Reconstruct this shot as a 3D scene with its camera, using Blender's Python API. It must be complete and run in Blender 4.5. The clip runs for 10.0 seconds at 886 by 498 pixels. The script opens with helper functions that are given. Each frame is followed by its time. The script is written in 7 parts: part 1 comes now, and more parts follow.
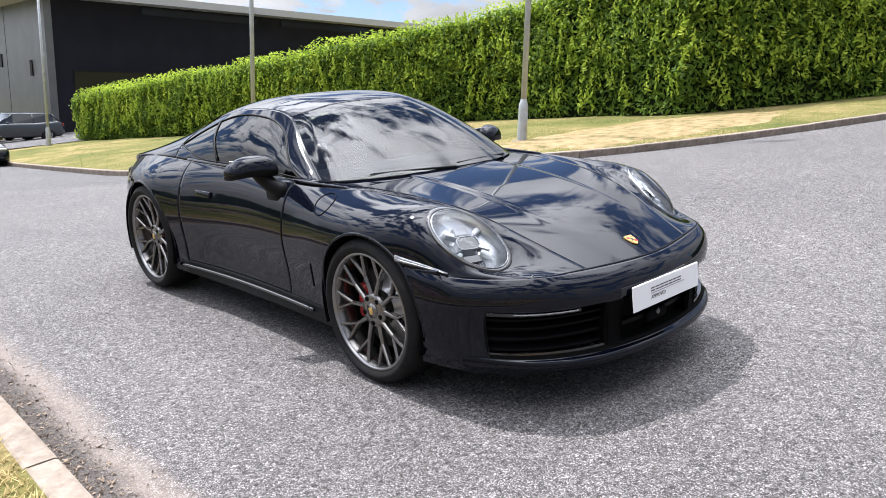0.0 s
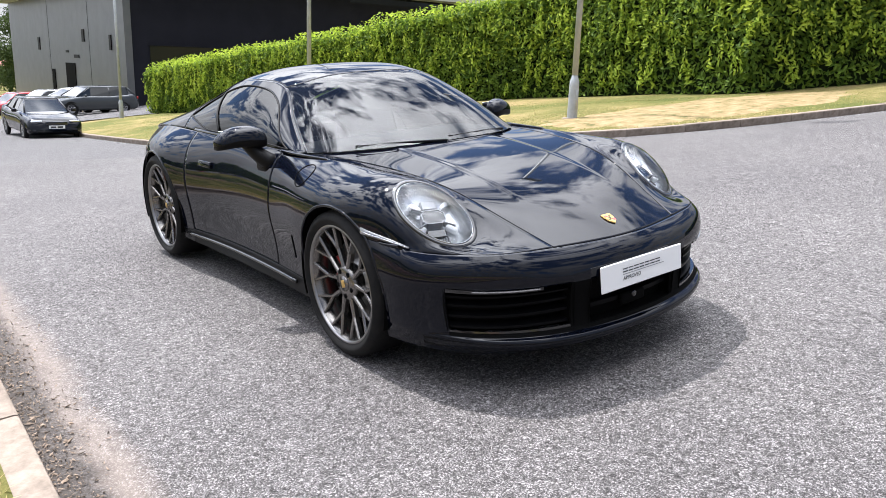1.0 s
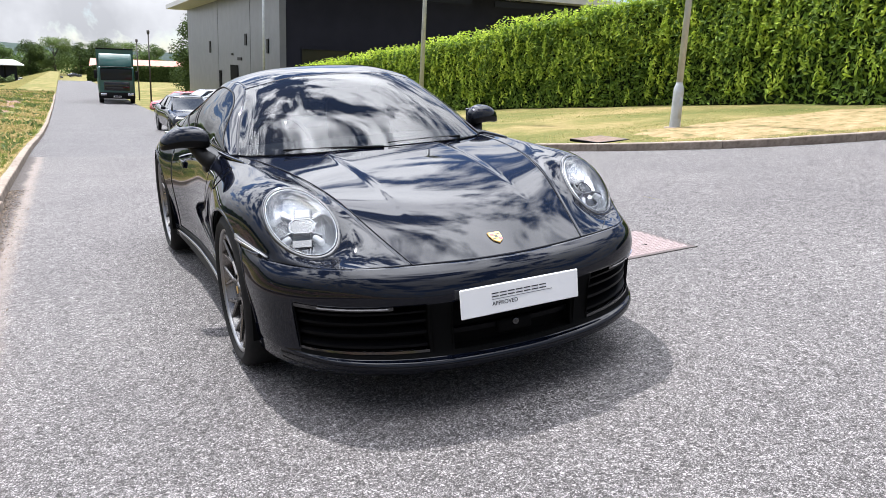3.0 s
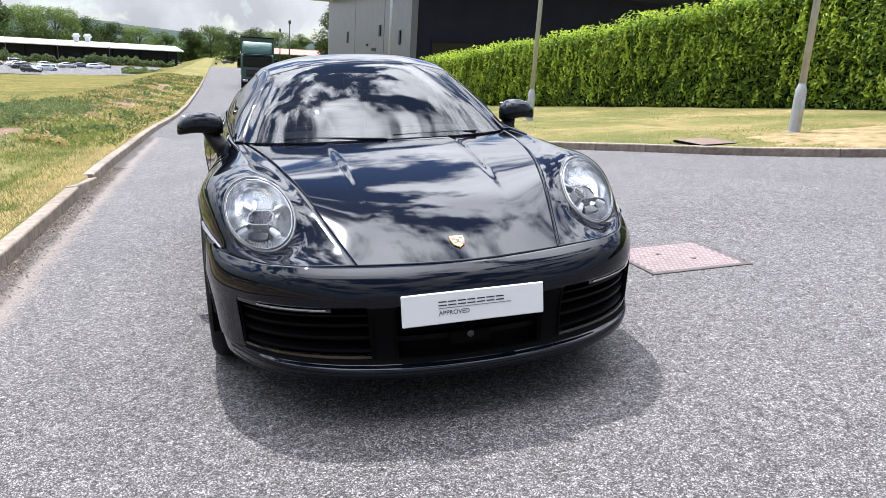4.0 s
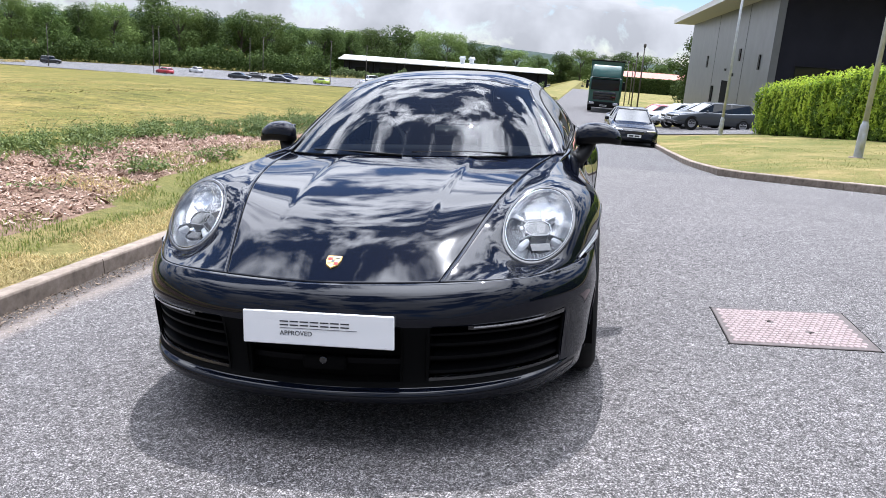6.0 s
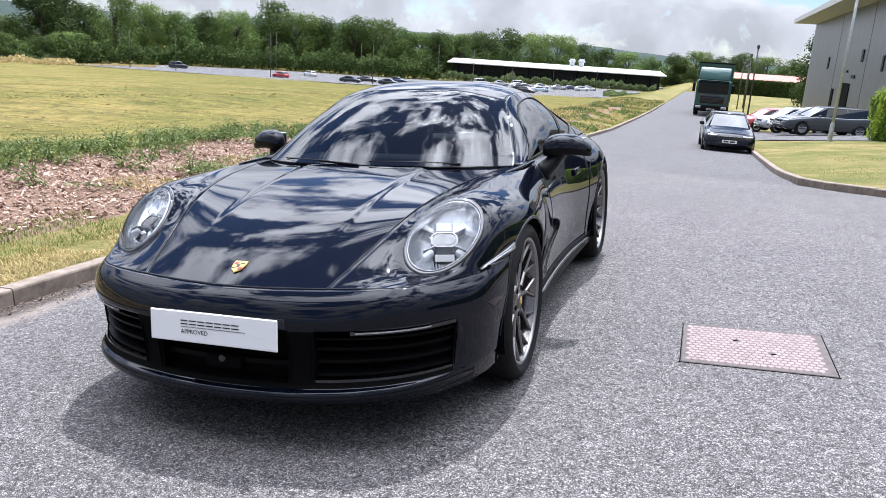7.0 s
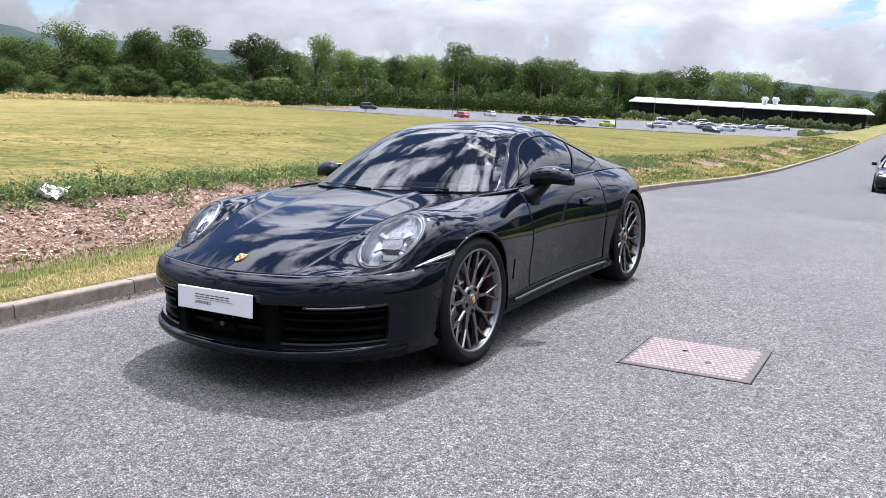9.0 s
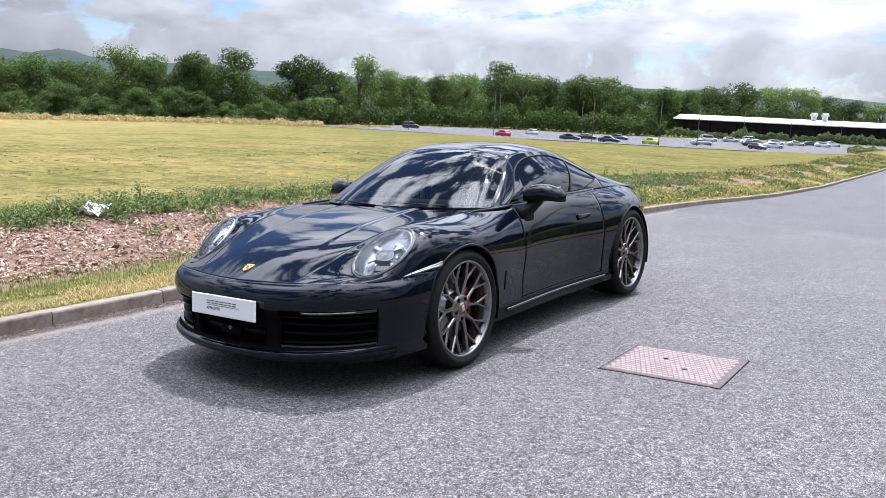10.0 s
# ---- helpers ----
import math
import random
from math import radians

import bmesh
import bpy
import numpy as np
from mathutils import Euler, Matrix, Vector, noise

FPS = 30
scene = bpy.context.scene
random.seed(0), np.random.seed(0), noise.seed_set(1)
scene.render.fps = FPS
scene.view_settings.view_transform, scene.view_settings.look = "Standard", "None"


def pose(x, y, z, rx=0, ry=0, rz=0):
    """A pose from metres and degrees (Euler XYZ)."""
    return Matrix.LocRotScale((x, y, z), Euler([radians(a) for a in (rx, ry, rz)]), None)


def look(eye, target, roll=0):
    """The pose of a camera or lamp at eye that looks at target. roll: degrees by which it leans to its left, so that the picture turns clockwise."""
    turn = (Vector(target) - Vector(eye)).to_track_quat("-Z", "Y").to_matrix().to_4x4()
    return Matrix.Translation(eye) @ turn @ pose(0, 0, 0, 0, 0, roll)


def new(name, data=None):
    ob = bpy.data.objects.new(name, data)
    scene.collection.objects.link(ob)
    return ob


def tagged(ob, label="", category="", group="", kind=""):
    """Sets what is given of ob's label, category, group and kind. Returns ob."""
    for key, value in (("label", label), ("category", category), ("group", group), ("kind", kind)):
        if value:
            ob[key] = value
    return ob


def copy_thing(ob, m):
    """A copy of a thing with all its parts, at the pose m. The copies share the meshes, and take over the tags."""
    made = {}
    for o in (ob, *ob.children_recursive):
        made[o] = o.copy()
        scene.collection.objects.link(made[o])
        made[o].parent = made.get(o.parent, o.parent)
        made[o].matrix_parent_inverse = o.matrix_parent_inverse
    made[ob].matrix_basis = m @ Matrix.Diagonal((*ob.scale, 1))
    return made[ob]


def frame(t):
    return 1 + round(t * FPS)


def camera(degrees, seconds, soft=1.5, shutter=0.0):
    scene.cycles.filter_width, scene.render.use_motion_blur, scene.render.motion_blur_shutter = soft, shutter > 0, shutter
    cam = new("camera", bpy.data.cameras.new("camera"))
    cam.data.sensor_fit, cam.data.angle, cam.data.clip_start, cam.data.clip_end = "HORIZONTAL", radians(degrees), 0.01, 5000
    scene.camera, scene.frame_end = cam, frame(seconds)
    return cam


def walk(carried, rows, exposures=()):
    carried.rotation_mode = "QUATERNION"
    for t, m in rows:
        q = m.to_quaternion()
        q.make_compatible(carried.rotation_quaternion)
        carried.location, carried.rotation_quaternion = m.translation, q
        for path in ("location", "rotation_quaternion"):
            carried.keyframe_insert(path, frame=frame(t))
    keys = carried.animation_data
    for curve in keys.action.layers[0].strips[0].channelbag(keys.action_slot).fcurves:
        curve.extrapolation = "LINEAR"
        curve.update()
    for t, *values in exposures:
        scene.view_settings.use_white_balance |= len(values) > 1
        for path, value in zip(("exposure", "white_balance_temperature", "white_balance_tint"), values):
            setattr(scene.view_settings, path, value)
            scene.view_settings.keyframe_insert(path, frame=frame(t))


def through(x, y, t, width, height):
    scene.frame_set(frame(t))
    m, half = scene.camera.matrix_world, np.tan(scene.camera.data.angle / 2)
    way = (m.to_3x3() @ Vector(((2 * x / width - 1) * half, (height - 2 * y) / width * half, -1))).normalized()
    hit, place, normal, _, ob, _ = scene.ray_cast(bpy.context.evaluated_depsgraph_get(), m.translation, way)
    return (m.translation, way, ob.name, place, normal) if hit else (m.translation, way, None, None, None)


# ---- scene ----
# The site is laid out on the plane of the road under the sports car: origin under its front axle, y along the
# road, x towards the verge. SLOPE turns that plane into the level world.
SLOPE = Vector((0.08, -0.02, 1.0)).rotation_difference(Vector((0, 0, 1))).to_matrix().to_4x4()
cam = camera(60.4, 10.0, soft=0.6)
PATH = [
    (0, (-2.825, -2.68, 1.432), (-1.525, -1.239, 0.951), -2.9),
    (0.5, (-2.661, -2.84, 1.417), (-1.432, -1.344, 0.913), -3.0),
    (1, (-2.466, -2.907, 1.381), (-1.312, -1.362, 0.853), -2.7),
    (1.5, (-2.25, -2.962, 1.381), (-1.159, -1.373, 0.846), -2.4),
    (2, (-2.023, -3.171, 1.385), (-1.001, -1.534, 0.858), -2.3),
    (3.5, (-1.102, -3.335, 1.292), (-0.405, -1.528, 0.794), -2.1),
    (4, (-0.772, -3.355, 1.284), (-0.249, -1.491, 0.779), -1.3),
    (4.5, (-0.37, -3.264, 1.282), (-0.075, -1.344, 0.804), -0.6),
    (5, (0.064, -3.329, 1.273), (0.117, -1.383, 0.815), -0.3),
    (5.5, (0.459, -3.297, 1.226), (0.276, -1.355, 0.781), -0.2),
    (7, (1.572, -3.114, 1.265), (0.943, -1.264, 0.838), -0.4),
    (7.5, (1.917, -3.18, 1.244), (1.152, -1.381, 0.826), -0.3),
    (8, (2.221, -3.272, 1.248), (1.352, -1.515, 0.85), -0.3),
    (8.5, (2.504, -3.39, 1.27), (1.535, -1.678, 0.909), -0.4),
    (9, (2.824, -3.409, 1.261), (1.773, -1.739, 0.936), -0.5),
    (9.5, (3.026, -3.515, 1.268), (1.918, -1.877, 0.972), -0.7),
    (10, (3.233, -3.519, 1.275), (2.086, -1.905, 0.998), -0.8),
]
walk(cam, [(t, SLOPE @ look(eye, target, roll)) for t, eye, target, roll in PATH], exposures=[(0.0, 0.45, 6230, 12), (2.0, 0.48, 6300, 12), (4.5, 0.36, 6060, 12), (7.5, 0.32, 5930, 14), (10.0, 0.24, 5900, 15)])

# ---- sky and sun ----
SUN_AZ, SUN_EL = -12.5, 61.0  # degrees from +y towards +x, and above the horizon
sun_dir = Vector((math.sin(radians(SUN_AZ)) * math.cos(radians(SUN_EL)), math.cos(radians(SUN_AZ)) * math.cos(radians(SUN_EL)), math.sin(radians(SUN_EL))))
world = bpy.data.worlds.new("sky")
scene.world = world
world.use_nodes = True
wn, wl = world.node_tree.nodes, world.node_tree.links
wn.clear()
w_out, w_bg = wn.new("ShaderNodeOutputWorld"), wn.new("ShaderNodeBackground")
w_sky = wn.new("ShaderNodeTexSky")
w_sky.sky_type, w_sky.sun_disc = "NISHITA", False
w_sky.dust_density, w_sky.air_density = 0.25, 1.0
w_sky.sun_elevation, w_sky.sun_rotation = radians(SUN_EL), radians(SUN_AZ)
w_bg.inputs["Strength"].default_value = 0.062
w_co, w_map = wn.new("ShaderNodeTexCoord"), wn.new("ShaderNodeMapping")
# broken cloud: two scales of noise on the dome, flattened towards the horizon
w_sep, w_add, w_div = wn.new("ShaderNodeSeparateXYZ"), wn.new("ShaderNodeMath"), wn.new("ShaderNodeVectorMath")
w_add.operation, w_add.inputs[1].default_value = "ADD", 0.34
w_max = wn.new("ShaderNodeMath")
w_max.operation, w_max.inputs[1].default_value = "MAXIMUM", 0.06
w_div.operation = "DIVIDE"
w_n1, w_n2 = wn.new("ShaderNodeTexNoise"), wn.new("ShaderNodeTexNoise")
w_n1.inputs["Scale"].default_value, w_n1.inputs["Detail"].default_value, w_n1.inputs["Roughness"].default_value = 4.2, 12, 0.6
w_n1.inputs["Distortion"].default_value = 0.25
w_n2.inputs["Scale"].default_value, w_n2.inputs["Detail"].default_value = 4.6, 9
w_r1, w_r2 = wn.new("ShaderNodeValToRGB"), wn.new("ShaderNodeValToRGB")
w_r1.color_ramp.elements[0].position, w_r1.color_ramp.elements[1].position = 0.455, 0.535
w_r2.color_ramp.elements[0].position, w_r2.color_ramp.elements[1].position = 0.36, 0.64
w_r2.color_ramp.elements[0].color, w_r2.color_ramp.elements[1].color = (9.9, 10.05, 10.35, 1), (14.4, 14.55, 14.8, 1)
w_mix = wn.new("ShaderNodeMix")
w_mix.data_type = "RGBA"
wl.new(w_co.outputs["Generated"], w_sep.inputs[0])
wl.new(w_sep.outputs["Z"], w_max.inputs[0])
wl.new(w_max.outputs[0], w_add.inputs[0])
wl.new(w_co.outputs["Generated"], w_div.inputs[0])
wl.new(w_add.outputs[0], w_div.inputs[1])
wl.new(w_div.outputs[0], w_map.inputs[0])
w_map.inputs["Location"].default_value = (2.7, 9.4, 1.3)
wl.new(w_map.outputs[0], w_n1.inputs["Vector"])
wl.new(w_map.outputs[0], w_n2.inputs["Vector"])
# more cloud low down, and brighter cloud overhead, as under any broken sky
w_low, w_cov, w_hi = wn.new("ShaderNodeMapRange"), wn.new("ShaderNodeMath"), wn.new("ShaderNodeMath")
w_low.inputs["From Min"].default_value, w_low.inputs["From Max"].default_value = 0.0, 0.4
w_low.inputs["To Min"].default_value, w_low.inputs["To Max"].default_value = 0.1, 0.0
w_cov.operation = "ADD"
w_hi.operation, w_hi.inputs[1].default_value, w_hi.inputs[2].default_value = "MULTIPLY_ADD", 2.9, 0.58
wl.new(w_sep.outputs["Z"], w_low.inputs[0])
wl.new(w_n1.outputs[0], w_cov.inputs[0])
wl.new(w_low.outputs[0], w_cov.inputs[1])
wl.new(w_max.outputs[0], w_hi.inputs[0])
wl.new(w_cov.outputs[0], w_r1.inputs[0])
wl.new(w_n2.outputs[0], w_r2.inputs[0])
wl.new(w_r1.outputs[0], w_mix.inputs["Factor"])
w_blue = wn.new("ShaderNodeVectorMath")  # clear air between the clouds
w_blue.operation, w_blue.inputs[1].default_value = "MULTIPLY", (1.35, 1.47, 1.75)
wl.new(w_sky.outputs[0], w_blue.inputs[0])
wl.new(w_blue.outputs[0], w_mix.inputs["A"])
# cloud lit from behind is brighter round the sun
w_dot, w_pos, w_pow, w_mul, w_one, w_lit = (wn.new("ShaderNodeVectorMath"), *[wn.new("ShaderNodeMath") for _ in range(4)], wn.new("ShaderNodeVectorMath"))
w_dot.operation, w_dot.inputs[1].default_value = "DOT_PRODUCT", sun_dir
w_pos.operation, w_pos.inputs[1].default_value = "MAXIMUM", 0.0
w_pow.operation, w_pow.inputs[1].default_value = "POWER", 2.5
w_mul.operation, w_mul.inputs[1].default_value = "MULTIPLY", 2.9
w_one.operation, w_one.inputs[1].default_value = "ADD", 0.5
w_lit.operation = "SCALE"
w_both = wn.new("ShaderNodeMath")
w_both.operation = "MULTIPLY"
w_nrm = wn.new("ShaderNodeVectorMath")
w_nrm.operation = "NORMALIZE"
wl.new(w_co.outputs["Generated"], w_nrm.inputs[0])
wl.new(w_nrm.outputs[0], w_dot.inputs[0])
wl.new(w_dot.outputs["Value"], w_pos.inputs[0])
wl.new(w_pos.outputs[0], w_pow.inputs[0])
wl.new(w_pow.outputs[0], w_mul.inputs[0])
wl.new(w_mul.outputs[0], w_one.inputs[0])
wl.new(w_r2.outputs[0], w_lit.inputs[0])
wl.new(w_one.outputs[0], w_both.inputs[0])
wl.new(w_hi.outputs[0], w_both.inputs[1])
wl.new(w_both.outputs[0], w_lit.inputs["Scale"])
wl.new(w_lit.outputs[0], w_mix.inputs["B"])
wl.new(w_mix.outputs["Result"], w_bg.inputs["Color"])
wl.new(w_bg.outputs[0], w_out.inputs["Surface"])

sun = new("sun", bpy.data.lights.new("sun", "SUN"))
sun.data.energy, sun.data.angle, sun.data.color = 5.0, radians(0.53), (1.0, 0.965, 0.92)
sun.matrix_basis = look(sun_dir * 60, (0, 0, 0))

# ---- materials ----
def material(name, color=(0.5, 0.5, 0.5), rough=0.5, metal=0.0, coat=0.0, spec=0.5):
    m = bpy.data.materials.new(name)
    m.use_nodes = True
    b = m.node_tree.nodes["Principled BSDF"]
    b.inputs["Base Color"].default_value = (*color, 1)
    b.inputs["Roughness"].default_value, b.inputs["Metallic"].default_value = rough, metal
    b.inputs["Coat Weight"].default_value, b.inputs["Coat Roughness"].default_value = coat, 0.02
    b.inputs["Specular IOR Level"].default_value = spec
    return m


def noise_color(m, stops, scale, detail=6, rough=0.6, vector="Object", stretch=(1, 1, 1), socket="Base Color"):
    """A noise through a colour ramp into a socket of the shader. Returns the noise and the ramp."""
    n, l = m.node_tree.nodes, m.node_tree.links
    co, mp, tx, rp = n.new("ShaderNodeTexCoord"), n.new("ShaderNodeMapping"), n.new("ShaderNodeTexNoise"), n.new("ShaderNodeValToRGB")
    mp.inputs["Scale"].default_value = stretch
    tx.inputs["Scale"].default_value, tx.inputs["Detail"].default_value, tx.inputs["Roughness"].default_value = scale, detail, rough
    while len(rp.color_ramp.elements) < len(stops):
        rp.color_ramp.elements.new(0.5)
    for e, (p, c) in zip(rp.color_ramp.elements, stops):
        e.position, e.color = p, (*c, 1)
    l.new(co.outputs[vector], mp.inputs[0])
    l.new(mp.outputs[0], tx.inputs["Vector"])
    l.new(tx.outputs[0], rp.inputs[0])
    if socket:
        l.new(rp.outputs[0], n["Principled BSDF"].inputs[socket])
    return tx, rp


def blend(m, a, b, factor, mode="MIX", amount=None):
    n, l = m.node_tree.nodes, m.node_tree.links
    x = n.new("ShaderNodeMix")
    x.data_type, x.blend_type = "RGBA", mode
    l.new(a, x.inputs["A"])
    l.new(b, x.inputs["B"])
    if factor is not None:
        l.new(factor, x.inputs["Factor"])
    else:
        x.inputs["Factor"].default_value = amount
    return x.outputs["Result"]


def bump(m, source, strength=0.3, distance=0.01):
    n, l = m.node_tree.nodes, m.node_tree.links
    b = n.new("ShaderNodeBump")
    b.inputs["Strength"].default_value, b.inputs["Distance"].default_value = strength, distance
    l.new(source, b.inputs["Height"])
    prev = n["Principled BSDF"].inputs["Normal"]
    if prev.links:
        l.new(prev.links[0].from_socket, b.inputs["Normal"])
    l.new(b.outputs[0], n["Principled BSDF"].inputs["Normal"])


def random_tint(m, low=0.8, high=1.2, island=False):
    """Varies the base colour from piece to piece."""
    n, l = m.node_tree.nodes, m.node_tree.links
    src = n.new("ShaderNodeNewGeometry").outputs["Random Per Island"] if island else n.new("ShaderNodeObjectInfo").outputs["Random"]
    mr, hs = n.new("ShaderNodeMapRange"), n.new("ShaderNodeHueSaturation")
    mr.inputs["To Min"].default_value, mr.inputs["To Max"].default_value = low, high
    l.new(src, mr.inputs[0])
    l.new(mr.outputs[0], hs.inputs["Value"])
    base = n["Principled BSDF"].inputs["Base Color"]
    if base.links:
        l.new(base.links[0].from_socket, hs.inputs["Color"])
    else:
        hs.inputs["Color"].default_value = base.default_value
    l.new(hs.outputs[0], base)


def asphalt(name, dark, light, stone, scale=110.0):
    m = material(name, light, 0.85, spec=0.3)
    n, l = m.node_tree.nodes, m.node_tree.links
    co = n.new("ShaderNodeTexCoord")
    vor = n.new("ShaderNodeTexVoronoi")
    vor.inputs["Scale"].default_value, vor.inputs["Randomness"].default_value = scale, 1.0
    edge = n.new("ShaderNodeTexVoronoi")
    edge.feature = "DISTANCE_TO_EDGE"
    edge.inputs["Scale"].default_value, edge.inputs["Randomness"].default_value = scale, 1.0
    # the stones' outlines are broken, not smooth
    wob, off, scl = n.new("ShaderNodeTexNoise"), n.new("ShaderNodeVectorMath"), n.new("ShaderNodeVectorMath")
    wob.inputs["Scale"].default_value, wob.inputs["Detail"].default_value = 70.0, 3
    scl.operation, scl.inputs["Scale"].default_value = "SCALE", 0.032
    l.new(co.outputs["Object"], wob.inputs["Vector"])
    l.new(wob.outputs["Color"], scl.inputs[0])
    l.new(co.outputs["Object"], off.inputs[0])
    l.new(scl.outputs[0], off.inputs[1])
    l.new(off.outputs[0], edge.inputs["Vector"])
    # each stone of the aggregate has its own grey; the joints between are dark
    rp = n.new("ShaderNodeValToRGB")
    rp.color_ramp.elements[0].position, rp.color_ramp.elements[0].color = 0.1, (*dark, 1)
    rp.color_ramp.elements[1].position, rp.color_ramp.elements[1].color = 0.95, (*stone, 1)
    e = rp.color_ramp.elements.new(0.55)
    e.color = (*light, 1)
    l.new(off.outputs[0], vor.inputs["Vector"])
    sp = n.new("ShaderNodeSeparateColor")
    l.new(vor.outputs["Color"], sp.inputs[0])
    l.new(sp.outputs[0], rp.inputs[0])
    gap = n.new("ShaderNodeValToRGB")
    gap.color_ramp.elements[0].position, gap.color_ramp.elements[0].color = 0.03, (0.08, 0.075, 0.075, 1)
    gap.color_ramp.elements[1].position, gap.color_ramp.elements[1].color = 0.27, (1, 1, 1, 1)
    l.new(edge.outputs["Distance"], gap.inputs[0])
    c = blend(m, rp.outputs[0], gap.outputs[0], None, "MULTIPLY", 1.0)
    _, big = noise_color(m, [(0.3, (0.86, 0.85, 0.86)), (0.7, (1.12, 1.11, 1.1))], 0.55, 8, 0.65, socket=None)
    c = blend(m, c, big.outputs[0], None, "MULTIPLY", 1.0)
    _, mid = noise_color(m, [(0.35, (0.83, 0.825, 0.82)), (0.65, (1.13, 1.13, 1.135))], 14.0, 6, 0.7, socket=None)
    c = blend(m, c, mid.outputs[0], None, "MULTIPLY", 1.0)
    _, pit = noise_color(m, [(0.38, (0.5, 0.495, 0.49)), (0.47, (1.0, 1.0, 1.0)), (0.62, (1.0, 1.0, 1.0)), (0.72, (1.18, 1.18, 1.18))], 42.0, 4, 0.65, socket=None)
    c = blend(m, c, pit.outputs[0], None, "MULTIPLY", 1.0)
    l.new(c, n["Principled BSDF"].inputs["Base Color"])
    inv = n.new("ShaderNodeMath")
    inv.operation, inv.inputs[0].default_value = "SUBTRACT", 1.0
    l.new(vor.outputs["Distance"], inv.inputs[1])
    bump(m, inv.outputs[0], 0.55, 0.006)
    return m


ROAD = asphalt("coarse_asphalt", (0.158, 0.151, 0.149), (0.264, 0.253, 0.25), (0.327, 0.313, 0.31), 98.0)
ROAD_FAR = asphalt("smooth_asphalt", (0.16, 0.156, 0.158), (0.222, 0.216, 0.218), (0.27, 0.263, 0.266), 120.0)

# a dusty, washed-out band on the road beside the left kerb
def gutter_dust(m):
    n, l = m.node_tree.nodes, m.node_tree.links
    co, sp, rp = n.new("ShaderNodeTexCoord"), n.new("ShaderNodeSeparateXYZ"), n.new("ShaderNodeValToRGB")
    l.new(co.outputs["Object"], sp.inputs[0])
    tx, nz = noise_color(m, [(0.35, (0, 0, 0)), (0.65, (1, 1, 1))], 2.2, 8, 0.7, socket=None)
    ad = n.new("ShaderNodeMath")
    ad.operation, ad.inputs[1].default_value = "MULTIPLY_ADD", 0.22
    l.new(tx.outputs[0], ad.inputs[0])
    l.new(sp.outputs["X"], ad.inputs[2])
    mr = n.new("ShaderNodeMapRange")
    mr.inputs["From Min"].default_value, mr.inputs["From Max"].default_value = -2.15, -1.57
    l.new(ad.outputs[0], mr.inputs[0])
    for p, c in ((0.02, 0.9), (0.28, 0.75), (0.4, 0.65), (0.5, 0.5), (0.66, 0.03)):
        e = rp.color_ramp.elements.new(p)
        e.color = (c, c, c, 1)
    rp.color_ramp.elements[len(rp.color_ramp.elements) - 1].color = (0, 0, 0, 1)
    l.new(mr.outputs[0], rp.inputs[0])
    base = n["Principled BSDF"].inputs["Base Color"]
    old = base.links[0].from_socket
    dust = n.new("ShaderNodeValToRGB")
    dust.color_ramp.elements[0].position, dust.color_ramp.elements[0].color = 0.33, (0.045, 0.036, 0.03, 1)
    dust.color_ramp.elements[1].position, dust.color_ramp.elements[1].color = 0.46, (0.22, 0.178, 0.15, 1)
    l.new(mr.outputs[0], dust.inputs[0])
    l.new(blend(m, old, dust.outputs[0], rp.outputs[0]), base)


gutter_dust(ROAD)
SOIL = material("stony_soil", (0.12, 0.085, 0.06), 0.95, spec=0.1)
so_tx, _ = noise_color(SOIL, [(0.3, (0.09, 0.06, 0.043)), (0.55, (0.19, 0.125, 0.09)), (0.75, (0.3, 0.21, 0.16))], 9.0, 8, 0.75)
bump(SOIL, so_tx.outputs[0], 0.8, 0.03)

GRASS = material("grass_ground", (0.1, 0.12, 0.03), 0.95, spec=0.1)
_, g_big = noise_color(GRASS, [(0.3, (0.085, 0.105, 0.03)), (0.5, (0.165, 0.152, 0.056)), (0.68, (0.32, 0.24, 0.125))], 0.45, 8, 0.7, socket=None)
_, g_fine = noise_color(GRASS, [(0.3, (0.55, 0.6, 0.5)), (0.7, (1.25, 1.2, 1.15))], 22.0, 6, 0.75, socket=None)
GRASS.node_tree.links.new(blend(GRASS, g_big.outputs[0], g_fine.outputs[0], None, "MULTIPLY", 1.0), GRASS.node_tree.nodes["Principled BSDF"].inputs["Base Color"])
bump(GRASS, g_fine.outputs[0], 0.8, 0.03)

FIELD = material("mown_field", (0.2, 0.19, 0.05), 0.95, spec=0.1)
_, f_big = noise_color(FIELD, [(0.32, (0.095, 0.115, 0.03)), (0.46, (0.182, 0.162, 0.056)), (0.56, (0.258, 0.205, 0.092)), (0.68, (0.128, 0.138, 0.042))], 0.16, 10, 0.78, socket=None)
_, f_row = noise_color(FIELD, [(0.36, (0.36, 0.4, 0.3)), (0.47, (0.95, 0.94, 0.86)), (0.52, (1.02, 0.99, 0.92)), (0.65, (1.42, 1.27, 1.2))], 0.62, 10, 0.82, stretch=(0.8, 1.6, 1), socket=None)
_, f_fine = noise_color(FIELD, [(0.38, (0.27, 0.3, 0.23)), (0.48, (0.86, 0.86, 0.8)), (0.66, (1.5, 1.42, 1.34))], 3.2, 12, 0.85, socket=None)
f_c = blend(FIELD, f_big.outputs[0], f_row.outputs[0], None, "MULTIPLY", 1.0)
FIELD.node_tree.links.new(blend(FIELD, f_c, f_fine.outputs[0], None, "MULTIPLY", 1.0), FIELD.node_tree.nodes["Principled BSDF"].inputs["Base Color"])
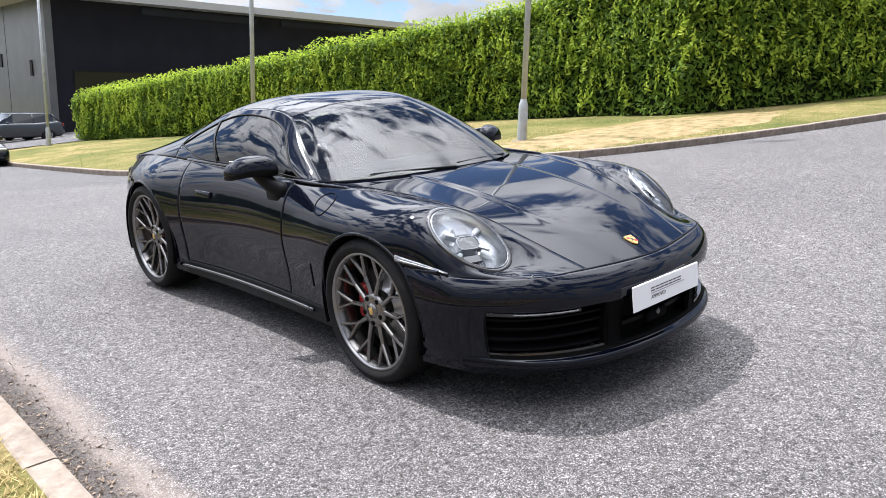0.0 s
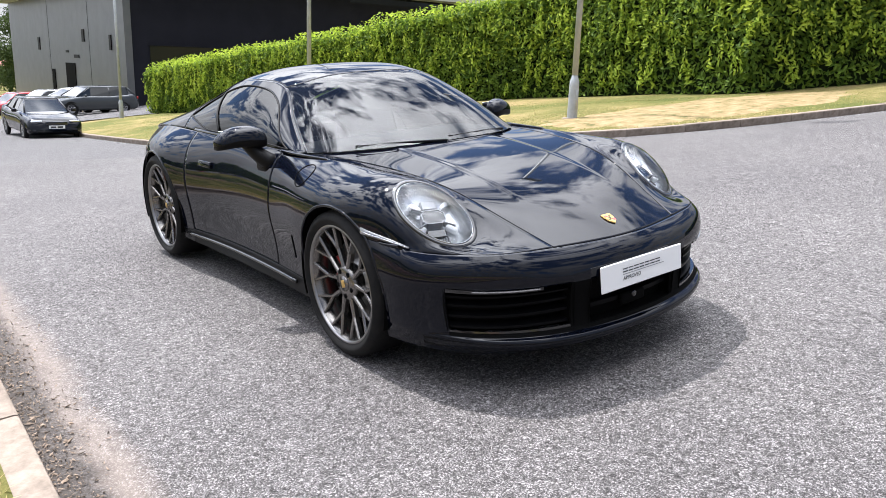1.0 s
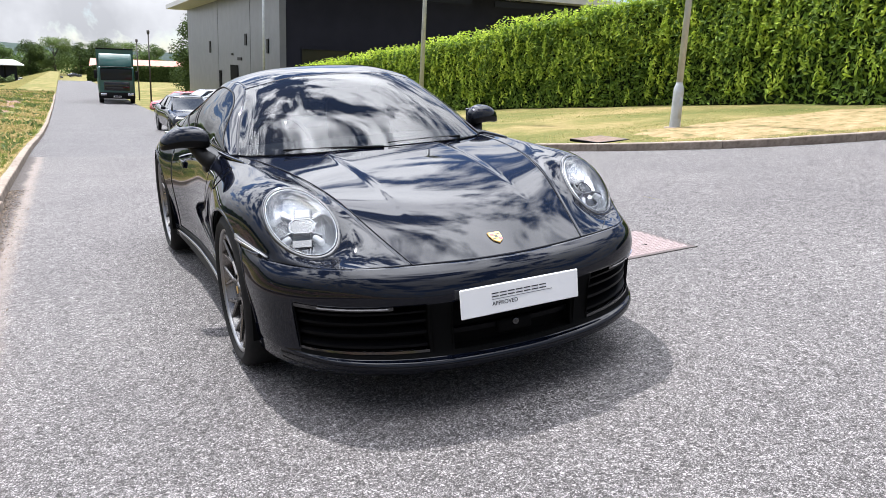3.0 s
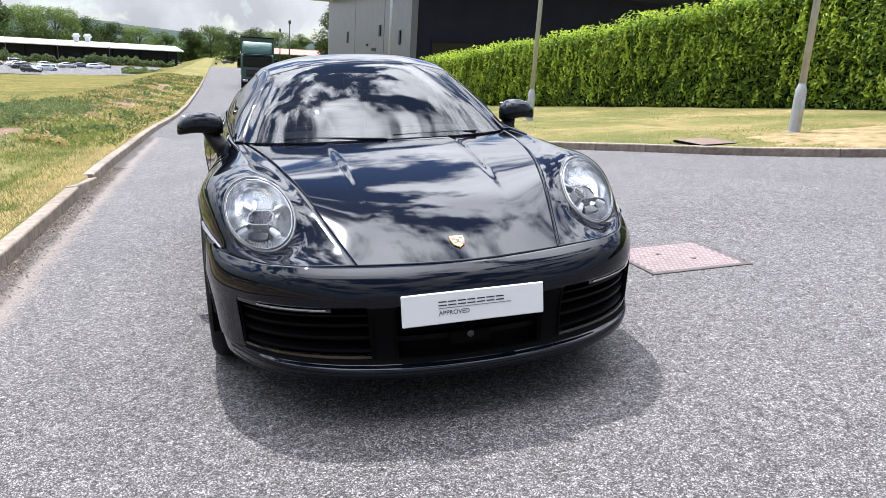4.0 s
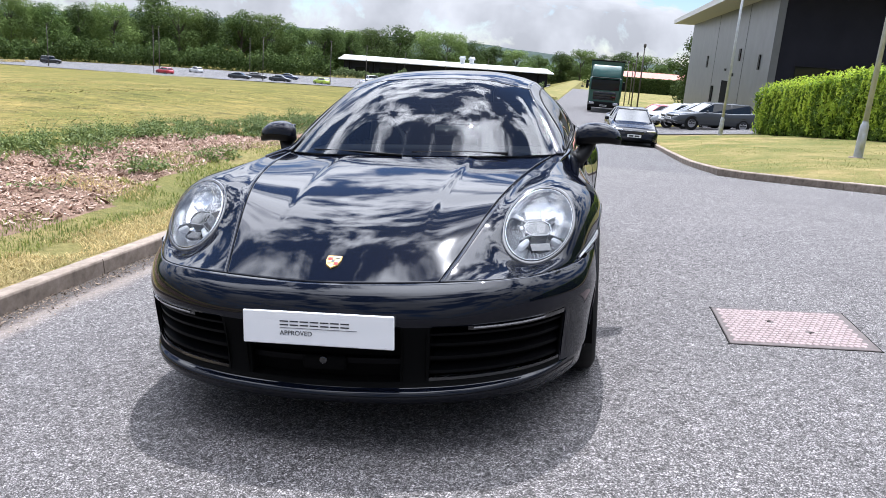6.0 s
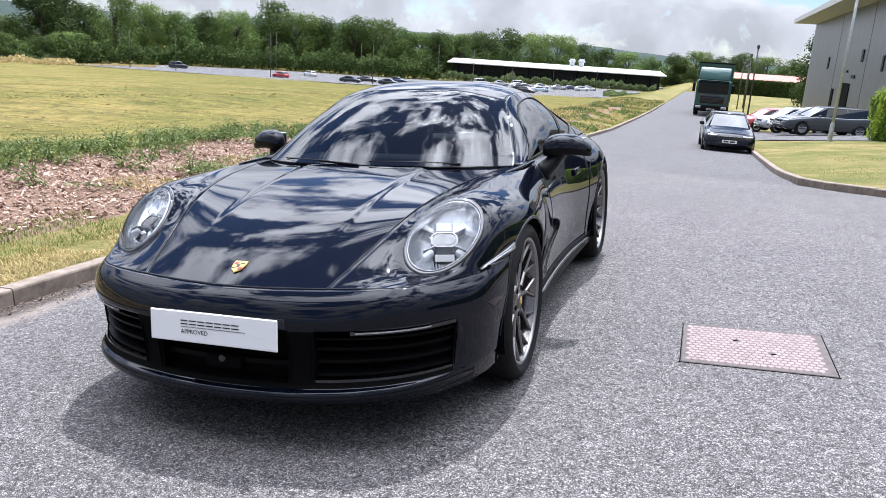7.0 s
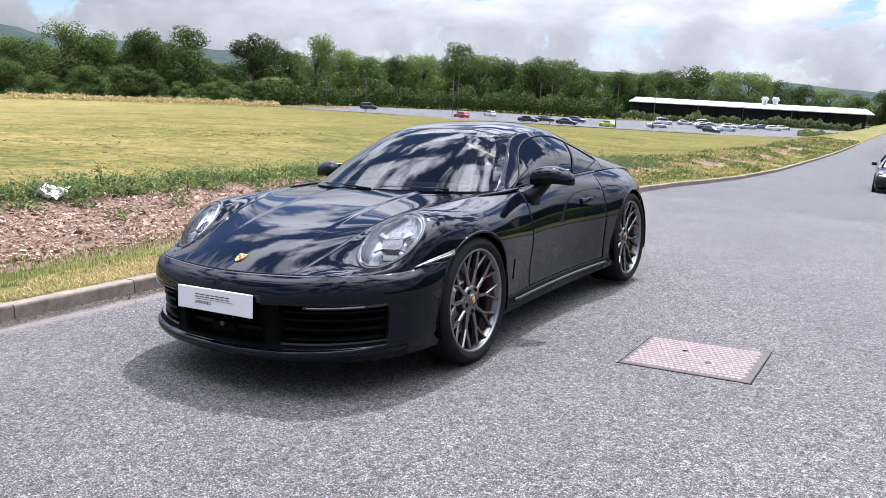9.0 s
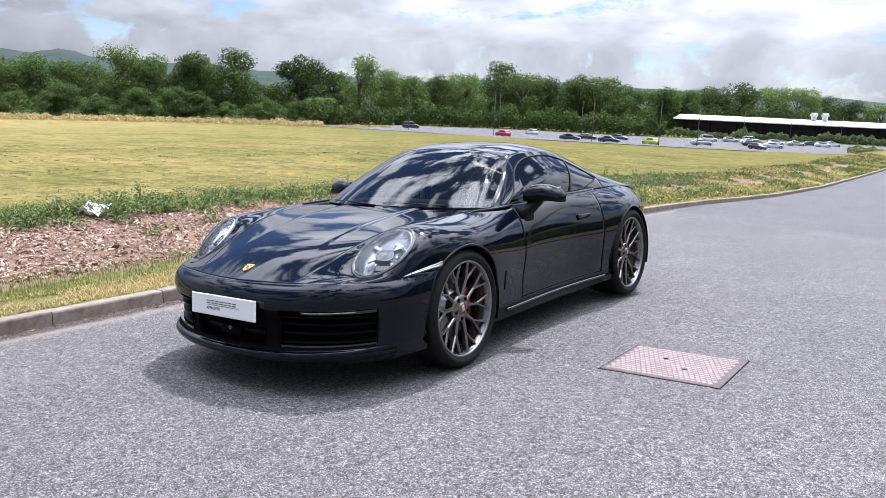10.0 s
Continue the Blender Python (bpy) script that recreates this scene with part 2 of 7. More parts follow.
# the field is greener towards the car park
f_co, f_sp, f_ad, f_mr = (FIELD.node_tree.nodes.new("ShaderNode" + q) for q in ("TexCoord", "SeparateXYZ", "Math", "MapRange"))
f_ad.operation, f_ad.inputs[1].default_value = "MULTIPLY_ADD", 0.9
f_mr.inputs["From Min"].default_value, f_mr.inputs["From Max"].default_value = -45.0, 30.0
FIELD.node_tree.links.new(f_co.outputs["Object"], f_sp.inputs[0])
FIELD.node_tree.links.new(f_sp.outputs["X"], f_ad.inputs[0])
FIELD.node_tree.links.new(f_sp.outputs["Y"], f_ad.inputs[2])
FIELD.node_tree.links.new(f_ad.outputs[0], f_mr.inputs[0])
f_base = FIELD.node_tree.nodes["Principled BSDF"].inputs["Base Color"]
f_old = f_base.links[0].from_socket
f_green = FIELD.node_tree.nodes.new("ShaderNodeMix")
f_green.data_type, f_green.blend_type = "RGBA", "MULTIPLY"
f_green.inputs["B"].default_value = (0.58, 0.63, 0.43, 1)
FIELD.node_tree.links.new(f_mr.outputs[0], f_green.inputs["Factor"])
FIELD.node_tree.links.new(f_old, f_green.inputs["A"])
FIELD.node_tree.links.new(f_green.outputs["Result"], f_base)
bump(FIELD, f_fine.outputs[0], 0.5, 0.03)

KERB = material("kerb_concrete", (0.4, 0.37, 0.33), 0.9, spec=0.2)
k_tx, k_rp = noise_color(KERB, [(0.3, (0.12, 0.098, 0.078)), (0.5, (0.21, 0.172, 0.14)), (0.7, (0.29, 0.245, 0.205))], 9.0, 8, 0.7)
bump(KERB, k_tx.outputs[0], 0.4, 0.006)
random_tint(KERB, 0.88, 1.1)

PAINT = material("black_car_paint", (0.002, 0.003, 0.007), 0.36, 0.0, 1.0, 0.0)
PAINT.node_tree.nodes["Principled BSDF"].inputs["Coat IOR"].default_value = 1.35
PAINT.node_tree.nodes["Principled BSDF"].inputs["Coat Roughness"].default_value = 0.035
PAINT_TX, _ = noise_color(PAINT, [(0.4, (0.002, 0.0027, 0.0055)), (0.6, (0.003, 0.004, 0.0085))], 900.0, 2, 0.5)
GLOSS_BLACK = material("gloss_black_trim", (0.008, 0.008, 0.009), 0.08, 0, 0.5)
SLAT_BLACK = material("dark_slat", (0.003, 0.003, 0.0035), 0.4, spec=0.06)
SATIN_BLACK = material("black_plastic", (0.005, 0.005, 0.0055), 0.5, spec=0.12)
MATT_BLACK = material("matt_black", (0.003, 0.003, 0.003), 0.8, spec=0.05)
RUBBER = material("tyre_rubber", (0.01, 0.01, 0.01), 0.7, spec=0.15)
noise_color(RUBBER, [(0.3, (0.007, 0.007, 0.0075)), (0.7, (0.013, 0.0125, 0.012))], 30.0, 4)
RIM = material("dark_satin_alloy", (0.19, 0.18, 0.17), 0.24, 0.9)
RIM_EDGE = material("machined_alloy", (0.27, 0.265, 0.26), 0.28, 1.0)
DISC = material("brake_disc_steel", (0.35, 0.34, 0.33), 0.35, 1.0)
RED = material("red_caliper", (0.45, 0.01, 0.012), 0.3, 0, 0.6)
GOLD = material("gold_enamel", (0.62, 0.4, 0.13), 0.5, 0.5)
CHROME = material("chrome", (0.75, 0.75, 0.76), 0.1, 1.0)
LAMP_SILVER = material("lamp_reflector", (0.5, 0.52, 0.55), 0.22, 1.0)
LAMP_BOWL = material("lamp_bowl", (0.8, 0.81, 0.82), 0.24, 0.8)
LAMP_GREY = material("lamp_bezel_grey", (0.2, 0.205, 0.215), 0.3, 0.4)
PLATE = material("white_plate", (0.78, 0.78, 0.77), 0.35)
INK = material("dark_grey_print", (0.03, 0.03, 0.033), 0.5)
SEAT = material("dark_leather", (0.02, 0.02, 0.021), 0.55)
WHITE = material("white_paint", (0.78, 0.78, 0.78), 0.4)


def thin_glass(name, tint, ior=1.5, rough=0.0):
    """A thin pane: light passes through it straight, tinted, and the surface mirrors by Fresnel."""
    m = bpy.data.materials.new(name)
    m.use_nodes = True
    n, l = m.node_tree.nodes, m.node_tree.links
    n.clear()
    o, mx, tr, gl, fr = n.new("ShaderNodeOutputMaterial"), n.new("ShaderNodeMixShader"), n.new("ShaderNodeBsdfTransparent"), n.new("ShaderNodeBsdfGlossy"), n.new("ShaderNodeFresnel")
    tr.inputs[0].default_value = (*tint, 1)
    gl.inputs["Roughness"].default_value = rough
    fr.inputs["IOR"].default_value = ior
    l.new(fr.outputs[0], mx.inputs[0])
    l.new(tr.outputs[0], mx.inputs[1])
    l.new(gl.outputs[0], mx.inputs[2])
    l.new(mx.outputs[0], o.inputs[0])
    return m


GLASS = thin_glass("windscreen_glass", (0.66, 0.71, 0.71), 1.52)
SIDE_GLASS = thin_glass("tinted_side_glass", (0.13, 0.145, 0.145), 1.42)
LENS = thin_glass("clear_lens", (0.96, 0.97, 0.98), 1.38)


# ---- mesh helpers ----
def hermite(tk, pk, t):
    """A smooth curve through the points pk at the parameters tk, at the values t."""
    tk, pk, t = np.asarray(tk, float), np.asarray(pk, float), np.asarray(t, float)
    d = (pk[1:] - pk[:-1]) / (tk[1:] - tk[:-1]).reshape(-1, *[1] * (pk.ndim - 1))
    m = np.empty_like(pk)
    w = ((tk[1:-1] - tk[:-2]) / (tk[2:] - tk[:-2])).reshape(-1, *[1] * (pk.ndim - 1))
    m[1:-1], m[0], m[-1] = d[:-1] * (1 - w) + d[1:] * w, d[0], d[-1]
    i = np.clip(np.searchsorted(tk, t, side="right") - 1, 0, len(tk) - 2)
    h = tk[i + 1] - tk[i]
    s = ((t - tk[i]) / h)
    sh = (-1,) + (1,) * (pk.ndim - 1)
    s, h = s.reshape(sh), h.reshape(sh)
    return (2 * s**3 - 3 * s**2 + 1) * pk[i] + (s**3 - 2 * s**2 + s) * h * m[i] + (3 * s**2 - 2 * s**3) * pk[i + 1] + (s**3 - s**2) * h * m[i + 1]


def mesh_of(name, verts, faces, mat, smooth=True):
    me = bpy.data.meshes.new(name)
    me.from_pydata([tuple(map(float, v)) for v in verts], [], [tuple(int(i) for i in f) for f in faces])
    if mat:
        me.materials.append(mat)
    if smooth:
        me.polygons.foreach_set("use_smooth", [True] * len(me.polygons))
    me.update()
    return me


def add(name, me, parent=None, m=None, label=""):
    ob = new(name, me)
    if parent is not None:
        ob.parent = parent
    if m is not None:
        ob.matrix_basis = m
    return tagged(ob, label)


def part(name, bm, mat, parent, label="", smooth=True, m=None):
    me = bpy.data.meshes.new(name)
    bm.to_mesh(me)
    bm.free()
    me.materials.append(mat)
    if smooth:
        me.polygons.foreach_set("use_smooth", [True] * len(me.polygons))
    return add(name, me, parent, m, label)


def grid_faces(n, m, flip=False):
    f = [(i * m + j, i * m + j + 1, (i + 1) * m + j + 1, (i + 1) * m + j) for i in range(n - 1) for j in range(m - 1)]
    return [q[::-1] for q in f] if flip else f


def thick(ob, t, offset=-1.0):
    s = ob.modifiers.new("thickness", "SOLIDIFY")
    s.thickness, s.offset = t, offset
    return ob


def box_bm(size, center=(0, 0, 0), bevel=0.0, segs=2, bm=None, rot=None):
    own = bmesh.new()
    bmesh.ops.create_cube(own, size=1.0)
    bmesh.ops.scale(own, vec=size, verts=own.verts)
    if bevel:
        bmesh.ops.bevel(own, geom=own.edges[:], offset=bevel, segments=segs, profile=0.5, affect="EDGES")
    if rot is not None:
        bmesh.ops.transform(own, matrix=rot, verts=own.verts)
    bmesh.ops.translate(own, vec=center, verts=own.verts)
    if bm is None:
        return own
    me = bpy.data.meshes.new("join")
    own.to_mesh(me)
    own.free()
    bm.from_mesh(me)
    bpy.data.meshes.remove(me)
    return bm


def lathe(profile, n=48, axis="x"):
    """A surface of revolution about the x axis (profile: along, radius)."""
    v, f = [], []
    for i in range(n):
        a = 2 * math.pi * i / n
        for s, r in profile:
            v.append((s, r * math.cos(a), r * math.sin(a)) if axis == "x" else (r * math.cos(a), r * math.sin(a), s))
    k = len(profile)
    for i in range(n):
        j = (i + 1) % n
        for q in range(k - 1):
            f.append((i * k + q, i * k + q + 1, j * k + q + 1, j * k + q))
    return v, f


def tube(points, radius, sides=8, caps=True, radii=None):
    """Vertices and faces of a round bar along points."""
    p = [Vector(q) for q in points]
    v, f = [], []
    ref = Vector((0, 0, 1))
    for i, c in enumerate(p):
        d = (p[min(i + 1, len(p) - 1)] - p[max(i - 1, 0)]).normalized()
        if abs(d.dot(ref)) > 0.95:
            ref = Vector((1, 0, 0))
        a = d.cross(ref).normalized()
        b = d.cross(a)
        r = radii[i] if radii else radius
        for k in range(sides):
            w = 2 * math.pi * k / sides
            v.append(c + a * r * math.cos(w) + b * r * math.sin(w))
    for i in range(len(p) - 1):
        for k in range(sides):
            q = (k + 1) % sides
            f.append((i * sides + k, i * sides + q, (i + 1) * sides + q, (i + 1) * sides + k))
    if caps:
        f += [tuple(range(sides))[::-1], tuple((len(p) - 1) * sides + k for k in range(sides))]
    return v, f


def world_pt(x, y, z=0.0):
    return SLOPE @ Vector((x, y, z))


def upright(x, y, z, rz=0.0):
    """The pose of an upright thing at a place of the site."""
    p = world_pt(x, y, z)
    return pose(p.x, p.y, p.z, 0, 0, rz)

# ---- ground ----
def ramp(v, knots, values):
    return np.interp(v, knots, values)


def road_z(x, y):
    """The road's height over the site plane: level under the car, then falling and easing its crossfall."""
    c = ramp(y, [-60, 2, 7, 12, 18, 23, 31, 45, 57, 100, 400], [0, 0, -0.13, -0.33, -0.6, -0.8, -1.0, -1.12, -1.17, -1.0, 0])
    s = ramp(y, [-60, 2, 7, 15, 400], [0, 0, -0.03, -0.08, -0.08])
    return c + s * x


def verge_z(x, y):
    return -0.126 + 0.011 * (x - 8.1) - 0.0425 * (y - 7)


def level_z(r):
    return ramp(r, [0, 20, 60, 165, 270, 400, 3000], [0, -0.7, -2.35, -7.5, -9.5, -11.0, -14.0])


def far_level(x, y):
    """Level height of the land away from the road; it falls less towards the building's side."""
    r = math.hypot(x, y)
    w = ramp(math.degrees(math.atan2(x, max(y, 0.01))), [-3.0, 2.0], [0, 1])
    return level_z(r) * (1 - w) + ramp(r, [0, 20, 60, 200, 400, 3000], [0, -0.7, -2.35, -5.3, -8.5, -14.0]) * w


KERB_R = [(3.1, 32.0), (3.08, 22.0), (3.05, 12.5), (3.15, 10.7), (3.5, 9.95), (4.3, 9.05), (5.2, 7.5), (6.0, 5.95), (6.9, 4.85), (8.0, 4.05), (9.5, 3.4), (12.6, 2.2), (20.0, -0.8), (42.0, -9.5)]
KERB_L = -2.2


def kerb_right_y(x):
    """The y of the verge's edge beside the junction."""
    k = [p for p in KERB_R if p[1] <= 10.8]
    return ramp(x, [p[0] for p in k] + [120.0], [p[1] for p in k] + [-40.0])


def kerb_gap(x, y):
    """The distance to the right-hand kerb line."""
    best = 99.0
    for (x0, y0), (x1, y1) in zip(KERB_R, KERB_R[1:]):
        dx, dy = x1 - x0, y1 - y0
        t = min(1, max(0, ((x - x0) * dx + (y - y0) * dy) / (dx * dx + dy * dy)))
        best = min(best, math.hypot(x - x0 - t * dx, y - y0 - t * dy))
    return best


def bank_noise(x, y, s=1.0):
    return noise.noise(Vector((x * s, y * s, 3.7)))


def terrain_z(x, y):
    r = math.hypot(x, y)
    far = far_level(x, y) - 0.08 * x + 0.02 * y
    if x < KERB_L:
        d = KERB_L - 0.13 - x
        base = road_z(KERB_L, y) + 0.1 + ramp(d, [0, 0.7, 1.6, 3.0, 3.7], [0, 0.03, 0.2, 0.38, 0.4]) + (0.05 * bank_noise(x, y, 1.3) if 0.8 < d < 4.5 else 0.0)
        w = ramp(d, [3.6, 16.0], [0, 1])
        z = base * (1 - w) + far * w
        return z + (0.03 * bank_noise(x, y, 0.5) * min(1, d / 5) if d > 4 else 0)
    on_road = x < 3.1 or y < kerb_right_y(x)
    w = ramp(r, [50, 120], [0, 1])
    if on_road and y < 140:
        near = road_z(x, y) if x < 3.1 else min(road_z(x, y), verge_z(x, y))
        return (near - 0.25) * (1 - w) + (min(far, road_z(x, y)) - 0.25) * w
    if x < 45 and y < 33:
        d = kerb_gap(x, y)
        if d < 1.6:  # the turf meets the back of the kerb
            k = min(1, max(0, (d - 0.13) / 1.4))
            return (road_z(x, y) - 0.06 if d < 0.12 else (road_z(x, y) + 0.1) * (1 - k) + (verge_z(x, y) + 0.03 * bank_noise(x, y, 0.7)) * k)
    return (verge_z(x, y) + 0.03 * bank_noise(x, y, 0.7)) * (1 - w) + far * w


def axis(fine, step, reach, growth=1.22):
    a = list(np.arange(fine[0], fine[1] + 1e-6, step))
    lo, hi, s = a[0], a[-1], step
    left, right = [], []
    while hi < reach or lo > -reach:
        s *= growth
        lo, hi = lo - s, hi + s
        left.append(max(lo, -reach)), right.append(min(hi, reach))
    return sorted(set(round(v, 4) for v in left + a + right))


gx = sorted(set(axis((-8, 14), 0.22, 2600) + [KERB_L - 0.06, KERB_L + 0.06, 3.04, 3.16]))
gy = axis((-5, 36), 0.22, 2600)
# the sheet's columns bend with the verge's edge, so that the rim lies under the kerb
gv = []
for y in gy:
    for x in gx:
        gv.append(world_pt(x, y, terrain_z(x, y)))
ground = add("ground", mesh_of("ground", gv, grid_faces(len(gy), len(gx), True), GRASS))
tagged(ground, "rough grass verge and mown yellow-green field falling away", "ground", kind="structure")
ground.data.materials.append(FIELD)
ground.data.materials.append(SOIL)
fm = []
for i in range(len(gy) - 1):
    for j in range(len(gx) - 1):
        x, y = (gx[j] + gx[j + 1]) / 2, (gy[i] + gy[i + 1]) / 2
        fm.append(1 if x < -5.6 else 2 if -5.3 < x < -3.25 - float(ramp(y, [2.5, 6.5], [0, 0.75])) and -30 < y < 75 else 0)
ground.data.polygons.foreach_set("material_index", fm)


def road_mesh(name, rows, mat, label):
    """rows: lists of (x, y) of equal length."""
    v = [world_pt(x, y, road_z(x, y) if x < 3.1 else road_z(x, y)) for r in rows for x, y in r]
    ob = add(name, mesh_of(name, v, grid_faces(len(rows), len(rows[0]), True), mat))
    return tagged(ob, label, "road", kind="structure")


def seam_y(x):
    return 11.6 - 0.35 * x


xs = list(np.linspace(KERB_L, 3.1, 12))
near_rows = [[(x, -26 + (seam_y(x) + 26) * k / 70) for x in xs] for k in range(71)]
road = road_mesh("road", near_rows, ROAD, "pale coarse grey asphalt road with worn aggregate")
far_rows = [[(x, seam_y(x) + (150 - seam_y(x)) * (k / 60) ** 1.5) for x in xs] for k in range(61)]
road_far = road_mesh("road_lower", far_rows, ROAD_FAR, "smoother darker asphalt road running down the hill")
bx = [3.1, 3.3, 3.6, 4.0, 4.5, 5, 5.5, 6, 6.5, 7, 7.5, 8, 9, 10, 11, 12.6, 15, 20, 28, 42, 60]
side_rows = [[(x, -26 + (kerb_right_y(x) + 26) * k / 50) for x in bx] for k in range(51)]
road_side = road_mesh("road_junction", side_rows, ROAD, "pale coarse asphalt of the side road")
pk = [[(3.1 + (30 - 3.1) * i / 14, 32.0 + 17.2 * k / 10) for i in range(15)] for k in range(11)]
v = [world_pt(x, y, verge_z(x, y) + 0.035) for r in pk for x, y in r]
parking = tagged(add("parking_bay", mesh_of("parking_bay", v, grid_faces(11, 15, True), ROAD_FAR)), "grey asphalt parking bays in front of the building", "road", kind="structure")

# ---- buildings ----
METAL_GREY = material("grey_metal_cladding", (0.26, 0.268, 0.275), 0.38, 0.75)
noise_color(METAL_GREY, [(0.3, (0.14, 0.146, 0.153)), (0.7, (0.185, 0.192, 0.2))], 0.8, 5)
DARK_CLAD = material("dark_cladding", (0.012, 0.012, 0.016), 0.75, spec=0.12)
noise_color(DARK_CLAD, [(0.3, (0.015, 0.0155, 0.021)), (0.7, (0.022, 0.0225, 0.029))], 0.5, 5)
ROOF_LIGHT = material("pale_roof_edge", (0.42, 0.42, 0.42), 0.6)
WINDOW_DARK = material("dark_window", (0.012, 0.014, 0.014), 0.06, 0, 0, 0.25)


def slab(name, x0, x1, y0, y1, z0, z1, mat, parent, label="", bevel=0.0):
    return part(name, box_bm((x1 - x0, y1 - y0, z1 - z0), ((x0 + x1) / 2, (y0 + y1) / 2, (z0 + z1) / 2), bevel), mat, parent, label, smooth=False)


def showroom():
    b = new("showroom_building")
    b.matrix_basis = upright(11.8, 49.6, verge_z(11.8, 49.6))
    tagged(b, "dark clad showroom with grey metal end wall and overhanging roof", "building")
    H = 8.3
    slab("end_wall", 0, 0.4, 0, 42, -1, H, METAL_GREY, b, "brushed grey metal end wall")
    slab("front_wall", 0.4, 33, 0.03, 0.5, -1, H, DARK_CLAD, b, "near-black front wall")
    slab("corner_trim", -0.05, 0.4, -0.06, 0.02, -1, H, METAL_GREY, b)
    slab("rear_wall", 0.4, 33, 41.5, 42, -1, H, DARK_CLAD, b)
    slab("far_wall", 32.6, 33, 0.5, 41.5, -1, H, DARK_CLAD, b)
    slab("roof", -2.2, 35, -1.6, 43, H, H + 0.45, ROOF_LIGHT, b, "pale overhanging roof edge")
    # panel joints of the end wall
    for k in (2, 5):
        slab("cladding_joint", -0.012, -0.002, k * 4.6, k * 4.6 + 0.05, 0, H - 0.02, DARK_CLAD, b)
    for yy, zz, w, h in ((3.2, 3.6, 0.5, 1.0), (10.5, 4.2, 0.7, 0.9), (12.5, 3.0, 1.6, 0.25), (27, 3.6, 0.8, 1.1), (16, 3.4, 0.8, 0.18)):
        slab("wall_vent", -0.06, -0.005, yy, yy + w, zz, zz + h, SATIN_BLACK, b)
    slab("door", -0.06, -0.006, 14.0, 17.2, -0.2, 2.6, MATT_BLACK, b, "tall dark doorway")
    slab("side_door", -0.06, -0.006, 21.5, 22.6, -0.2, 2.0, MATT_BLACK, b)
    w = slab("window", 1.5, 7.4, -0.05, -0.006, 1.6, 3.95, WINDOW_DARK, b, "long dark glazed strip")
    slab("lintel", 1.4, 7.5, -0.12, -0.055, 3.97, 4.07, DARK_CLAD, b)
    for k in range(3):
        slab("upper_window", 6 + k * 10.5, 14.5 + k * 10.5, -0.05, -0.006, 7.72, 8.24, WINDOW_DARK, b, "narrow clerestory window")


showroom()

# ---- the sports car ----
def spread(knots, dense, sigma):
    """The matrix that turns values at the knots into a smooth, softly filtered curve on evenly spaced values."""
    knots = np.asarray(knots, float)
    n, h = len(dense), dense[1] - dense[0]
    H = hermite(knots, np.eye(len(knots)), dense)
    r = max(1, int(3 * sigma / h))
    k = np.exp(-0.5 * (np.arange(-r, r + 1) * h / sigma) ** 2)
    k = k / k.sum()
    G = np.zeros((n, n))
    for i in range(n):
        for w, j in zip(k, range(i - r, i + r + 1)):
            if j < 0:  # the ends go on by odd reflection
                G[i, 0] += 2 * w
                G[i, min(n - 1, -j)] -= w
            elif j > n - 1:
                G[i, n - 1] += 2 * w
                G[i, max(0, 2 * (n - 1) - j)] -= w
            else:
                G[i, j] += w
    S = G @ H
    M = cubic(dense, knots) @ S
    return S @ (2 * np.eye(len(knots)) - M)


def cubic(dense, at):
    """The matrix that reads an evenly sampled curve at any values."""
    dense, at = np.asarray(dense), np.asarray(at, float)
    n = len(dense)
    f = np.clip((at - dense[0]) / (dense[1] - dense[0]), 0, n - 1)
    i = np.clip(f.astype(int), 0, n - 2)
    u = f - i
    W = np.zeros((len(at), n))
    rows = np.arange(len(at))
    for o, w in ((-1, -0.5 * u**3 + u**2 - 0.5 * u), (0, 1.5 * u**3 - 2.5 * u**2 + 1), (1, -1.5 * u**3 + 2 * u**2 + 0.5 * u), (2, 0.5 * u**3 - 0.5 * u**2)):
        j = i + o
        lo, hi = j < 0, j > n - 1
        ok = ~(lo | hi)
        np.add.at(W, (rows[ok], j[ok]), w[ok])
        for bad, e, d in ((lo, 0, 1), (hi, n - 1, n - 2)):
            np.add.at(W, (rows[bad], np.full(bad.sum(), e)), 2 * w[bad])
            np.add.at(W, (rows[bad], np.full(bad.sum(), d)), -w[bad])
    return W


class Skin:
    """A smooth surface through a net of points: rows along u, columns along v; column 0 lies on the car's middle plane."""

    def __init__(self, uk, net, su, sv, du=0.01, dv=0.05):
        vk = np.arange(-2, net.shape[1])
        flip = np.array([-1, 1, 1])
        net = np.concatenate([net[:, 2:0:-1] * flip, net], axis=1)
        self.u = np.linspace(uk[0], uk[-1], int((uk[-1] - uk[0]) / du) + 1)
        self.v = np.linspace(vk[0], vk[-1], int((vk[-1] - vk[0]) / dv) + 1)
        self.p = np.tensordot(spread(uk, self.u, su), np.tensordot(spread(vk, self.v, sv), net, (1, 1)), (1, 1))

    def at(self, u, v):
        return np.tensordot(cubic(self.u, u), np.tensordot(cubic(self.v, v), self.p, (1, 1)), (1, 1))


T = [-0.83, -0.6, -0.4, -0.2, 0.0, 0.35, 0.6, 0.95, 1.5, 1.95, 2.35, 2.75, 3.1, 3.35, 3.48]
YS = [0.95, 1.5, 1.95, 2.35, 2.75, 3.1]
FORE = [-0.458, -0.37, -0.27, -0.15, 0, 0.35, 0.6]


def longeron(x, y_front, y_rear, z):
    return np.column_stack([x, y_front + YS + y_rear, z])


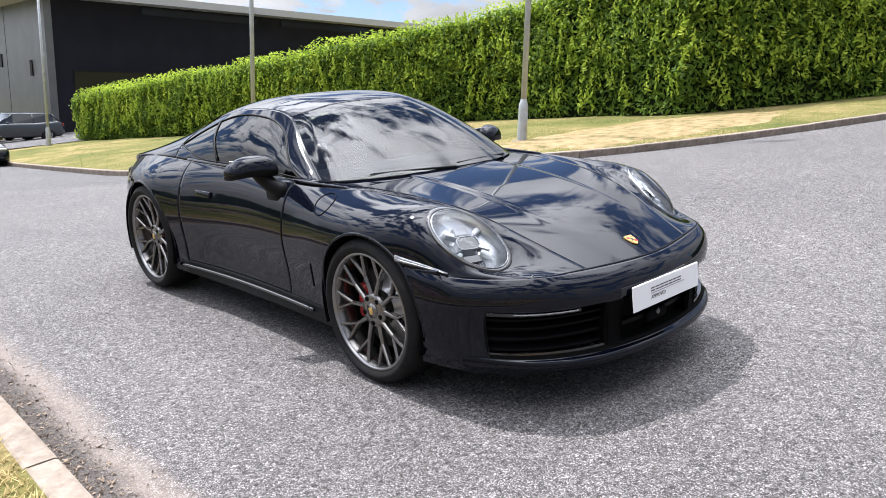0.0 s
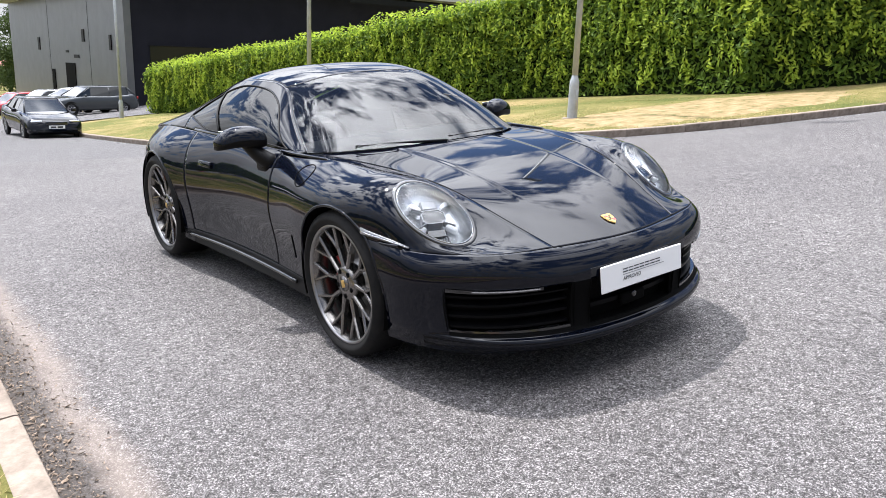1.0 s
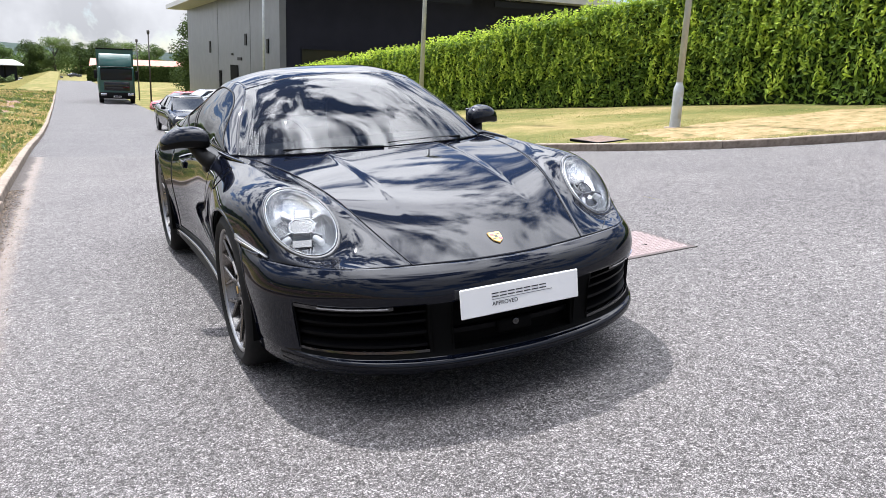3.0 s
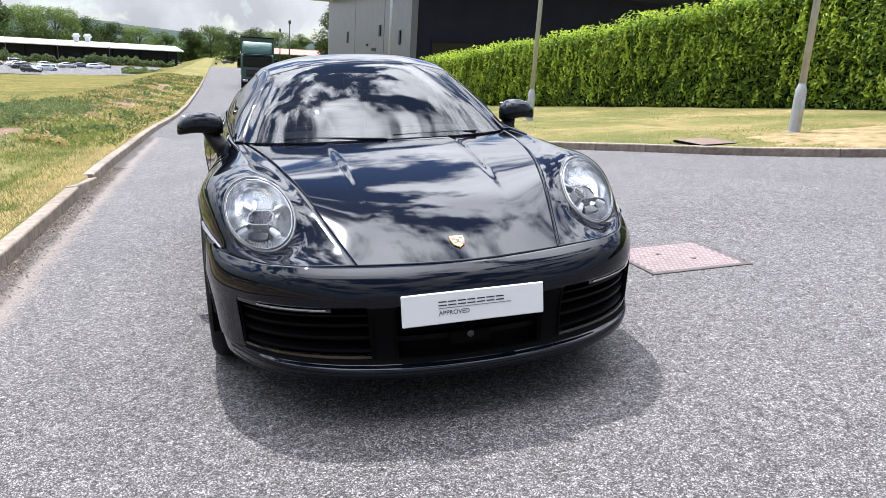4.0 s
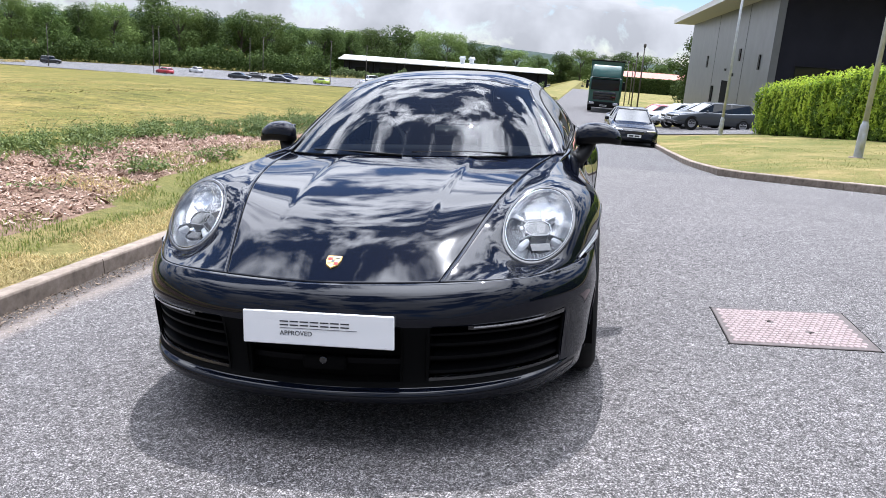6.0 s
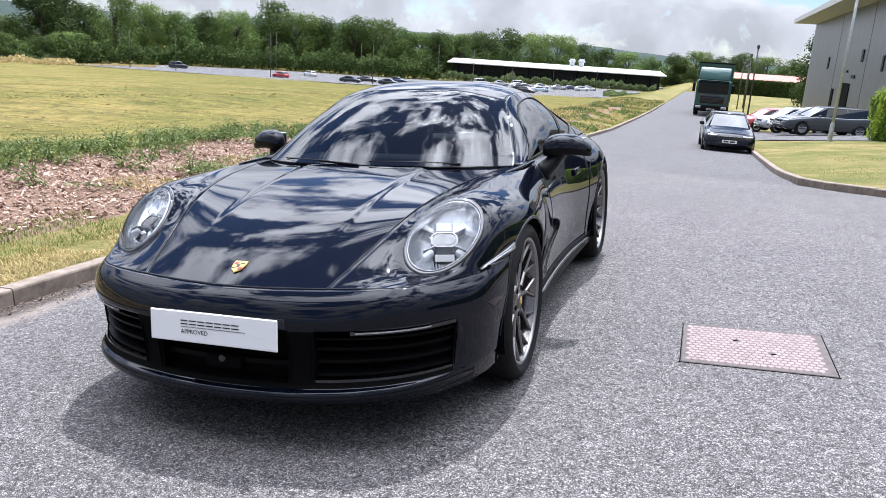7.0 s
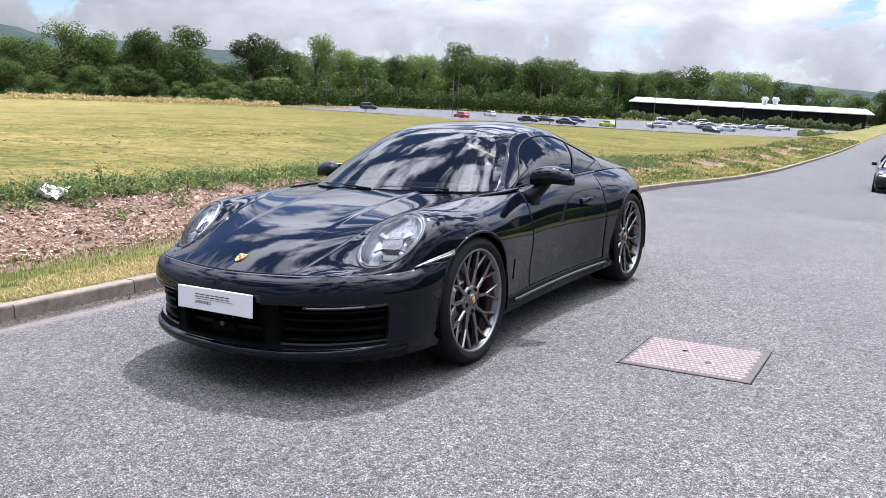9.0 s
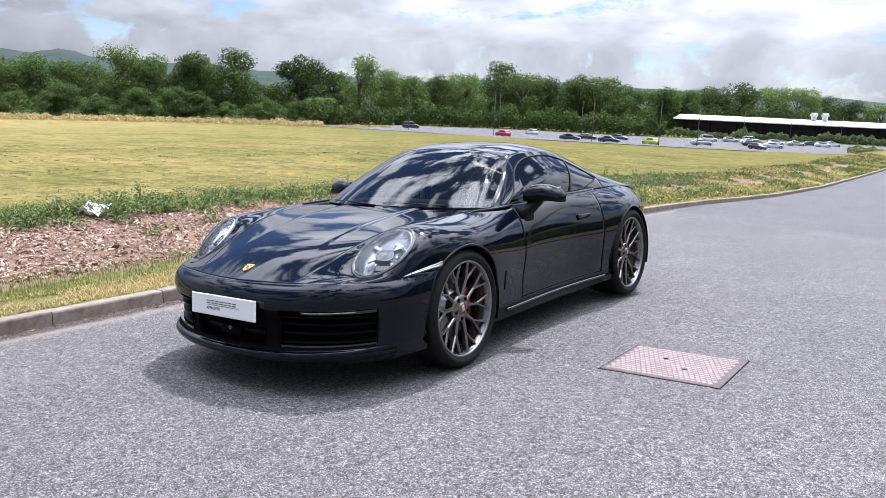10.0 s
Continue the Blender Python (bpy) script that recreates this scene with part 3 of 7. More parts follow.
L0 = longeron([0.0] * 15, [-0.903, -0.62, -0.4, -0.2, 0, 0.35, 0.6], [3.35, 3.46], [0.568, 0.693, 0.757, 0.798, 0.83, 0.868, 0.878, 0.88, 0.88, 0.88, 0.88, 0.88, 0.86, 0.83, 0.78])
L1 = longeron([0.375, 0.447, 0.5, 0.548, 0.588, 0.65, 0.685, 0.69, 0.69, 0.68, 0.66, 0.63, 0.58, 0.54, 0.5], [-0.842, -0.6, -0.4, -0.2, 0, 0.35, 0.6], [3.33, 3.45],
              [0.57, 0.672, 0.752, 0.802, 0.83, 0.852, 0.857, 0.87, 0.88, 0.885, 0.89, 0.88, 0.86, 0.82, 0.77])
L2 = longeron([0.615, 0.645, 0.67, 0.693, 0.705, 0.718, 0.732, 0.742, 0.752, 0.752, 0.745, 0.705, 0.62, 0.55, 0.5], [-0.775, -0.6, -0.4, -0.21, 0, 0.35, 0.6], [3.3, 3.42],
              [0.579, 0.614, 0.757, 0.826, 0.845, 0.855, 0.862, 0.876, 0.885, 0.893, 0.9, 0.885, 0.85, 0.8, 0.75])
L3 = longeron([0.75, 0.797, 0.828, 0.85, 0.86, 0.846, 0.82, 0.803, 0.803, 0.832, 0.872, 0.822, 0.71, 0.62, 0.55], [-0.62, -0.495, -0.355, -0.185, 0, 0.35, 0.6], [3.28, 3.38],
              [0.577, 0.645, 0.736, 0.775, 0.782, 0.778, 0.785, 0.795, 0.8, 0.803, 0.808, 0.79, 0.76, 0.73, 0.69])
L4 = longeron([0.84, 0.86, 0.88, 0.903, 0.918, 0.9, 0.872, 0.848, 0.846, 0.884, 0.926, 0.876, 0.755, 0.65, 0.57], FORE, [3.26, 3.35],
              [0.583, 0.59, 0.602, 0.622, 0.638, 0.612, 0.6, 0.6, 0.6, 0.62, 0.65, 0.65, 0.62, 0.6, 0.58])
L5 = longeron([0.84, 0.86, 0.875, 0.89, 0.9, 0.877, 0.852, 0.828, 0.828, 0.872, 0.917, 0.87, 0.755, 0.66, 0.58], FORE, [3.28, 3.37], [0.565, 0.565, 0.56, 0.52, 0.47] + [0.42] * 10)
L6 = longeron([0.83, 0.85, 0.865, 0.88, 0.885, 0.862, 0.842, 0.826, 0.828, 0.862, 0.903, 0.86, 0.75, 0.66, 0.58], FORE, [3.26, 3.35], [0.27] * 15)
L7 = longeron([0.82, 0.835, 0.85, 0.855, 0.855, 0.862, 0.856, 0.85, 0.852, 0.864, 0.878, 0.84, 0.73, 0.64, 0.56], FORE, [3.2, 3.28], [0.185] * 15)
SKIN = Skin(T, np.stack([L0, L1, L2, L3, L4, L5, L6, L7], axis=1), 0.075, 0.32)


def body(t, v):
    """Points of the body's outer skin, left half, on a grid of length t and girth v."""
    t, v = np.asarray(t, float), np.asarray(v, float)
    p = SKIN.at(t, v)
    # two raised lines along the bonnet
    tt = t[:, None]
    ridge = 0.282 + 0.03 * np.clip((tt + 0.6) / 0.8, 0, 1)
    fade = np.clip((tt + 0.62) / 0.5, 0, 1) * np.clip((0.5 - tt) / 0.1, 0, 1)
    inside = np.clip((0.95 - v[None, :]) / 0.3, 0, 1)
    p[:, :, 2] += fade * inside * 0.0065 / (1 + np.exp((p[:, :, 0] - ridge) / 0.007))
    return p


HUBS = {"front": (0.0, 0.34, 0.362), "rear": (2.45, 0.357, 0.38)}


def arch_drop(q):
    ins = np.zeros(len(q), bool)
    for y0, z0, r in HUBS.values():
        ins |= (np.hypot(q[:, 1] - y0, q[:, 2] - z0) < r) & (np.abs(q[:, 0]) > 0.6)
    return ins


LAMP_C = np.array([0.677, -0.4636, 0.7045])
LAMP_A = np.array([0.0565, 0.1623, 0.108])
LAMP_A = LAMP_A / np.linalg.norm(LAMP_A)
LAMP_N = np.array([0.219, -0.592, 0.776])
LAMP_N = LAMP_N - LAMP_A * (LAMP_N @ LAMP_A)
LAMP_N = LAMP_N / np.linalg.norm(LAMP_N)
LAMP_B = np.cross(LAMP_A, LAMP_N)
LAMP_B = LAMP_B * np.sign(LAMP_B[0])
LAMP_RA, LAMP_RB = 0.196, 0.119


def lamp_pq(q):
    d = q - LAMP_C
    return d @ LAMP_A, d @ LAMP_B, d @ LAMP_N


def lamp_drop(q):
    a, b, _ = lamp_pq(q)
    return ((a / LAMP_RA) ** 2 + (b / LAMP_RB) ** 2 < 1) & (q[:, 1] < -0.2)


def rim_offsets(n=48):
    """How far the skin lies from the plane of the lamp's rim, round the rim."""
    p = body(np.linspace(-0.82, 0.1, 260), np.linspace(1.0, 4.0, 200)).reshape(-1, 3)
    a, b, c = lamp_pq(p)
    near = np.abs(c) < 0.12
    a, b, c = a[near], b[near], c[near]
    out = []
    for k in range(n):
        w = 2 * math.pi * k / n
        d = (a - LAMP_RA * math.cos(w)) ** 2 + (b - LAMP_RB * math.sin(w)) ** 2
        out.append(c[np.argsort(d)[:4]].mean())
    out = np.array(out)
    for _ in range(4):
        out = (np.roll(out, 1) + 2 * out + np.roll(out, -1)) / 4
    return out


RIM_GAP = rim_offsets()


def settle(q, share):
    """Eases the skin round the lamp so that its edge meets the plane of the lamp's rim."""
    sg = np.where(q[:, :1] < 0, -1.0, 1.0) * np.array([[1, 0, 0]]) + np.array([[0, 1, 1]])
    q = q * sg
    a, b, c = lamp_pq(q)
    rho = np.hypot(a / LAMP_RA, b / LAMP_RB)
    turn = np.arctan2(b / LAMP_RB, a / LAMP_RA) % (2 * math.pi)
    gap = np.interp(turn, np.linspace(0, 2 * math.pi, len(RIM_GAP) + 1), np.append(RIM_GAP, RIM_GAP[0]))
    reach = 2.2 - 0.7 * np.clip(-a / LAMP_RA, 0, 1)  # less towards the seam below the lamp
    k = np.clip((reach - rho) / (reach - 1.0), 0, 1)
    k = np.where((np.abs(c) < 0.25) & (q[:, 1] < 0.0), k * k * (3 - 2 * k), 0) * share
    return (q - LAMP_N[None, :] * (gap * k)[:, None]) * sg


def snap_cut(q, faces, cuts):
    """Cuts wheel arches or the lamp out of a mesh: faces inside go, and the rim snaps to the cut."""
    for fn in cuts:
        ins = fn(q)
        faces = [f for f in faces if not all(ins[i] for i in f)]
        for i in {i for f in faces for i in f if ins[i]}:
            if fn is arch_drop:
                y0, z0, r = min(HUBS.values(), key=lambda h: abs(q[i, 1] - h[0]))
                d = max(1e-6, math.hypot(q[i, 1] - y0, q[i, 2] - z0))
                q[i, 1], q[i, 2] = y0 + (q[i, 1] - y0) * r / d, z0 + (q[i, 2] - z0) * r / d
            else:
                a, b, c = lamp_pq(q[i:i + 1])
                k = 1 / math.sqrt((a[0] / LAMP_RA) ** 2 + (b[0] / LAMP_RB) ** 2 + 1e-9)
                q[i] = LAMP_C + LAMP_A * a[0] * k + LAMP_B * b[0] * k + LAMP_N * c[0]
    used = sorted({i for f in faces for i in f})
    mp = {i: k for k, i in enumerate(used)}
    return q[used], [tuple(mp[i] for i in f) for f in faces]


def panel(name, car, t0, t1, v0, v1, mat=None, side=1, cut=None, nt=None, nv=None, label="", extra=None, gap=0.0014, bulk=0.006):
    """A rectangle of the skin as a part, thick inwards. side: 1 left, -1 right, 0 both halves in one."""
    nt = nt or max(3, int((t1 - t0) / 0.016))
    nv = nv or max(3, int((v1 - v0) * 9))
    t = np.linspace(t0 + gap, t1 - gap, nt)
    v = np.linspace(v0 + gap * 4 * (v0 > 0), v1 - gap * 4, nv)
    if side == 0:
        h = body(t, v)
        p = np.concatenate([(h * np.array([-1, 1, 1]))[:, :0:-1], h], axis=1)
    else:
        p = body(t, v)
    n, m = p.shape[:2]
    q = p.reshape(-1, 3).copy()
    faces = grid_faces(n, m)
    if extra is not None:
        faces = [f for f in faces if extra(q[list(f)].mean(axis=0))]
    if name == "front_wing":
        e = np.clip((v - 1) / 0.35, 0, 1)
        f = np.clip((t + 0.825) / 0.17, 0, 1)
        q = settle(q, np.outer(f * f * (3 - 2 * f), e * e * (3 - 2 * e)).ravel())
    q, faces = snap_cut(q, faces, cut or [])
    if side == -1:
        q = q * np.array([-1, 1, 1])
        faces = [f[::-1] for f in faces]
    ob = add(name, mesh_of(name, q, faces, mat or PAINT), car, label=label)
    ob.data.materials.append(MATT_BLACK)
    thick(ob, bulk).modifiers["thickness"].material_offset_rim = 1  # shut lines are dark
    return ob


def above_seam(c):
    """True for the part of the wing above the bumper's seam."""
    return c[1] > -0.1 or c[0] < 0.835 or c[2] > np.interp(c[1], [-0.458, -0.27, -0.1], [0.582, 0.6015, 0.628])


def on_skin(t, v, lift=0.0, side=1):
    """A point of the skin, lifted along its normal."""
    e = 0.004
    p = body(np.array([t, t + e]), np.array([v, v + e]))
    nrm = np.cross(p[1, 0] - p[0, 0], p[0, 1] - p[0, 0])
    nrm = nrm / np.linalg.norm(nrm)
    if nrm @ np.array([p[0, 0, 0], 0, 0.3]) < 0:
        nrm = -nrm
    q = p[0, 0] + nrm * lift
    return np.array([q[0] * side, q[1], q[2]])


# greenhouse
GT = np.arange(10.0)
G0 = np.column_stack([[0] * 10, [0.3, 0.66, 1.02, 1.35, 1.7, 2.05, 2.45, 2.85, 3.2, 3.42], [0.873, 1.072, 1.228, 1.275, 1.262, 1.206, 1.1, 0.975, 0.885, 0.84]])
G1 = np.column_stack([[0.36, 0.32, 0.26, 0.27, 0.27, 0.26, 0.25, 0.24, 0.23, 0.22], [0.345, 0.69, 1.03, 1.35, 1.7, 2.05, 2.45, 2.85, 3.2, 3.42], [0.87, 1.067, 1.22, 1.265, 1.253, 1.196, 1.09, 0.967, 0.88, 0.835]])
G2 = np.column_stack([[0.6, 0.53, 0.42, 0.43, 0.43, 0.42, 0.4, 0.39, 0.38, 0.36], [0.47, 0.77, 1.06, 1.36, 1.7, 2.05, 2.45, 2.85, 3.2, 3.41], [0.866, 1.043, 1.19, 1.235, 1.223, 1.166, 1.066, 0.955, 0.88, 0.83]])
G3 = np.column_stack([[0.695, 0.612, 0.517, 0.528, 0.52, 0.5, 0.485, 0.475, 0.46, 0.44], [0.585, 0.85, 1.11, 1.37, 1.7, 2.05, 2.45, 2.85, 3.2, 3.4], [0.862, 1.015, 1.166, 1.203, 1.188, 1.126, 1.03, 0.93, 0.86, 0.81]])
BELT = np.column_stack([[0.73, 0.742, 0.747, 0.752, 0.754, 0.752, 0.742, 0.705, 0.63, 0.55], [0.6, 0.87, 1.12, 1.4, 1.72, 2.05, 2.45, 2.85, 3.15, 3.35], [0.866, 0.874, 0.878, 0.882, 0.887, 0.893, 0.896, 0.88, 0.845, 0.79]])


def top_skin(t, v):
    rows = np.stack([hermite(GT, g, t) for g in (G0, G1, G2, G3)], axis=1)
    ghost = rows[:, 1:2] * np.array([-1, 1, 1])
    return np.array([hermite(np.arange(-1, 4), r, v) for r in np.concatenate([ghost, rows], axis=1)])


def top_panel(name, car, t0, t1, v1, mat, label="", bulk=0.005, n=None, lift=0.0):
    t, v = np.linspace(t0, t1, n or int(abs(t1 - t0) * 16) + 2), np.linspace(0, v1, 20)
    h = top_skin(t, v)
    h[:, :, 2] += lift
    p = np.concatenate([(h * np.array([-1, 1, 1]))[:, :0:-1], h], axis=1)
    ob = add(name, mesh_of(name, p.reshape(-1, 3), grid_faces(*p.shape[:2]), mat), car, label=label)
    return thick(ob, bulk) if bulk else ob


def side_skin(s, lo, hi, nv):
    """Cabin side between the belt (0) and the roof rail (1); lo and hi are arrays over s."""
    a, b = hermite(GT, BELT, s), hermite(GT, G3, s)
    k = np.linspace(0, 1, nv)[None, :]
    w = (lo[:, None] * (1 - k) + hi[:, None] * k)[:, :, None]
    p = a[:, None] * (1 - w) + b[:, None] * w
    p[:, :, 0] += 0.045 * np.sin(np.pi * w[:, :, 0]) * np.minimum(1, s[:, None] / 1.5)
    return p


def side_panel(name, car, s0, s1, lo, hi, mat, side, label="", nv=8, bulk=0.005, lift=0.0):
    s = np.linspace(s0, s1, int((s1 - s0) * 16) + 3)
    p = side_skin(s, lo(s), hi(s), nv)
    p[:, :, 0] += lift
    f = grid_faces(*p.shape[:2], True)
    q = p.reshape(-1, 3)
    if side < 0:
        q, f = q * np.array([-1, 1, 1]), [x[::-1] for x in f]
    ob = add(name, mesh_of(name, q, f, mat), car, label=label)
    return thick(ob, bulk) if bulk else ob


S_TIP, S_FRONT = 5.36, 0.42


def glass_lo(s):
    return np.full_like(s, 0.07) + 0.35 * np.clip((s - 3.9) / (S_TIP - 3.9), 0, 1) ** 2


def glass_hi(s):
    """The upper edge: up along the windscreen pillar, level under the roof, down to the tip."""
    top = hermite([S_FRONT, 0.85, 1.35, 2.1, 3.1, 4.0, 4.6, 5.05, S_TIP], [0.08, 0.43, 0.72, 0.83, 0.9, 0.89, 0.81, 0.66, 0.42], np.clip(s, S_FRONT, S_TIP))
    return np.maximum(top, glass_lo(s))


# front bumper
# level curves from the seam down to the underside, each from the middle to the wheel arch
BUMPER = Skin([0.0, 1.0, 2.0, 3.0, 4.0, 5.0, 6.0, 7.0, 8.0], np.array([
    [(0, -0.905, 0.566), (0.375, -0.845, 0.568), (0.615, -0.778, 0.577), (0.75, -0.622, 0.575), (0.841, -0.459, 0.581), (0.886, -0.22, 0.606)],
    [(0, -0.944, 0.535), (0.385, -0.89, 0.538), (0.633, -0.806, 0.543), (0.775, -0.637, 0.543), (0.86, -0.462, 0.552), (0.895, -0.22, 0.57)],
    [(0, -0.968, 0.488), (0.39, -0.916, 0.49), (0.645, -0.815, 0.494), (0.79, -0.642, 0.497), (0.87, -0.463, 0.507), (0.9, -0.22, 0.52)],
    [(0, -0.97, 0.44), (0.39, -0.922, 0.442), (0.648, -0.808, 0.446), (0.793, -0.638, 0.45), (0.873, -0.46, 0.46), (0.902, -0.22, 0.47)],
    [(0, -0.954, 0.36), (0.385, -0.908, 0.36), (0.64, -0.79, 0.36), (0.783, -0.63, 0.365), (0.863, -0.457, 0.37), (0.893, -0.22, 0.375)],
    [(0, -0.952, 0.245), (0.38, -0.91, 0.25), (0.638, -0.797, 0.26), (0.776, -0.638, 0.265), (0.854, -0.456, 0.268), (0.882, -0.22, 0.27)],
    [(0, -0.982, 0.218), (0.385, -0.94, 0.224), (0.647, -0.818, 0.236), (0.778, -0.645, 0.243), (0.85, -0.455, 0.247), (0.876, -0.22, 0.25)],
    [(0, -0.98, 0.186), (0.382, -0.938, 0.19), (0.643, -0.814, 0.2), (0.77, -0.64, 0.208), (0.842, -0.452, 0.213), (0.868, -0.22, 0.216)],
    [(0, -0.925, 0.16), (0.37, -0.885, 0.16), (0.625, -0.77, 0.165), (0.757, -0.615, 0.17), (0.835, -0.44, 0.178), (0.86, -0.22, 0.18)]], float), 0.22, 0.3, 0.05, 0.05)
OPEN_TOP, OPEN_LOW = 3.0, 5.0  # rows between which the intakes lie
INNER, OUTER, MID_END = 0.92, 2.93, 0.66


def bumper_pt(a, b):
    """a: 0 centre to 5 wheel arch, along the seam; b: row, 0 at the seam."""
    a, b = np.asarray(a, float), np.asarray(b, float)
    p = BUMPER.at(b, a).transpose(1, 0, 2)
    # the upper edge keeps to the seam of bonnet and wings
    seam = SKIN.at([-0.83], np.clip(a, 0, 4))[0] - BUMPER.at([0.0], np.clip(a, 0, 4))[0]
    seam = seam * np.clip((4.8 - a) / 0.8, 0, 1)[:, None]
    k = np.clip(1 - b / 2.2, 0, 1)
    p = p + seam[:, None, :] * (k * k * (3 - 2 * k))[None, :, None]
    p[:, :, 1] -= 0.002 * k[None, :]
    return p


def sports_car():
    car = new("sports_car")
    car.matrix_basis = SLOPE
    tagged(car, "black two-door sports coupe with dark lattice alloy wheels parked on asphalt", "car")
    base_y = lambda c: np.interp(abs(c[0]), [0, 0.2, 0.36, 0.5, 0.6, 0.7], [0.3, 0.315, 0.345, 0.405, 0.47, 0.59])
    panel("bonnet", car, -0.83, 0.6, 0, 1, side=0, nv=110, nt=190, label="glossy black bonnet reflecting clouds", extra=lambda c: c[1] < base_y(c) + 0.008)
    panel("scuttle", car, 0.3, 0.62, 0, 1, SATIN_BLACK, side=0, nt=60, nv=90, extra=lambda c: c[1] > base_y(c) + 0.018)

    for side in (1, -1):
        panel("front_wing", car, -0.83, 0.742, 1, 6, side=side, cut=[arch_drop, lamp_drop], nv=101, nt=170, extra=above_seam)
        panel("door", car, 0.742, 1.932, 2, 6, side=side)
        panel("sill", car, 0.2, 2.3, 6, 7, SATIN_BLACK, side=side, cut=[arch_drop])
        panel("rear_wing", car, 1.932, 3.48, 2, 7, side=side, cut=[arch_drop])
        panel("rear_deck_side", car, 2.5, 3.48, 1, 2, side=side)
        full = lambda s: np.ones_like(s)
        none = lambda s: np.zeros_like(s)
        side_panel("window_frame", car, 0.0, S_TIP, glass_hi, full, PAINT, side)
        side_panel("waist_trim", car, 0.0, 4.9, none, lambda s: np.full_like(s, 0.06), GLOSS_BLACK, side, nv=4)
        side_panel("waist_panel", car, 3.8, S_TIP, lambda s: np.full_like(s, 0.062) * np.clip((4.9 - s) * 50, 0, 1), glass_lo, PAINT, side, nv=6)
        side_panel("rear_pillar", car, S_TIP, 9.0, none, full, PAINT, side, nv=14)
        side_panel("door_glass", car, S_FRONT, 4.08, glass_lo, glass_hi, SIDE_GLASS, side, "tinted side window", bulk=0, lift=-0.004)
        # slanting divider between door glass and quarter glass
        k = np.linspace(0, 1, 10)
        sp_ = 3.62 + 0.86 * k
        dv = []
        for off in (-0.028, 0.028):
            e = sp_ + off
            dv.append(np.array([side_skin(np.array([a]), np.array([w]), np.array([w]), 1)[0, 0] for a, w in zip(e, 0.07 + 0.82 * k)]))
        dv = np.stack(dv, axis=1).reshape(-1, 3) + np.array([0.002, 0, 0])
        thick(add("window_pillar", mesh_of("window_pillar", dv * np.array([side, 1, 1]), grid_faces(10, 2, side < 0), SATIN_BLACK), car), 0.004, 0.0)
        side_panel("quarter_glass", car, 4.08, S_TIP, glass_lo, glass_hi, SIDE_GLASS, side, "tinted rear quarter window", bulk=0, lift=-0.004)
        # rubber seal round the side windows
        ss = np.linspace(S_FRONT, S_TIP - 0.01, 90)
        lo_, hi_ = side_skin(ss, glass_lo(ss), glass_lo(ss), 1)[:, 0], side_skin(ss, glass_hi(ss), glass_hi(ss), 1)[:, 0]
        loop = [(p[0] * side, p[1], p[2]) for p in np.concatenate([lo_, hi_[::-1], lo_[:1]])]
        sv, sf = tube(loop, 0.0045, 6, caps=False)
        add("window_seal", mesh_of("window_seal", sv, sf, SATIN_BLACK), car)
    panel("rear_deck", car, 2.9, 3.48, 0, 1, side=0)
    top_panel("windscreen", car, 0.0, 1.97, 2.93, GLASS, "raked windscreen mirroring the sky", bulk=0)
    top_panel("roof", car, 1.97, 5.0, 3.0, PAINT)
    top_panel("rear_window", car, 5.0, 6.7, 2.75, SIDE_GLASS, bulk=0)
    top_panel("engine_cover", car, 6.7, 9.0, 3.0, PAINT)
    for side in (1, -1):
        v = np.linspace(2.93, 3.0, 3)
        p = top_skin(np.linspace(0, 1.97, 30), v)
        p[:, :, 0] *= side
        f = grid_faces(30, 3, side < 0)
        thick(add("windscreen_pillar", mesh_of("windscreen_pillar", p.reshape(-1, 3), f, PAINT), car), 0.02)
    # bumper, mirrored halves in one mesh
    a = np.unique(np.concatenate([np.linspace(0, 5, 81), [INNER, OUTER, MID_END]]))
    b = np.unique(np.concatenate([np.linspace(0.02, 8, 49), [OPEN_TOP, OPEN_LOW]]))
    h = bumper_pt(a, b)
    p = np.concatenate([(h * np.array([-1, 1, 1]))[:0:-1], h], axis=0)
    aa = np.concatenate([-a[:0:-1], a])
    faces, unpainted = [], set()
    for i in range(len(aa) - 1):
        am = abs(aa[i] + aa[i + 1]) / 2
        for j in range(len(b) - 1):
            bmid = (b[j] + b[j + 1]) / 2
            if OPEN_TOP < bmid < OPEN_LOW and (am < MID_END or INNER < am < OUTER):
                continue
            m = len(b)
            if OPEN_TOP < bmid < OPEN_LOW + 0.3 and am < OUTER:
                unpainted.add(len(faces))
            faces.append((i * m + j, i * m + j + 1, (i + 1) * m + j + 1, (i + 1) * m + j))
    q = p.reshape(-1, 3).copy()
    marks = {tuple(np.round(q[list(faces[k])].mean(axis=0), 5)) for k in unpainted}
    q, faces = snap_cut(q, faces, [arch_drop])
    unpainted = [k for k, f in enumerate(faces) if tuple(np.round(q[list(f)].mean(axis=0), 5)) in marks]
    ob = add("front_bumper", mesh_of("front_bumper", q, faces, PAINT), car, label="glossy black front bumper with three dark intakes")
    ob.data.materials.append(MATT_BLACK)  # the cut edges and the bars between the openings are unpainted
    for k in unpainted:
        ob.data.polygons[k].material_index = 1
    thick(ob, 0.012).modifiers["thickness"].material_offset_rim = 1
    car_front(car)
    for side in (1, -1):
        headlamp(car, side)
        door_mirror(car, side)
        side_details(car, side)
    for side in (1, -1):
        wheel(car, side, 0.0, 0.34, 0.276, 0.245, 0.78)
        wheel(car, side, 2.45, 0.357, 0.291, 0.3, 0.758)
    cabin(car)
    underside(car)
    return car


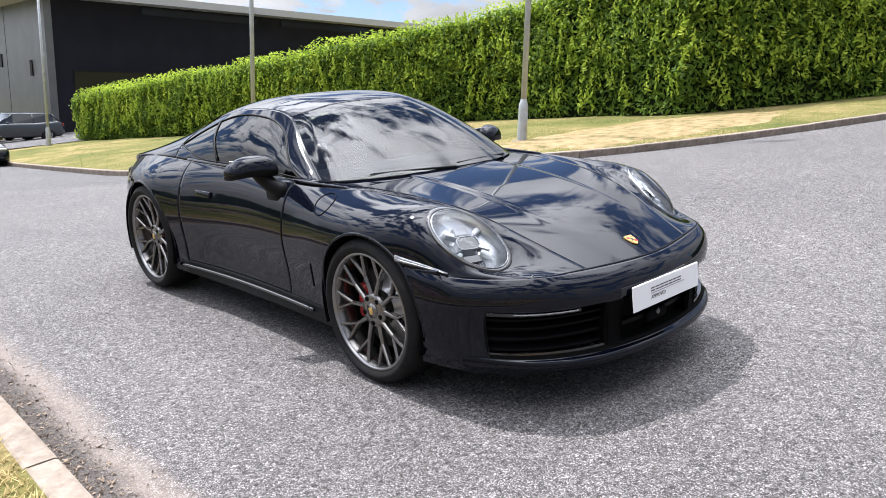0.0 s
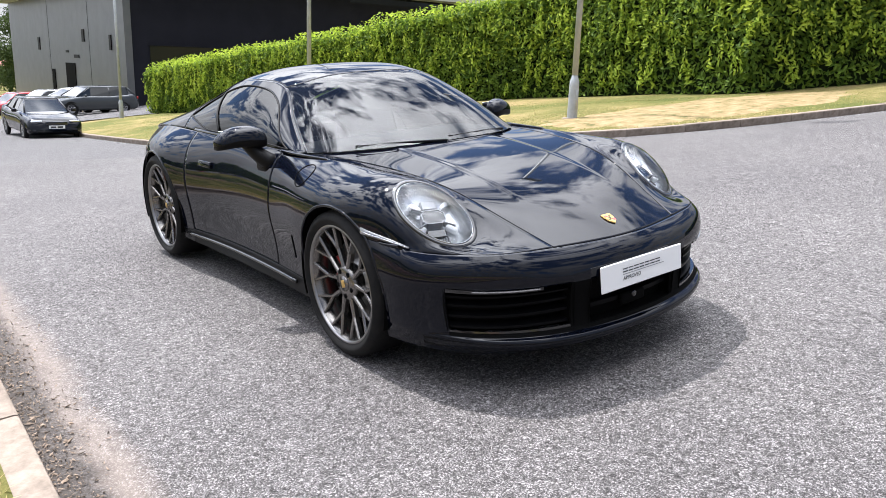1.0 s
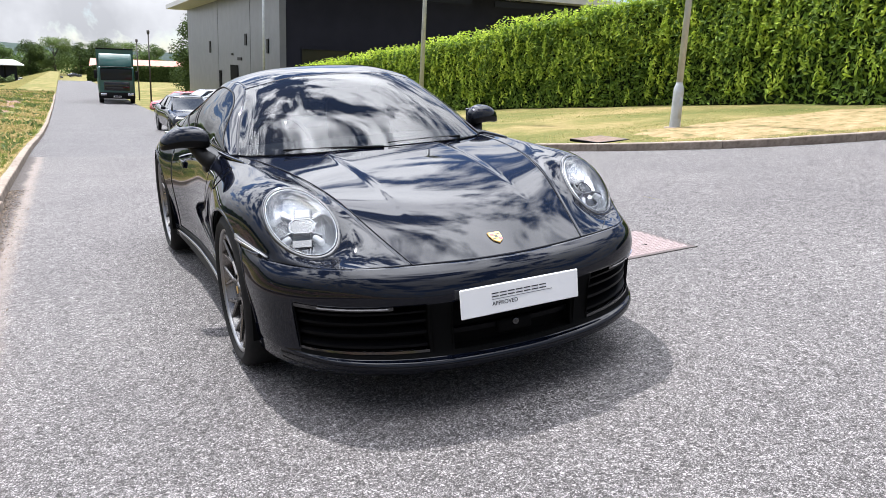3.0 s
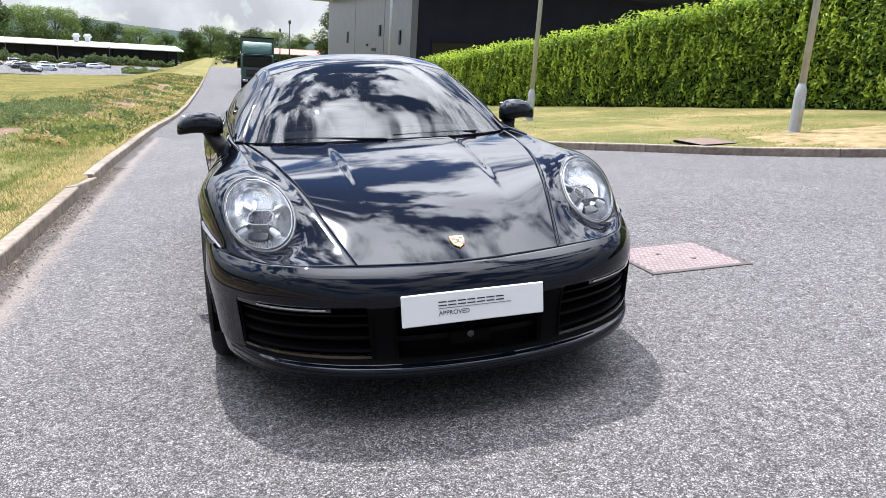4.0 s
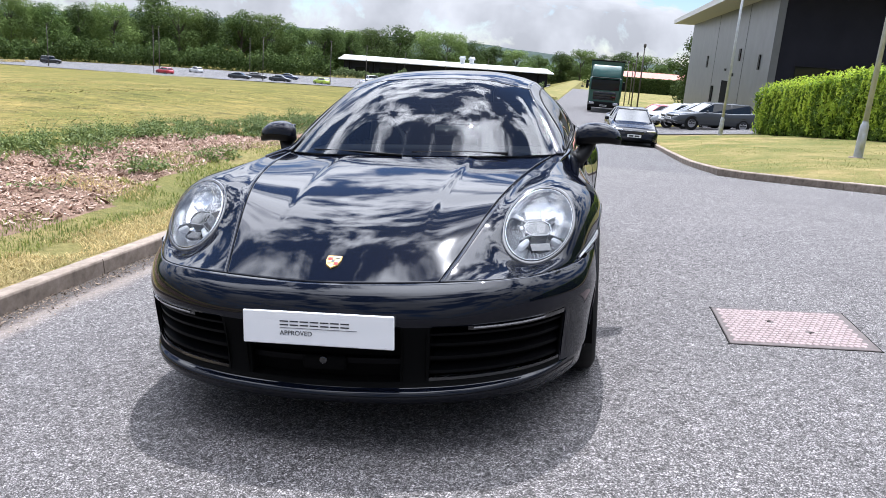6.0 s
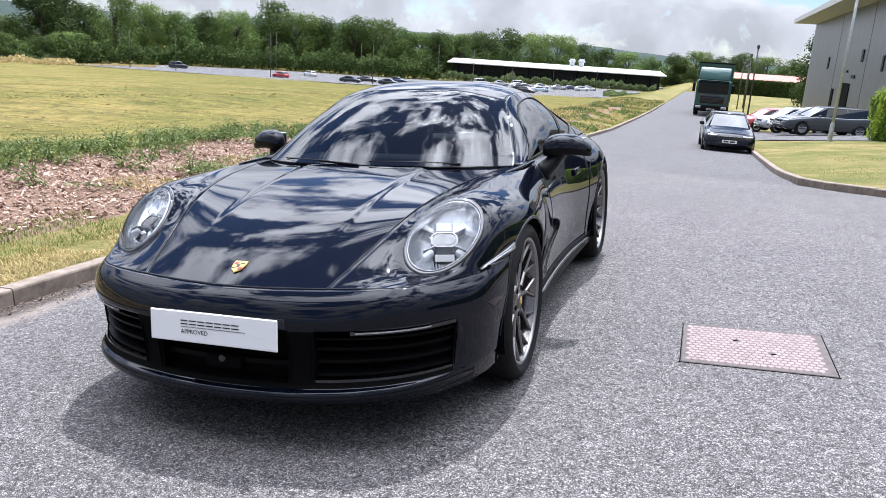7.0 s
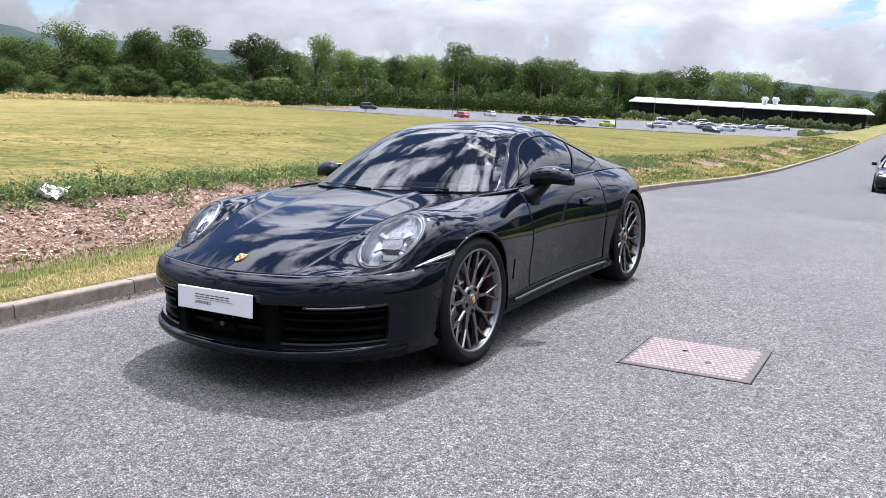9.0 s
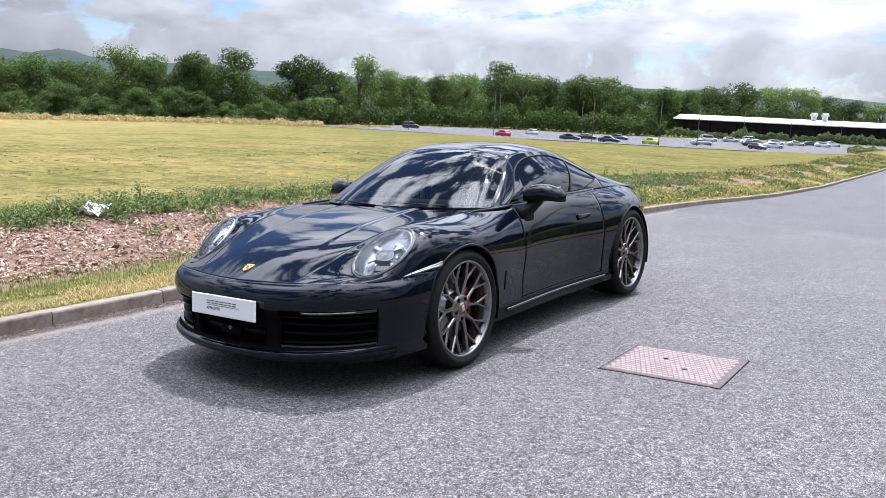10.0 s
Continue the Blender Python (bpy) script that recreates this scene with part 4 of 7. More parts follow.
def strip_on(name, car, pts, width, mat, lift=0.002, label=""):
    """A flat ribbon through points, lying up."""
    v, f = [], []
    p = [Vector(q) for q in pts]
    for i, c in enumerate(p):
        d = (p[min(i + 1, len(p) - 1)] - p[max(i - 1, 0)]).normalized()
        s = d.cross(Vector((0, 0, 1))).normalized() * width / 2
        v += [c - s, c + s]
    f = [(2 * i, 2 * i + 1, 2 * i + 3, 2 * i + 2) for i in range(len(p) - 1)]
    return thick(add(name, mesh_of(name, v, f, mat), car, label=label), 0.004, 0.0)


def wheel(car, side, y, R, rim_r, width, cx):
    """A wheel with its tyre, rim, spokes, cap, disc and caliper; its axis lies along x."""
    w = new("wheel")
    w.parent = car
    w.matrix_basis = pose(cx * side, y, R, 0, 0, 0 if side > 0 else 180) @ pose(0, 0, 0, 17 if y < 1 else 5, 0, 0)
    h = width / 2
    tyre = [(-h * 0.8, rim_r), (-h * 0.98, rim_r + 0.02), (-h, R - 0.035), (-h * 0.86, R - 0.008), (-h * 0.6, R), (0, R), (h * 0.6, R), (h * 0.86, R - 0.008), (h, R - 0.035), (h * 1.0, rim_r + 0.022), (h * 0.94, rim_r + 0.01), (h * 0.88, rim_r - 0.002)]
    add("tyre", mesh_of("tyre", *lathe(tyre, 72), RUBBER), w, label="low-profile black tyre")
    rim = add("rim", mesh_of("rim", *lathe([(-h * 0.8, rim_r), (-h * 0.75, rim_r - 0.02), (h * 0.4, rim_r - 0.03), (h * 0.72, rim_r - 0.02), (h * 0.8, rim_r - 0.013)], 72), RIM), w)
    add("rim_lip", mesh_of("rim_lip", *lathe([(h * 0.8, rim_r - 0.0135), (h * 0.885, rim_r - 0.011), (h * 0.9, rim_r - 0.004), (h * 0.87, rim_r + 0.001)], 72), RIM_EDGE), rim, label="machined bright rim edge")
    face = h * 0.66
    hub = add("hub", mesh_of("hub", *lathe([(face - 0.06, 0.03), (face - 0.06, 0.085), (face - 0.012, 0.082), (face - 0.002, 0.07), (face, 0.04), (face - 0.004, 0.0)], 30), RIM), w)
    add("hub_cap", mesh_of("hub_cap", *lathe([(face - 0.002, 0.036), (face + 0.005, 0.034), (face + 0.007, 0.0)], 24), RIM), hub)
    bm = bmesh.new()
    box_bm((0.003, 0.026, 0.034), (face + 0.0075, 0, 0), 0.001, 1, bm)
    part("crest", bm, GOLD, hub, "small gold crest")
    for k in range(5):
        a = 2 * math.pi * (k + 0.5) / 5
        v, f = lathe([(face - 0.008, 0.011), (face + 0.0015, 0.0115), (face + 0.0015, 0.0)], 12)
        v = [(q[0], q[1] + 0.06 * math.cos(a), q[2] + 0.06 * math.sin(a)) for q in v]
        add("lug_bolt", mesh_of("lug_bolt", v, f, MATT_BLACK), hub)

    def bar(r0, a0, x0, r1, a1, x1, w0, w1, d):
        p0 = Vector((x0, r0 * math.cos(a0), r0 * math.sin(a0)))
        p1 = Vector((x1, r1 * math.cos(a1), r1 * math.sin(a1)))
        s = (p1 - p0).cross(Vector((1, 0, 0))).normalized()
        out = []
        for p, ww in ((p0, w0), (p1, w1)):
            out += [p - s * ww * 0.7 - Vector((d, 0, 0)), p - s * ww - Vector((d * 0.25, 0, 0)), p - s * ww * 0.55, p + s * ww * 0.55, p + s * ww - Vector((d * 0.25, 0, 0)), p + s * ww * 0.7 - Vector((d, 0, 0))]
        fs = [(i, (i + 1) % 6, 6 + (i + 1) % 6, 6 + i) for i in range(6)] + [(5, 4, 3, 2, 1, 0), (6, 7, 8, 9, 10, 11)]
        return out, fs

    # ten spokes leave the hub in pairs and each forks to the rim
    for k in range(10):
        sgn = 1 if k % 2 else -1
        root, a = (2 * math.pi * (k // 2) / 5 + sgn * radians(q) for q in (11.5, 18.0))
        v, f = [], []
        mid = rim_r * 0.6
        for b in (bar(0.064, root, face - 0.006, mid, a, face - 0.004, 0.0125, 0.0095, 0.03), bar(mid - 0.006, a, face - 0.004, rim_r - 0.014, a + 0.165, h * 0.8, 0.0085, 0.0075, 0.028), bar(mid - 0.006, a, face - 0.0045, rim_r - 0.014, a - 0.165, h * 0.8, 0.0085, 0.0075, 0.028)):
            f += [tuple(i + len(v) for i in q) for q in b[1]]
            v += b[0]
        add("spoke", mesh_of("spoke", v, f, RIM, False), w)
    disc_r = rim_r * 0.72
    add("brake_disc", mesh_of("brake_disc", *lathe([(-0.045, 0.06), (-0.045, disc_r), (-0.01, disc_r), (-0.01, 0.1), (0.02, 0.095), (0.02, 0.0)], 48), DISC), w)
    cal = bmesh.new()
    box_bm((0.085, 0.062, 0.17), (-0.025, 0, 0), 0.016, 2, cal)
    for q in cal.verts:
        q.co.y -= 1.6 * q.co.z ** 2
    c = part("brake_caliper", cal, RED, w, "red brake caliper")
    fore = (1 if y < 1 else -1) * side  # the caliper sits behind the front axle and before the rear one
    c.matrix_basis = Matrix.Rotation(radians(-17 if y < 1 else -5), 4, "X") @ pose(0, fore * (disc_r - 0.03), 0, 180 if fore < 0 else 0)
    return w


def headlamp(car, side):
    lamp = new("headlamp")
    lamp.parent = car
    tagged(lamp, "round clear headlamp with silver reflector")
    A, B, N, C = (Vector(q) for q in (LAMP_A, LAMP_B, LAMP_N, LAMP_C))

    def rings(rows, name, mat, label="", close=False):
        """rows: (scale, depth)."""
        v, f = [], []
        for s, d in rows:
            for k in range(48):
                w = 2 * math.pi * k / 48
                p = C + A * LAMP_RA * s * math.cos(w) + B * LAMP_RB * s * math.sin(w) + N * d
                v.append((p.x * side, p.y, p.z))
        for i in range(len(rows) - 1):
            for k in range(48):
                q = (k + 1) % 48
                f.append((i * 48 + k, i * 48 + q, (i + 1) * 48 + q, (i + 1) * 48 + k))
        if close:
            f.append(tuple((len(rows) - 1) * 48 + k for k in range(48)))
        if side > 0:
            f = [q[::-1] for q in f]
        return add(name, mesh_of(name, v, f, mat), lamp, label=label)

    rings([(1.035, -0.045), (1.07, -0.004), (1.06, 0.0025), (1.03, 0.005), (0.985, 0.006), (0.955, 0.004), (0.95, -0.01)], "seal", GLOSS_BLACK)
    rings([(0.955, 0.0), (0.95, 0.0065), (0.938, 0.007), (0.93, 0.002)], "trim_ring", LAMP_SILVER, "bright trim ring")
    rings([(0.945, 0.006), (0.86, 0.02), (0.68, 0.033), (0.45, 0.041), (0.2, 0.045), (0.02, 0.046)], "lens", LENS, "clear domed lens", True)
    rings([(0.94, 0.0), (0.9, -0.008), (0.86, -0.02), (0.74, -0.042), (0.5, -0.06), (0.02, -0.066)], "reflector", LAMP_BOWL, "grey reflector bowl", True)
    level = Vector((-N.y, N.x, 0)).normalized()  # the works inside stand level in the tilted bowl
    basis = Matrix((level, N.cross(level), N)).transposed().to_4x4()
    basis.translation = C - N * 0.036
    flip = Matrix.Diagonal((side, 1, 1, 1))

    def piece(name, bm, mat, label=""):
        bmesh.ops.transform(bm, matrix=flip @ basis, verts=bm.verts)
        if side < 0:
            bmesh.ops.reverse_faces(bm, faces=bm.faces)
        return part(name, bm, mat, lamp, label, smooth=False)

    # octagonal projector with its frame, four bright corner modules and a lower plate
    def octagon(w, h, d0, d1, inner=0.0):
        bm = bmesh.new()
        ring = [(-w, -h * 0.5), (-w * 0.6, -h), (w * 0.6, -h), (w, -h * 0.5), (w, h * 0.5), (w * 0.6, h), (-w * 0.6, h), (-w, h * 0.5)]
        lo = [bm.verts.new((x, y, d0)) for x, y in ring]
        hi = [bm.verts.new((x, y, d1)) for x, y in ring]
        for i in range(8):
            bm.faces.new((lo[i], lo[(i + 1) % 8], hi[(i + 1) % 8], hi[i]))
        if inner:
            ins = [bm.verts.new((x * inner, y * inner, d1)) for x, y in ring]
            for i in range(8):
                bm.faces.new((hi[i], hi[(i + 1) % 8], ins[(i + 1) % 8], ins[i]))
        else:
            bm.faces.new(hi)
        return bm

    piece("projector_frame", octagon(0.05, 0.036, -0.03, 0.014, 0.9), LAMP_GREY)
    piece("projector", octagon(0.045, 0.032, -0.03, 0.011), GLOSS_BLACK, "dark square projector lens")
    piece("upper_shelf", box_bm((0.07, 0.05, 0.02), (0, 0.075, -0.012), 0.006, 1), LAMP_GREY)
    piece("lower_plate", box_bm((0.085, 0.045, 0.02), (0, -0.072, -0.018), 0.006, 1), GLOSS_BLACK)
    for k in range(9):
        piece("flute", box_bm((0.006, 0.032, 0.014), ((k - 4) * 0.011, -0.118 + 0.002 * (k - 4) ** 2 * 0.4, -0.014), 0.002, 1), LAMP_GREY)
    for sx, sy in ((1, 1), (-1, 1), (1, -1), (-1, -1)):
        piece("led_module", box_bm((0.052, 0.024, 0.03), (sx * 0.064, sy * 0.062, -0.004), 0.009, 2, rot=Matrix.Rotation(sx * sy * 0.75, 4, "Z")), WHITE, "bright daytime light block")
        piece("led_fin", box_bm((0.052, 0.007, 0.03), (sx * 0.058, sy * 0.042, 0.0), 0.002, 1, rot=Matrix.Rotation(sx * sy * 0.5, 4, "Z")), LAMP_GREY)
    return lamp


def door_mirror(car, side):
    mir = new("door_mirror")
    mir.parent = car
    v, f, under = [], [], []
    n, m = 24, 20
    for i in range(n + 1):
        th = math.pi * i / n
        for k in range(m):
            ph = 2 * math.pi * k / m
            cs, sn = math.cos(ph), math.sin(ph)
            sx = math.copysign(abs(math.cos(th)) ** 0.75, math.cos(th))
            rr = math.sin(th) ** 0.6
            x = 0.12 * sx
            z = (0.068 * rr * sn ** 0.85 if sn > 0 else -0.042 * rr ** 0.6 * abs(sn) ** 0.4) * (1.0 - 0.14 * sx)
            y = 0.085 * rr * math.copysign(abs(cs) ** 0.9, cs) * (1 if cs < 0 else 0.55)
            z += 0.012 * (1 - sx * sx) - 0.05 * (x > 0) * (x / 0.108) ** 2 * 0.25
            v.append((side * (0.898 + x), 0.93 + y + 0.05 * sx, 0.918 + z))
    for i in range(n):
        for k in range(m):
            q = (k + 1) % m
            fc = (i * m + k, i * m + q, (i + 1) * m + q, (i + 1) * m + k)
            (f if k < m // 2 or k == m - 1 else under).append(fc if side > 0 else fc[::-1])
    add("mirror_shell", mesh_of("mirror_shell", v, f, PAINT), mir, label="glossy black mirror housing")
    add("mirror_base", mesh_of("mirror_base", v, under, SATIN_BLACK), mir, label="satin black lower mirror trim")
    glass = box_bm((0.17, 0.004, 0.09), (side * 0.9, 0.979, 0.932), 0.0015, 1)
    part("mirror_glass", glass, CHROME, mir, smooth=False)
    pts = [(side * 0.765, 0.84, 0.80), (side * 0.795, 0.855, 0.815), (side * 0.822, 0.88, 0.845), (side * 0.845, 0.91, 0.885), (side * 0.86, 0.925, 0.92)]
    va, fa = tube(pts, 0.03, 10, radii=[0.05, 0.045, 0.04, 0.038, 0.04])
    va = [(p.x, 0.9 + (p.y - 0.9) * 1.35, p.z) for p in va]
    add("mirror_arm", mesh_of("mirror_arm", va, fa, SATIN_BLACK), mir)
    part("mirror_foot", box_bm((0.06, 0.13, 0.075), (side * 0.795, 0.865, 0.79), 0.02, 2), SATIN_BLACK, mir)
    return mir


def side_details(car, side):
    # flush door handle in its recess
    p = on_skin(1.665, 3.45, 0.001)
    hbm = box_bm((0.014, 0.2, 0.04), (0, 0, 0), 0.0065, 3)
    ob = part("door_handle", hbm, PAINT, car, "flush body-coloured door handle", m=pose(p[0] * side, p[1], p[2], 0, -14 * side, 0))
    # slim side marker lamp along the wing's lower edge
    pts = [on_skin(t, v, 0.003) for t, v in ((-0.77, 3.62), (-0.72, 3.68), (-0.62, 3.76), (-0.5, 3.84), (-0.4, 3.9), (-0.32, 3.92))]
    rows = []
    for k, c in enumerate(pts):
        w = 0.004 + 0.0125 * k / (len(pts) - 1)
        rows.append([(c[0] * side, c[1], c[2] - w * 0.2), (c[0] * side, c[1], c[2] + w * 1.4)])
    v = [x for r in rows for x in r]
    f = [(2 * i, 2 * i + 1, 2 * i + 3, 2 * i + 2) for i in range(len(rows) - 1)]
    thick(add("side_marker", mesh_of("side_marker", v, f, LAMP_GREY), car, label="slim smoked side marker lamp"), 0.006, 0.0)
    vb = [(x[0] + 0.002 * side, x[1], x[2] + 0.003) for r in rows for x in (r[0], tuple(np.array(r[0]) * 0.6 + np.array(r[1]) * 0.4))]
    thick(add("marker_reflector", mesh_of("marker_reflector", vb, f, CHROME), car), 0.004, 0.0)
    # vent slot behind the wheel
    rows = [[on_skin(0.462 - w + 0.012 * k / 7, 4.6 + 0.1 * k, 0.0008, side) for w in (0.006, -0.006)] for k in range(8)]
    vv = [x for r in rows for x in r]
    thick(add("wing_vent", mesh_of("wing_vent", vv, [(2 * i, 2 * i + 1, 2 * i + 3, 2 * i + 2) for i in range(7)], MATT_BLACK), car), 0.004, 0.0)
    # bright blade along the sill
    pts = [on_skin(t, 6.35, 0.006, side) for t in np.linspace(0.5, 2.02, 24)]
    v2, f2 = tube(pts, 0.011, 8)
    add("sill_blade", mesh_of("sill_blade", v2, f2, GLOSS_BLACK), car)
    if side < 0:
        # round charging and fuel flap: a thin groove ring on the wing
        g = body(np.linspace(0.2, 0.56, 90), np.linspace(2.0, 3.7, 90)).reshape(-1, 3)
        c0, ca, cb = on_skin(0.37, 2.86), on_skin(0.39, 2.86), on_skin(0.37, 2.9)
        e1 = (ca - c0) / np.linalg.norm(ca - c0)
        e2 = cb - c0 - e1 * ((cb - c0) @ e1)
        e2 = e2 / np.linalg.norm(e2)
        ring = []
        for k in range(49):
            p = c0 + 0.067 * (e1 * math.cos(2 * math.pi * k / 48) + e2 * math.sin(2 * math.pi * k / 48))
            near = g[np.argsort(((g - p) ** 2).sum(axis=1))[:3]].mean(axis=0)
            nn = np.cross(e1, e2)
            q = p + nn * ((near - p) @ nn)
            ring.append((q[0] * side, q[1], q[2] + 0.0006))
        v3, f3 = tube(ring, 0.0024, 6, caps=False)
        add("fuel_flap_gap", mesh_of("fuel_flap_gap", v3, f3, MATT_BLACK), car, label="round fuel flap outline")


def ribbon(name, mat, parent, a, b0, b1, side, proud, depth, rise=0.0, label="", smooth=False):
    """A bar that follows the bumper's face between two rows; side 0 makes both halves in one."""
    h = bumper_pt(a, np.array([b0, b1]))
    h[:, :, 1] -= proud
    if side == 0:
        h = np.concatenate([(h * np.array([-1, 1, 1]))[:0:-1], h], axis=0)
    back = h.copy()
    back[:, :, 1] += depth
    back[:, :, 2] += rise
    r = np.stack([h[:, 0], h[:, 1], back[:, 1], back[:, 0], h[:, 0]], axis=1)
    n = len(r)
    ends = [(0, 1, 2, 3), tuple((n - 1) * 5 + k for k in (3, 2, 1, 0))]
    return add(name, mesh_of(name, r.reshape(-1, 3) * np.array([side or 1, 1, 1]), grid_faces(n, 5, side < 0) + ends, mat, smooth), parent, label=label)


def car_front(car):
    # intakes: dark tubs behind the openings, with slats and a light bar
    for side in (1, -1):
        tub = new("side_intake")
        tub.parent = car
        a = np.linspace(INNER - 0.03, OUTER + 0.03, 20)
        h = bumper_pt(a, np.array([OPEN_TOP - 0.06, OPEN_LOW + 0.06]))
        rows = np.stack([h[:, 0], h[:, 0] + np.array([0, 0.085, 0]), h[:, 1] + np.array([0, 0.085, 0]), h[:, 1]], axis=1)
        v = rows.reshape(-1, 3) * np.array([side, 1, 1])
        f = grid_faces(20, 4, side < 0)
        f += [(0, 1, 2, 3), (76, 77, 78, 79)]
        add("intake_tub", mesh_of("intake_tub", v, f, MATT_BLACK, False), tub, label="black intake recess")
        for k in range(4):
            b0 = 3.42 + k * 0.42
            ribbon("slat", SLAT_BLACK, tub, np.linspace(INNER - 0.01, OUTER + 0.01, 24), b0, b0 + 0.1, side, -0.022, 0.05, 0.012)
        # gloss frame round the opening
        ribbon("intake_sill", GLOSS_BLACK, tub, np.linspace(INNER, OUTER, 24), OPEN_LOW - 0.14, OPEN_LOW - 0.02, side, -0.004, 0.05)
        bar = ribbon("light_bar", GLOSS_BLACK, tub, np.linspace(1.3, OUTER - 0.02, 24), 2.98, 3.22, side, -0.002, 0.03, label="slim front light bar")
        h = bumper_pt(np.linspace(1.36, 2.42, 18), np.array([3.03, 3.12]))
        h[:, :, 1] -= 0.001
        thick(add("light_guide", mesh_of("light_guide", h.reshape(-1, 3) * np.array([side, 1, 1]), grid_faces(18, 2, side < 0), LAMP_SILVER, False), bar), 0.003, 1.0)
    mid = new("centre_intake")
    mid.parent = car
    a = np.linspace(0, MID_END + 0.02, 8)
    h = bumper_pt(a, np.array([OPEN_TOP - 0.06, OPEN_LOW + 0.06]))
    p = np.concatenate([(h * np.array([-1, 1, 1]))[:0:-1], h], axis=0)
    rows = np.stack([p[:, 0], p[:, 0] + np.array([0, 0.07, 0]), p[:, 1] + np.array([0, 0.07, 0]), p[:, 1]], axis=1)
    add("intake_tub", mesh_of("intake_tub", rows.reshape(-1, 3), grid_faces(15, 4) + [(0, 1, 2, 3), (56, 57, 58, 59)], MATT_BLACK, False), mid)
    ribbon("cross_bar", SLAT_BLACK, mid, np.linspace(0, MID_END, 10), 4.35, 4.5, 0, -0.03, 0.04)
    part("sensor_block", box_bm((0.15, 0.03, 0.05), (0, -0.925, 0.3), 0.01, 2), MATT_BLACK, mid)
    v, f = lathe([(-0.012, 0.014), (0.0, 0.015), (0.003, 0.01), (0.001, 0.0)], 20)
    v = [(q[1], -0.942 - q[0], 0.312 + q[2]) for q in v]
    add("front_camera", mesh_of("front_camera", v, f, GLOSS_BLACK), mid, label="small round parking camera")
    # lower lip with its fine bright edge
    ribbon("front_lip", SATIN_BLACK, car, np.linspace(0, 3.55, 60), 6.3, 7.3, 0, 0.002, 0.03, label="satin black front splitter lip", smooth=False)
    # plain white show plate on its plinth, with printed lines
    part("plate_plinth", box_bm((0.47, 0.04, 0.085), (0, -0.96, 0.432), 0.01, 2), MATT_BLACK, car)
    plate = part("show_plate", box_bm((0.514, 0.008, 0.111), (0, 0, 0), 0.003, 1), PLATE, car, "plain white dealer plate", smooth=False, m=pose(0, -0.983, 0.4335, -4.0, 0, 0))
    # the maker's word becomes a plain bar of its size, with a rule and one plain word below
    bm = bmesh.new()
    for k in range(7):
        x0 = -0.128 + k * 0.0345
        box_bm((0.029, 0.0012, 0.0042), (x0 + 0.0145, -0.0046, 0.0225), 0, 1, bm)
        box_bm((0.029, 0.0012, 0.0042), (x0 + 0.0145, -0.0046, 0.0105), 0, 1, bm)
    part("printed_bar", bm, INK, plate, "dark grey printed bar", smooth=False)
    part("printed_rule", box_bm((0.262, 0.0012, 0.0022), (0.003, -0.0046, 0.0005)), LAMP_GREY, plate, smooth=False)
    tx = bpy.data.curves.new("printed_word", "FONT")
    tx.body, tx.size, tx.extrude = "APPROVED", 0.022, 0.0004
    tx.materials.append(INK)
    tx.space_character = 1.02
    tob = new("printed_word_curve", tx)
    dg = bpy.context.evaluated_depsgraph_get()
    me = bpy.data.meshes.new_from_object(tob.evaluated_get(dg))
    bpy.data.objects.remove(tob)
    wob = add("printed_word", me, plate, pose(-0.128, -0.0049, -0.0235, 90, 0, 0), "dark printed word")
    # shield badge on the bonnet
    c = on_skin(-0.752, 0.0, 0.002)
    bm = bmesh.new()
    prof = [(-0.026, 0.032), (0.026, 0.032), (0.027, 0.008), (0.02, -0.018), (0, -0.036), (-0.02, -0.018), (-0.027, 0.008)]
    lo = [bm.verts.new((x, y, 0)) for x, y in prof]
    hi = [bm.verts.new((x * 0.94, y * 0.94, 0.004)) for x, y in prof]
    for i in range(7):
        bm.faces.new((lo[i], lo[(i + 1) % 7], hi[(i + 1) % 7], hi[i]))
    bm.faces.new(hi)
    e0, e1 = on_skin(-0.775, 0.0), on_skin(-0.735, 0.0)
    tilt = math.degrees(math.atan2(e1[2] - e0[2], e1[1] - e0[1]))
    badge = part("bonnet_badge", bm, GOLD, car, "gold shield badge", smooth=False, m=pose(c[0], c[1], c[2], tilt, 0, 0))
    for x, y, w, h, mt in ((-0.013, 0.014, 0.017, 0.012, RED), (0.013, -0.012, 0.015, 0.014, RED), (0.013, 0.016, 0.015, 0.004, INK), (-0.012, -0.01, 0.013, 0.004, INK), (0, 0.002, 0.012, 0.015, INK)):
        part("badge_field", box_bm((w, h, 0.0012), (x, y, 0.0045)), mt, badge, smooth=False)
    # wipers on the scuttle
    for x0, x1, y0, y1, z0, z1 in ((-0.02, -0.5, 0.285, 0.425, 0.874, 0.886), (0.47, 0.02, 0.4, 0.325, 0.878, 0.888)):
        v, f = tube([(x0, y0, z0), ((x0 + x1) / 2, (y0 + y1) / 2 - 0.01, (z0 + z1) / 2 + 0.004), (x1, y1, z1)], 0.005, 8, radii=[0.007, 0.005, 0.003])
        add("wiper", mesh_of("wiper", v, f, SATIN_BLACK), car, label="black wiper arm")


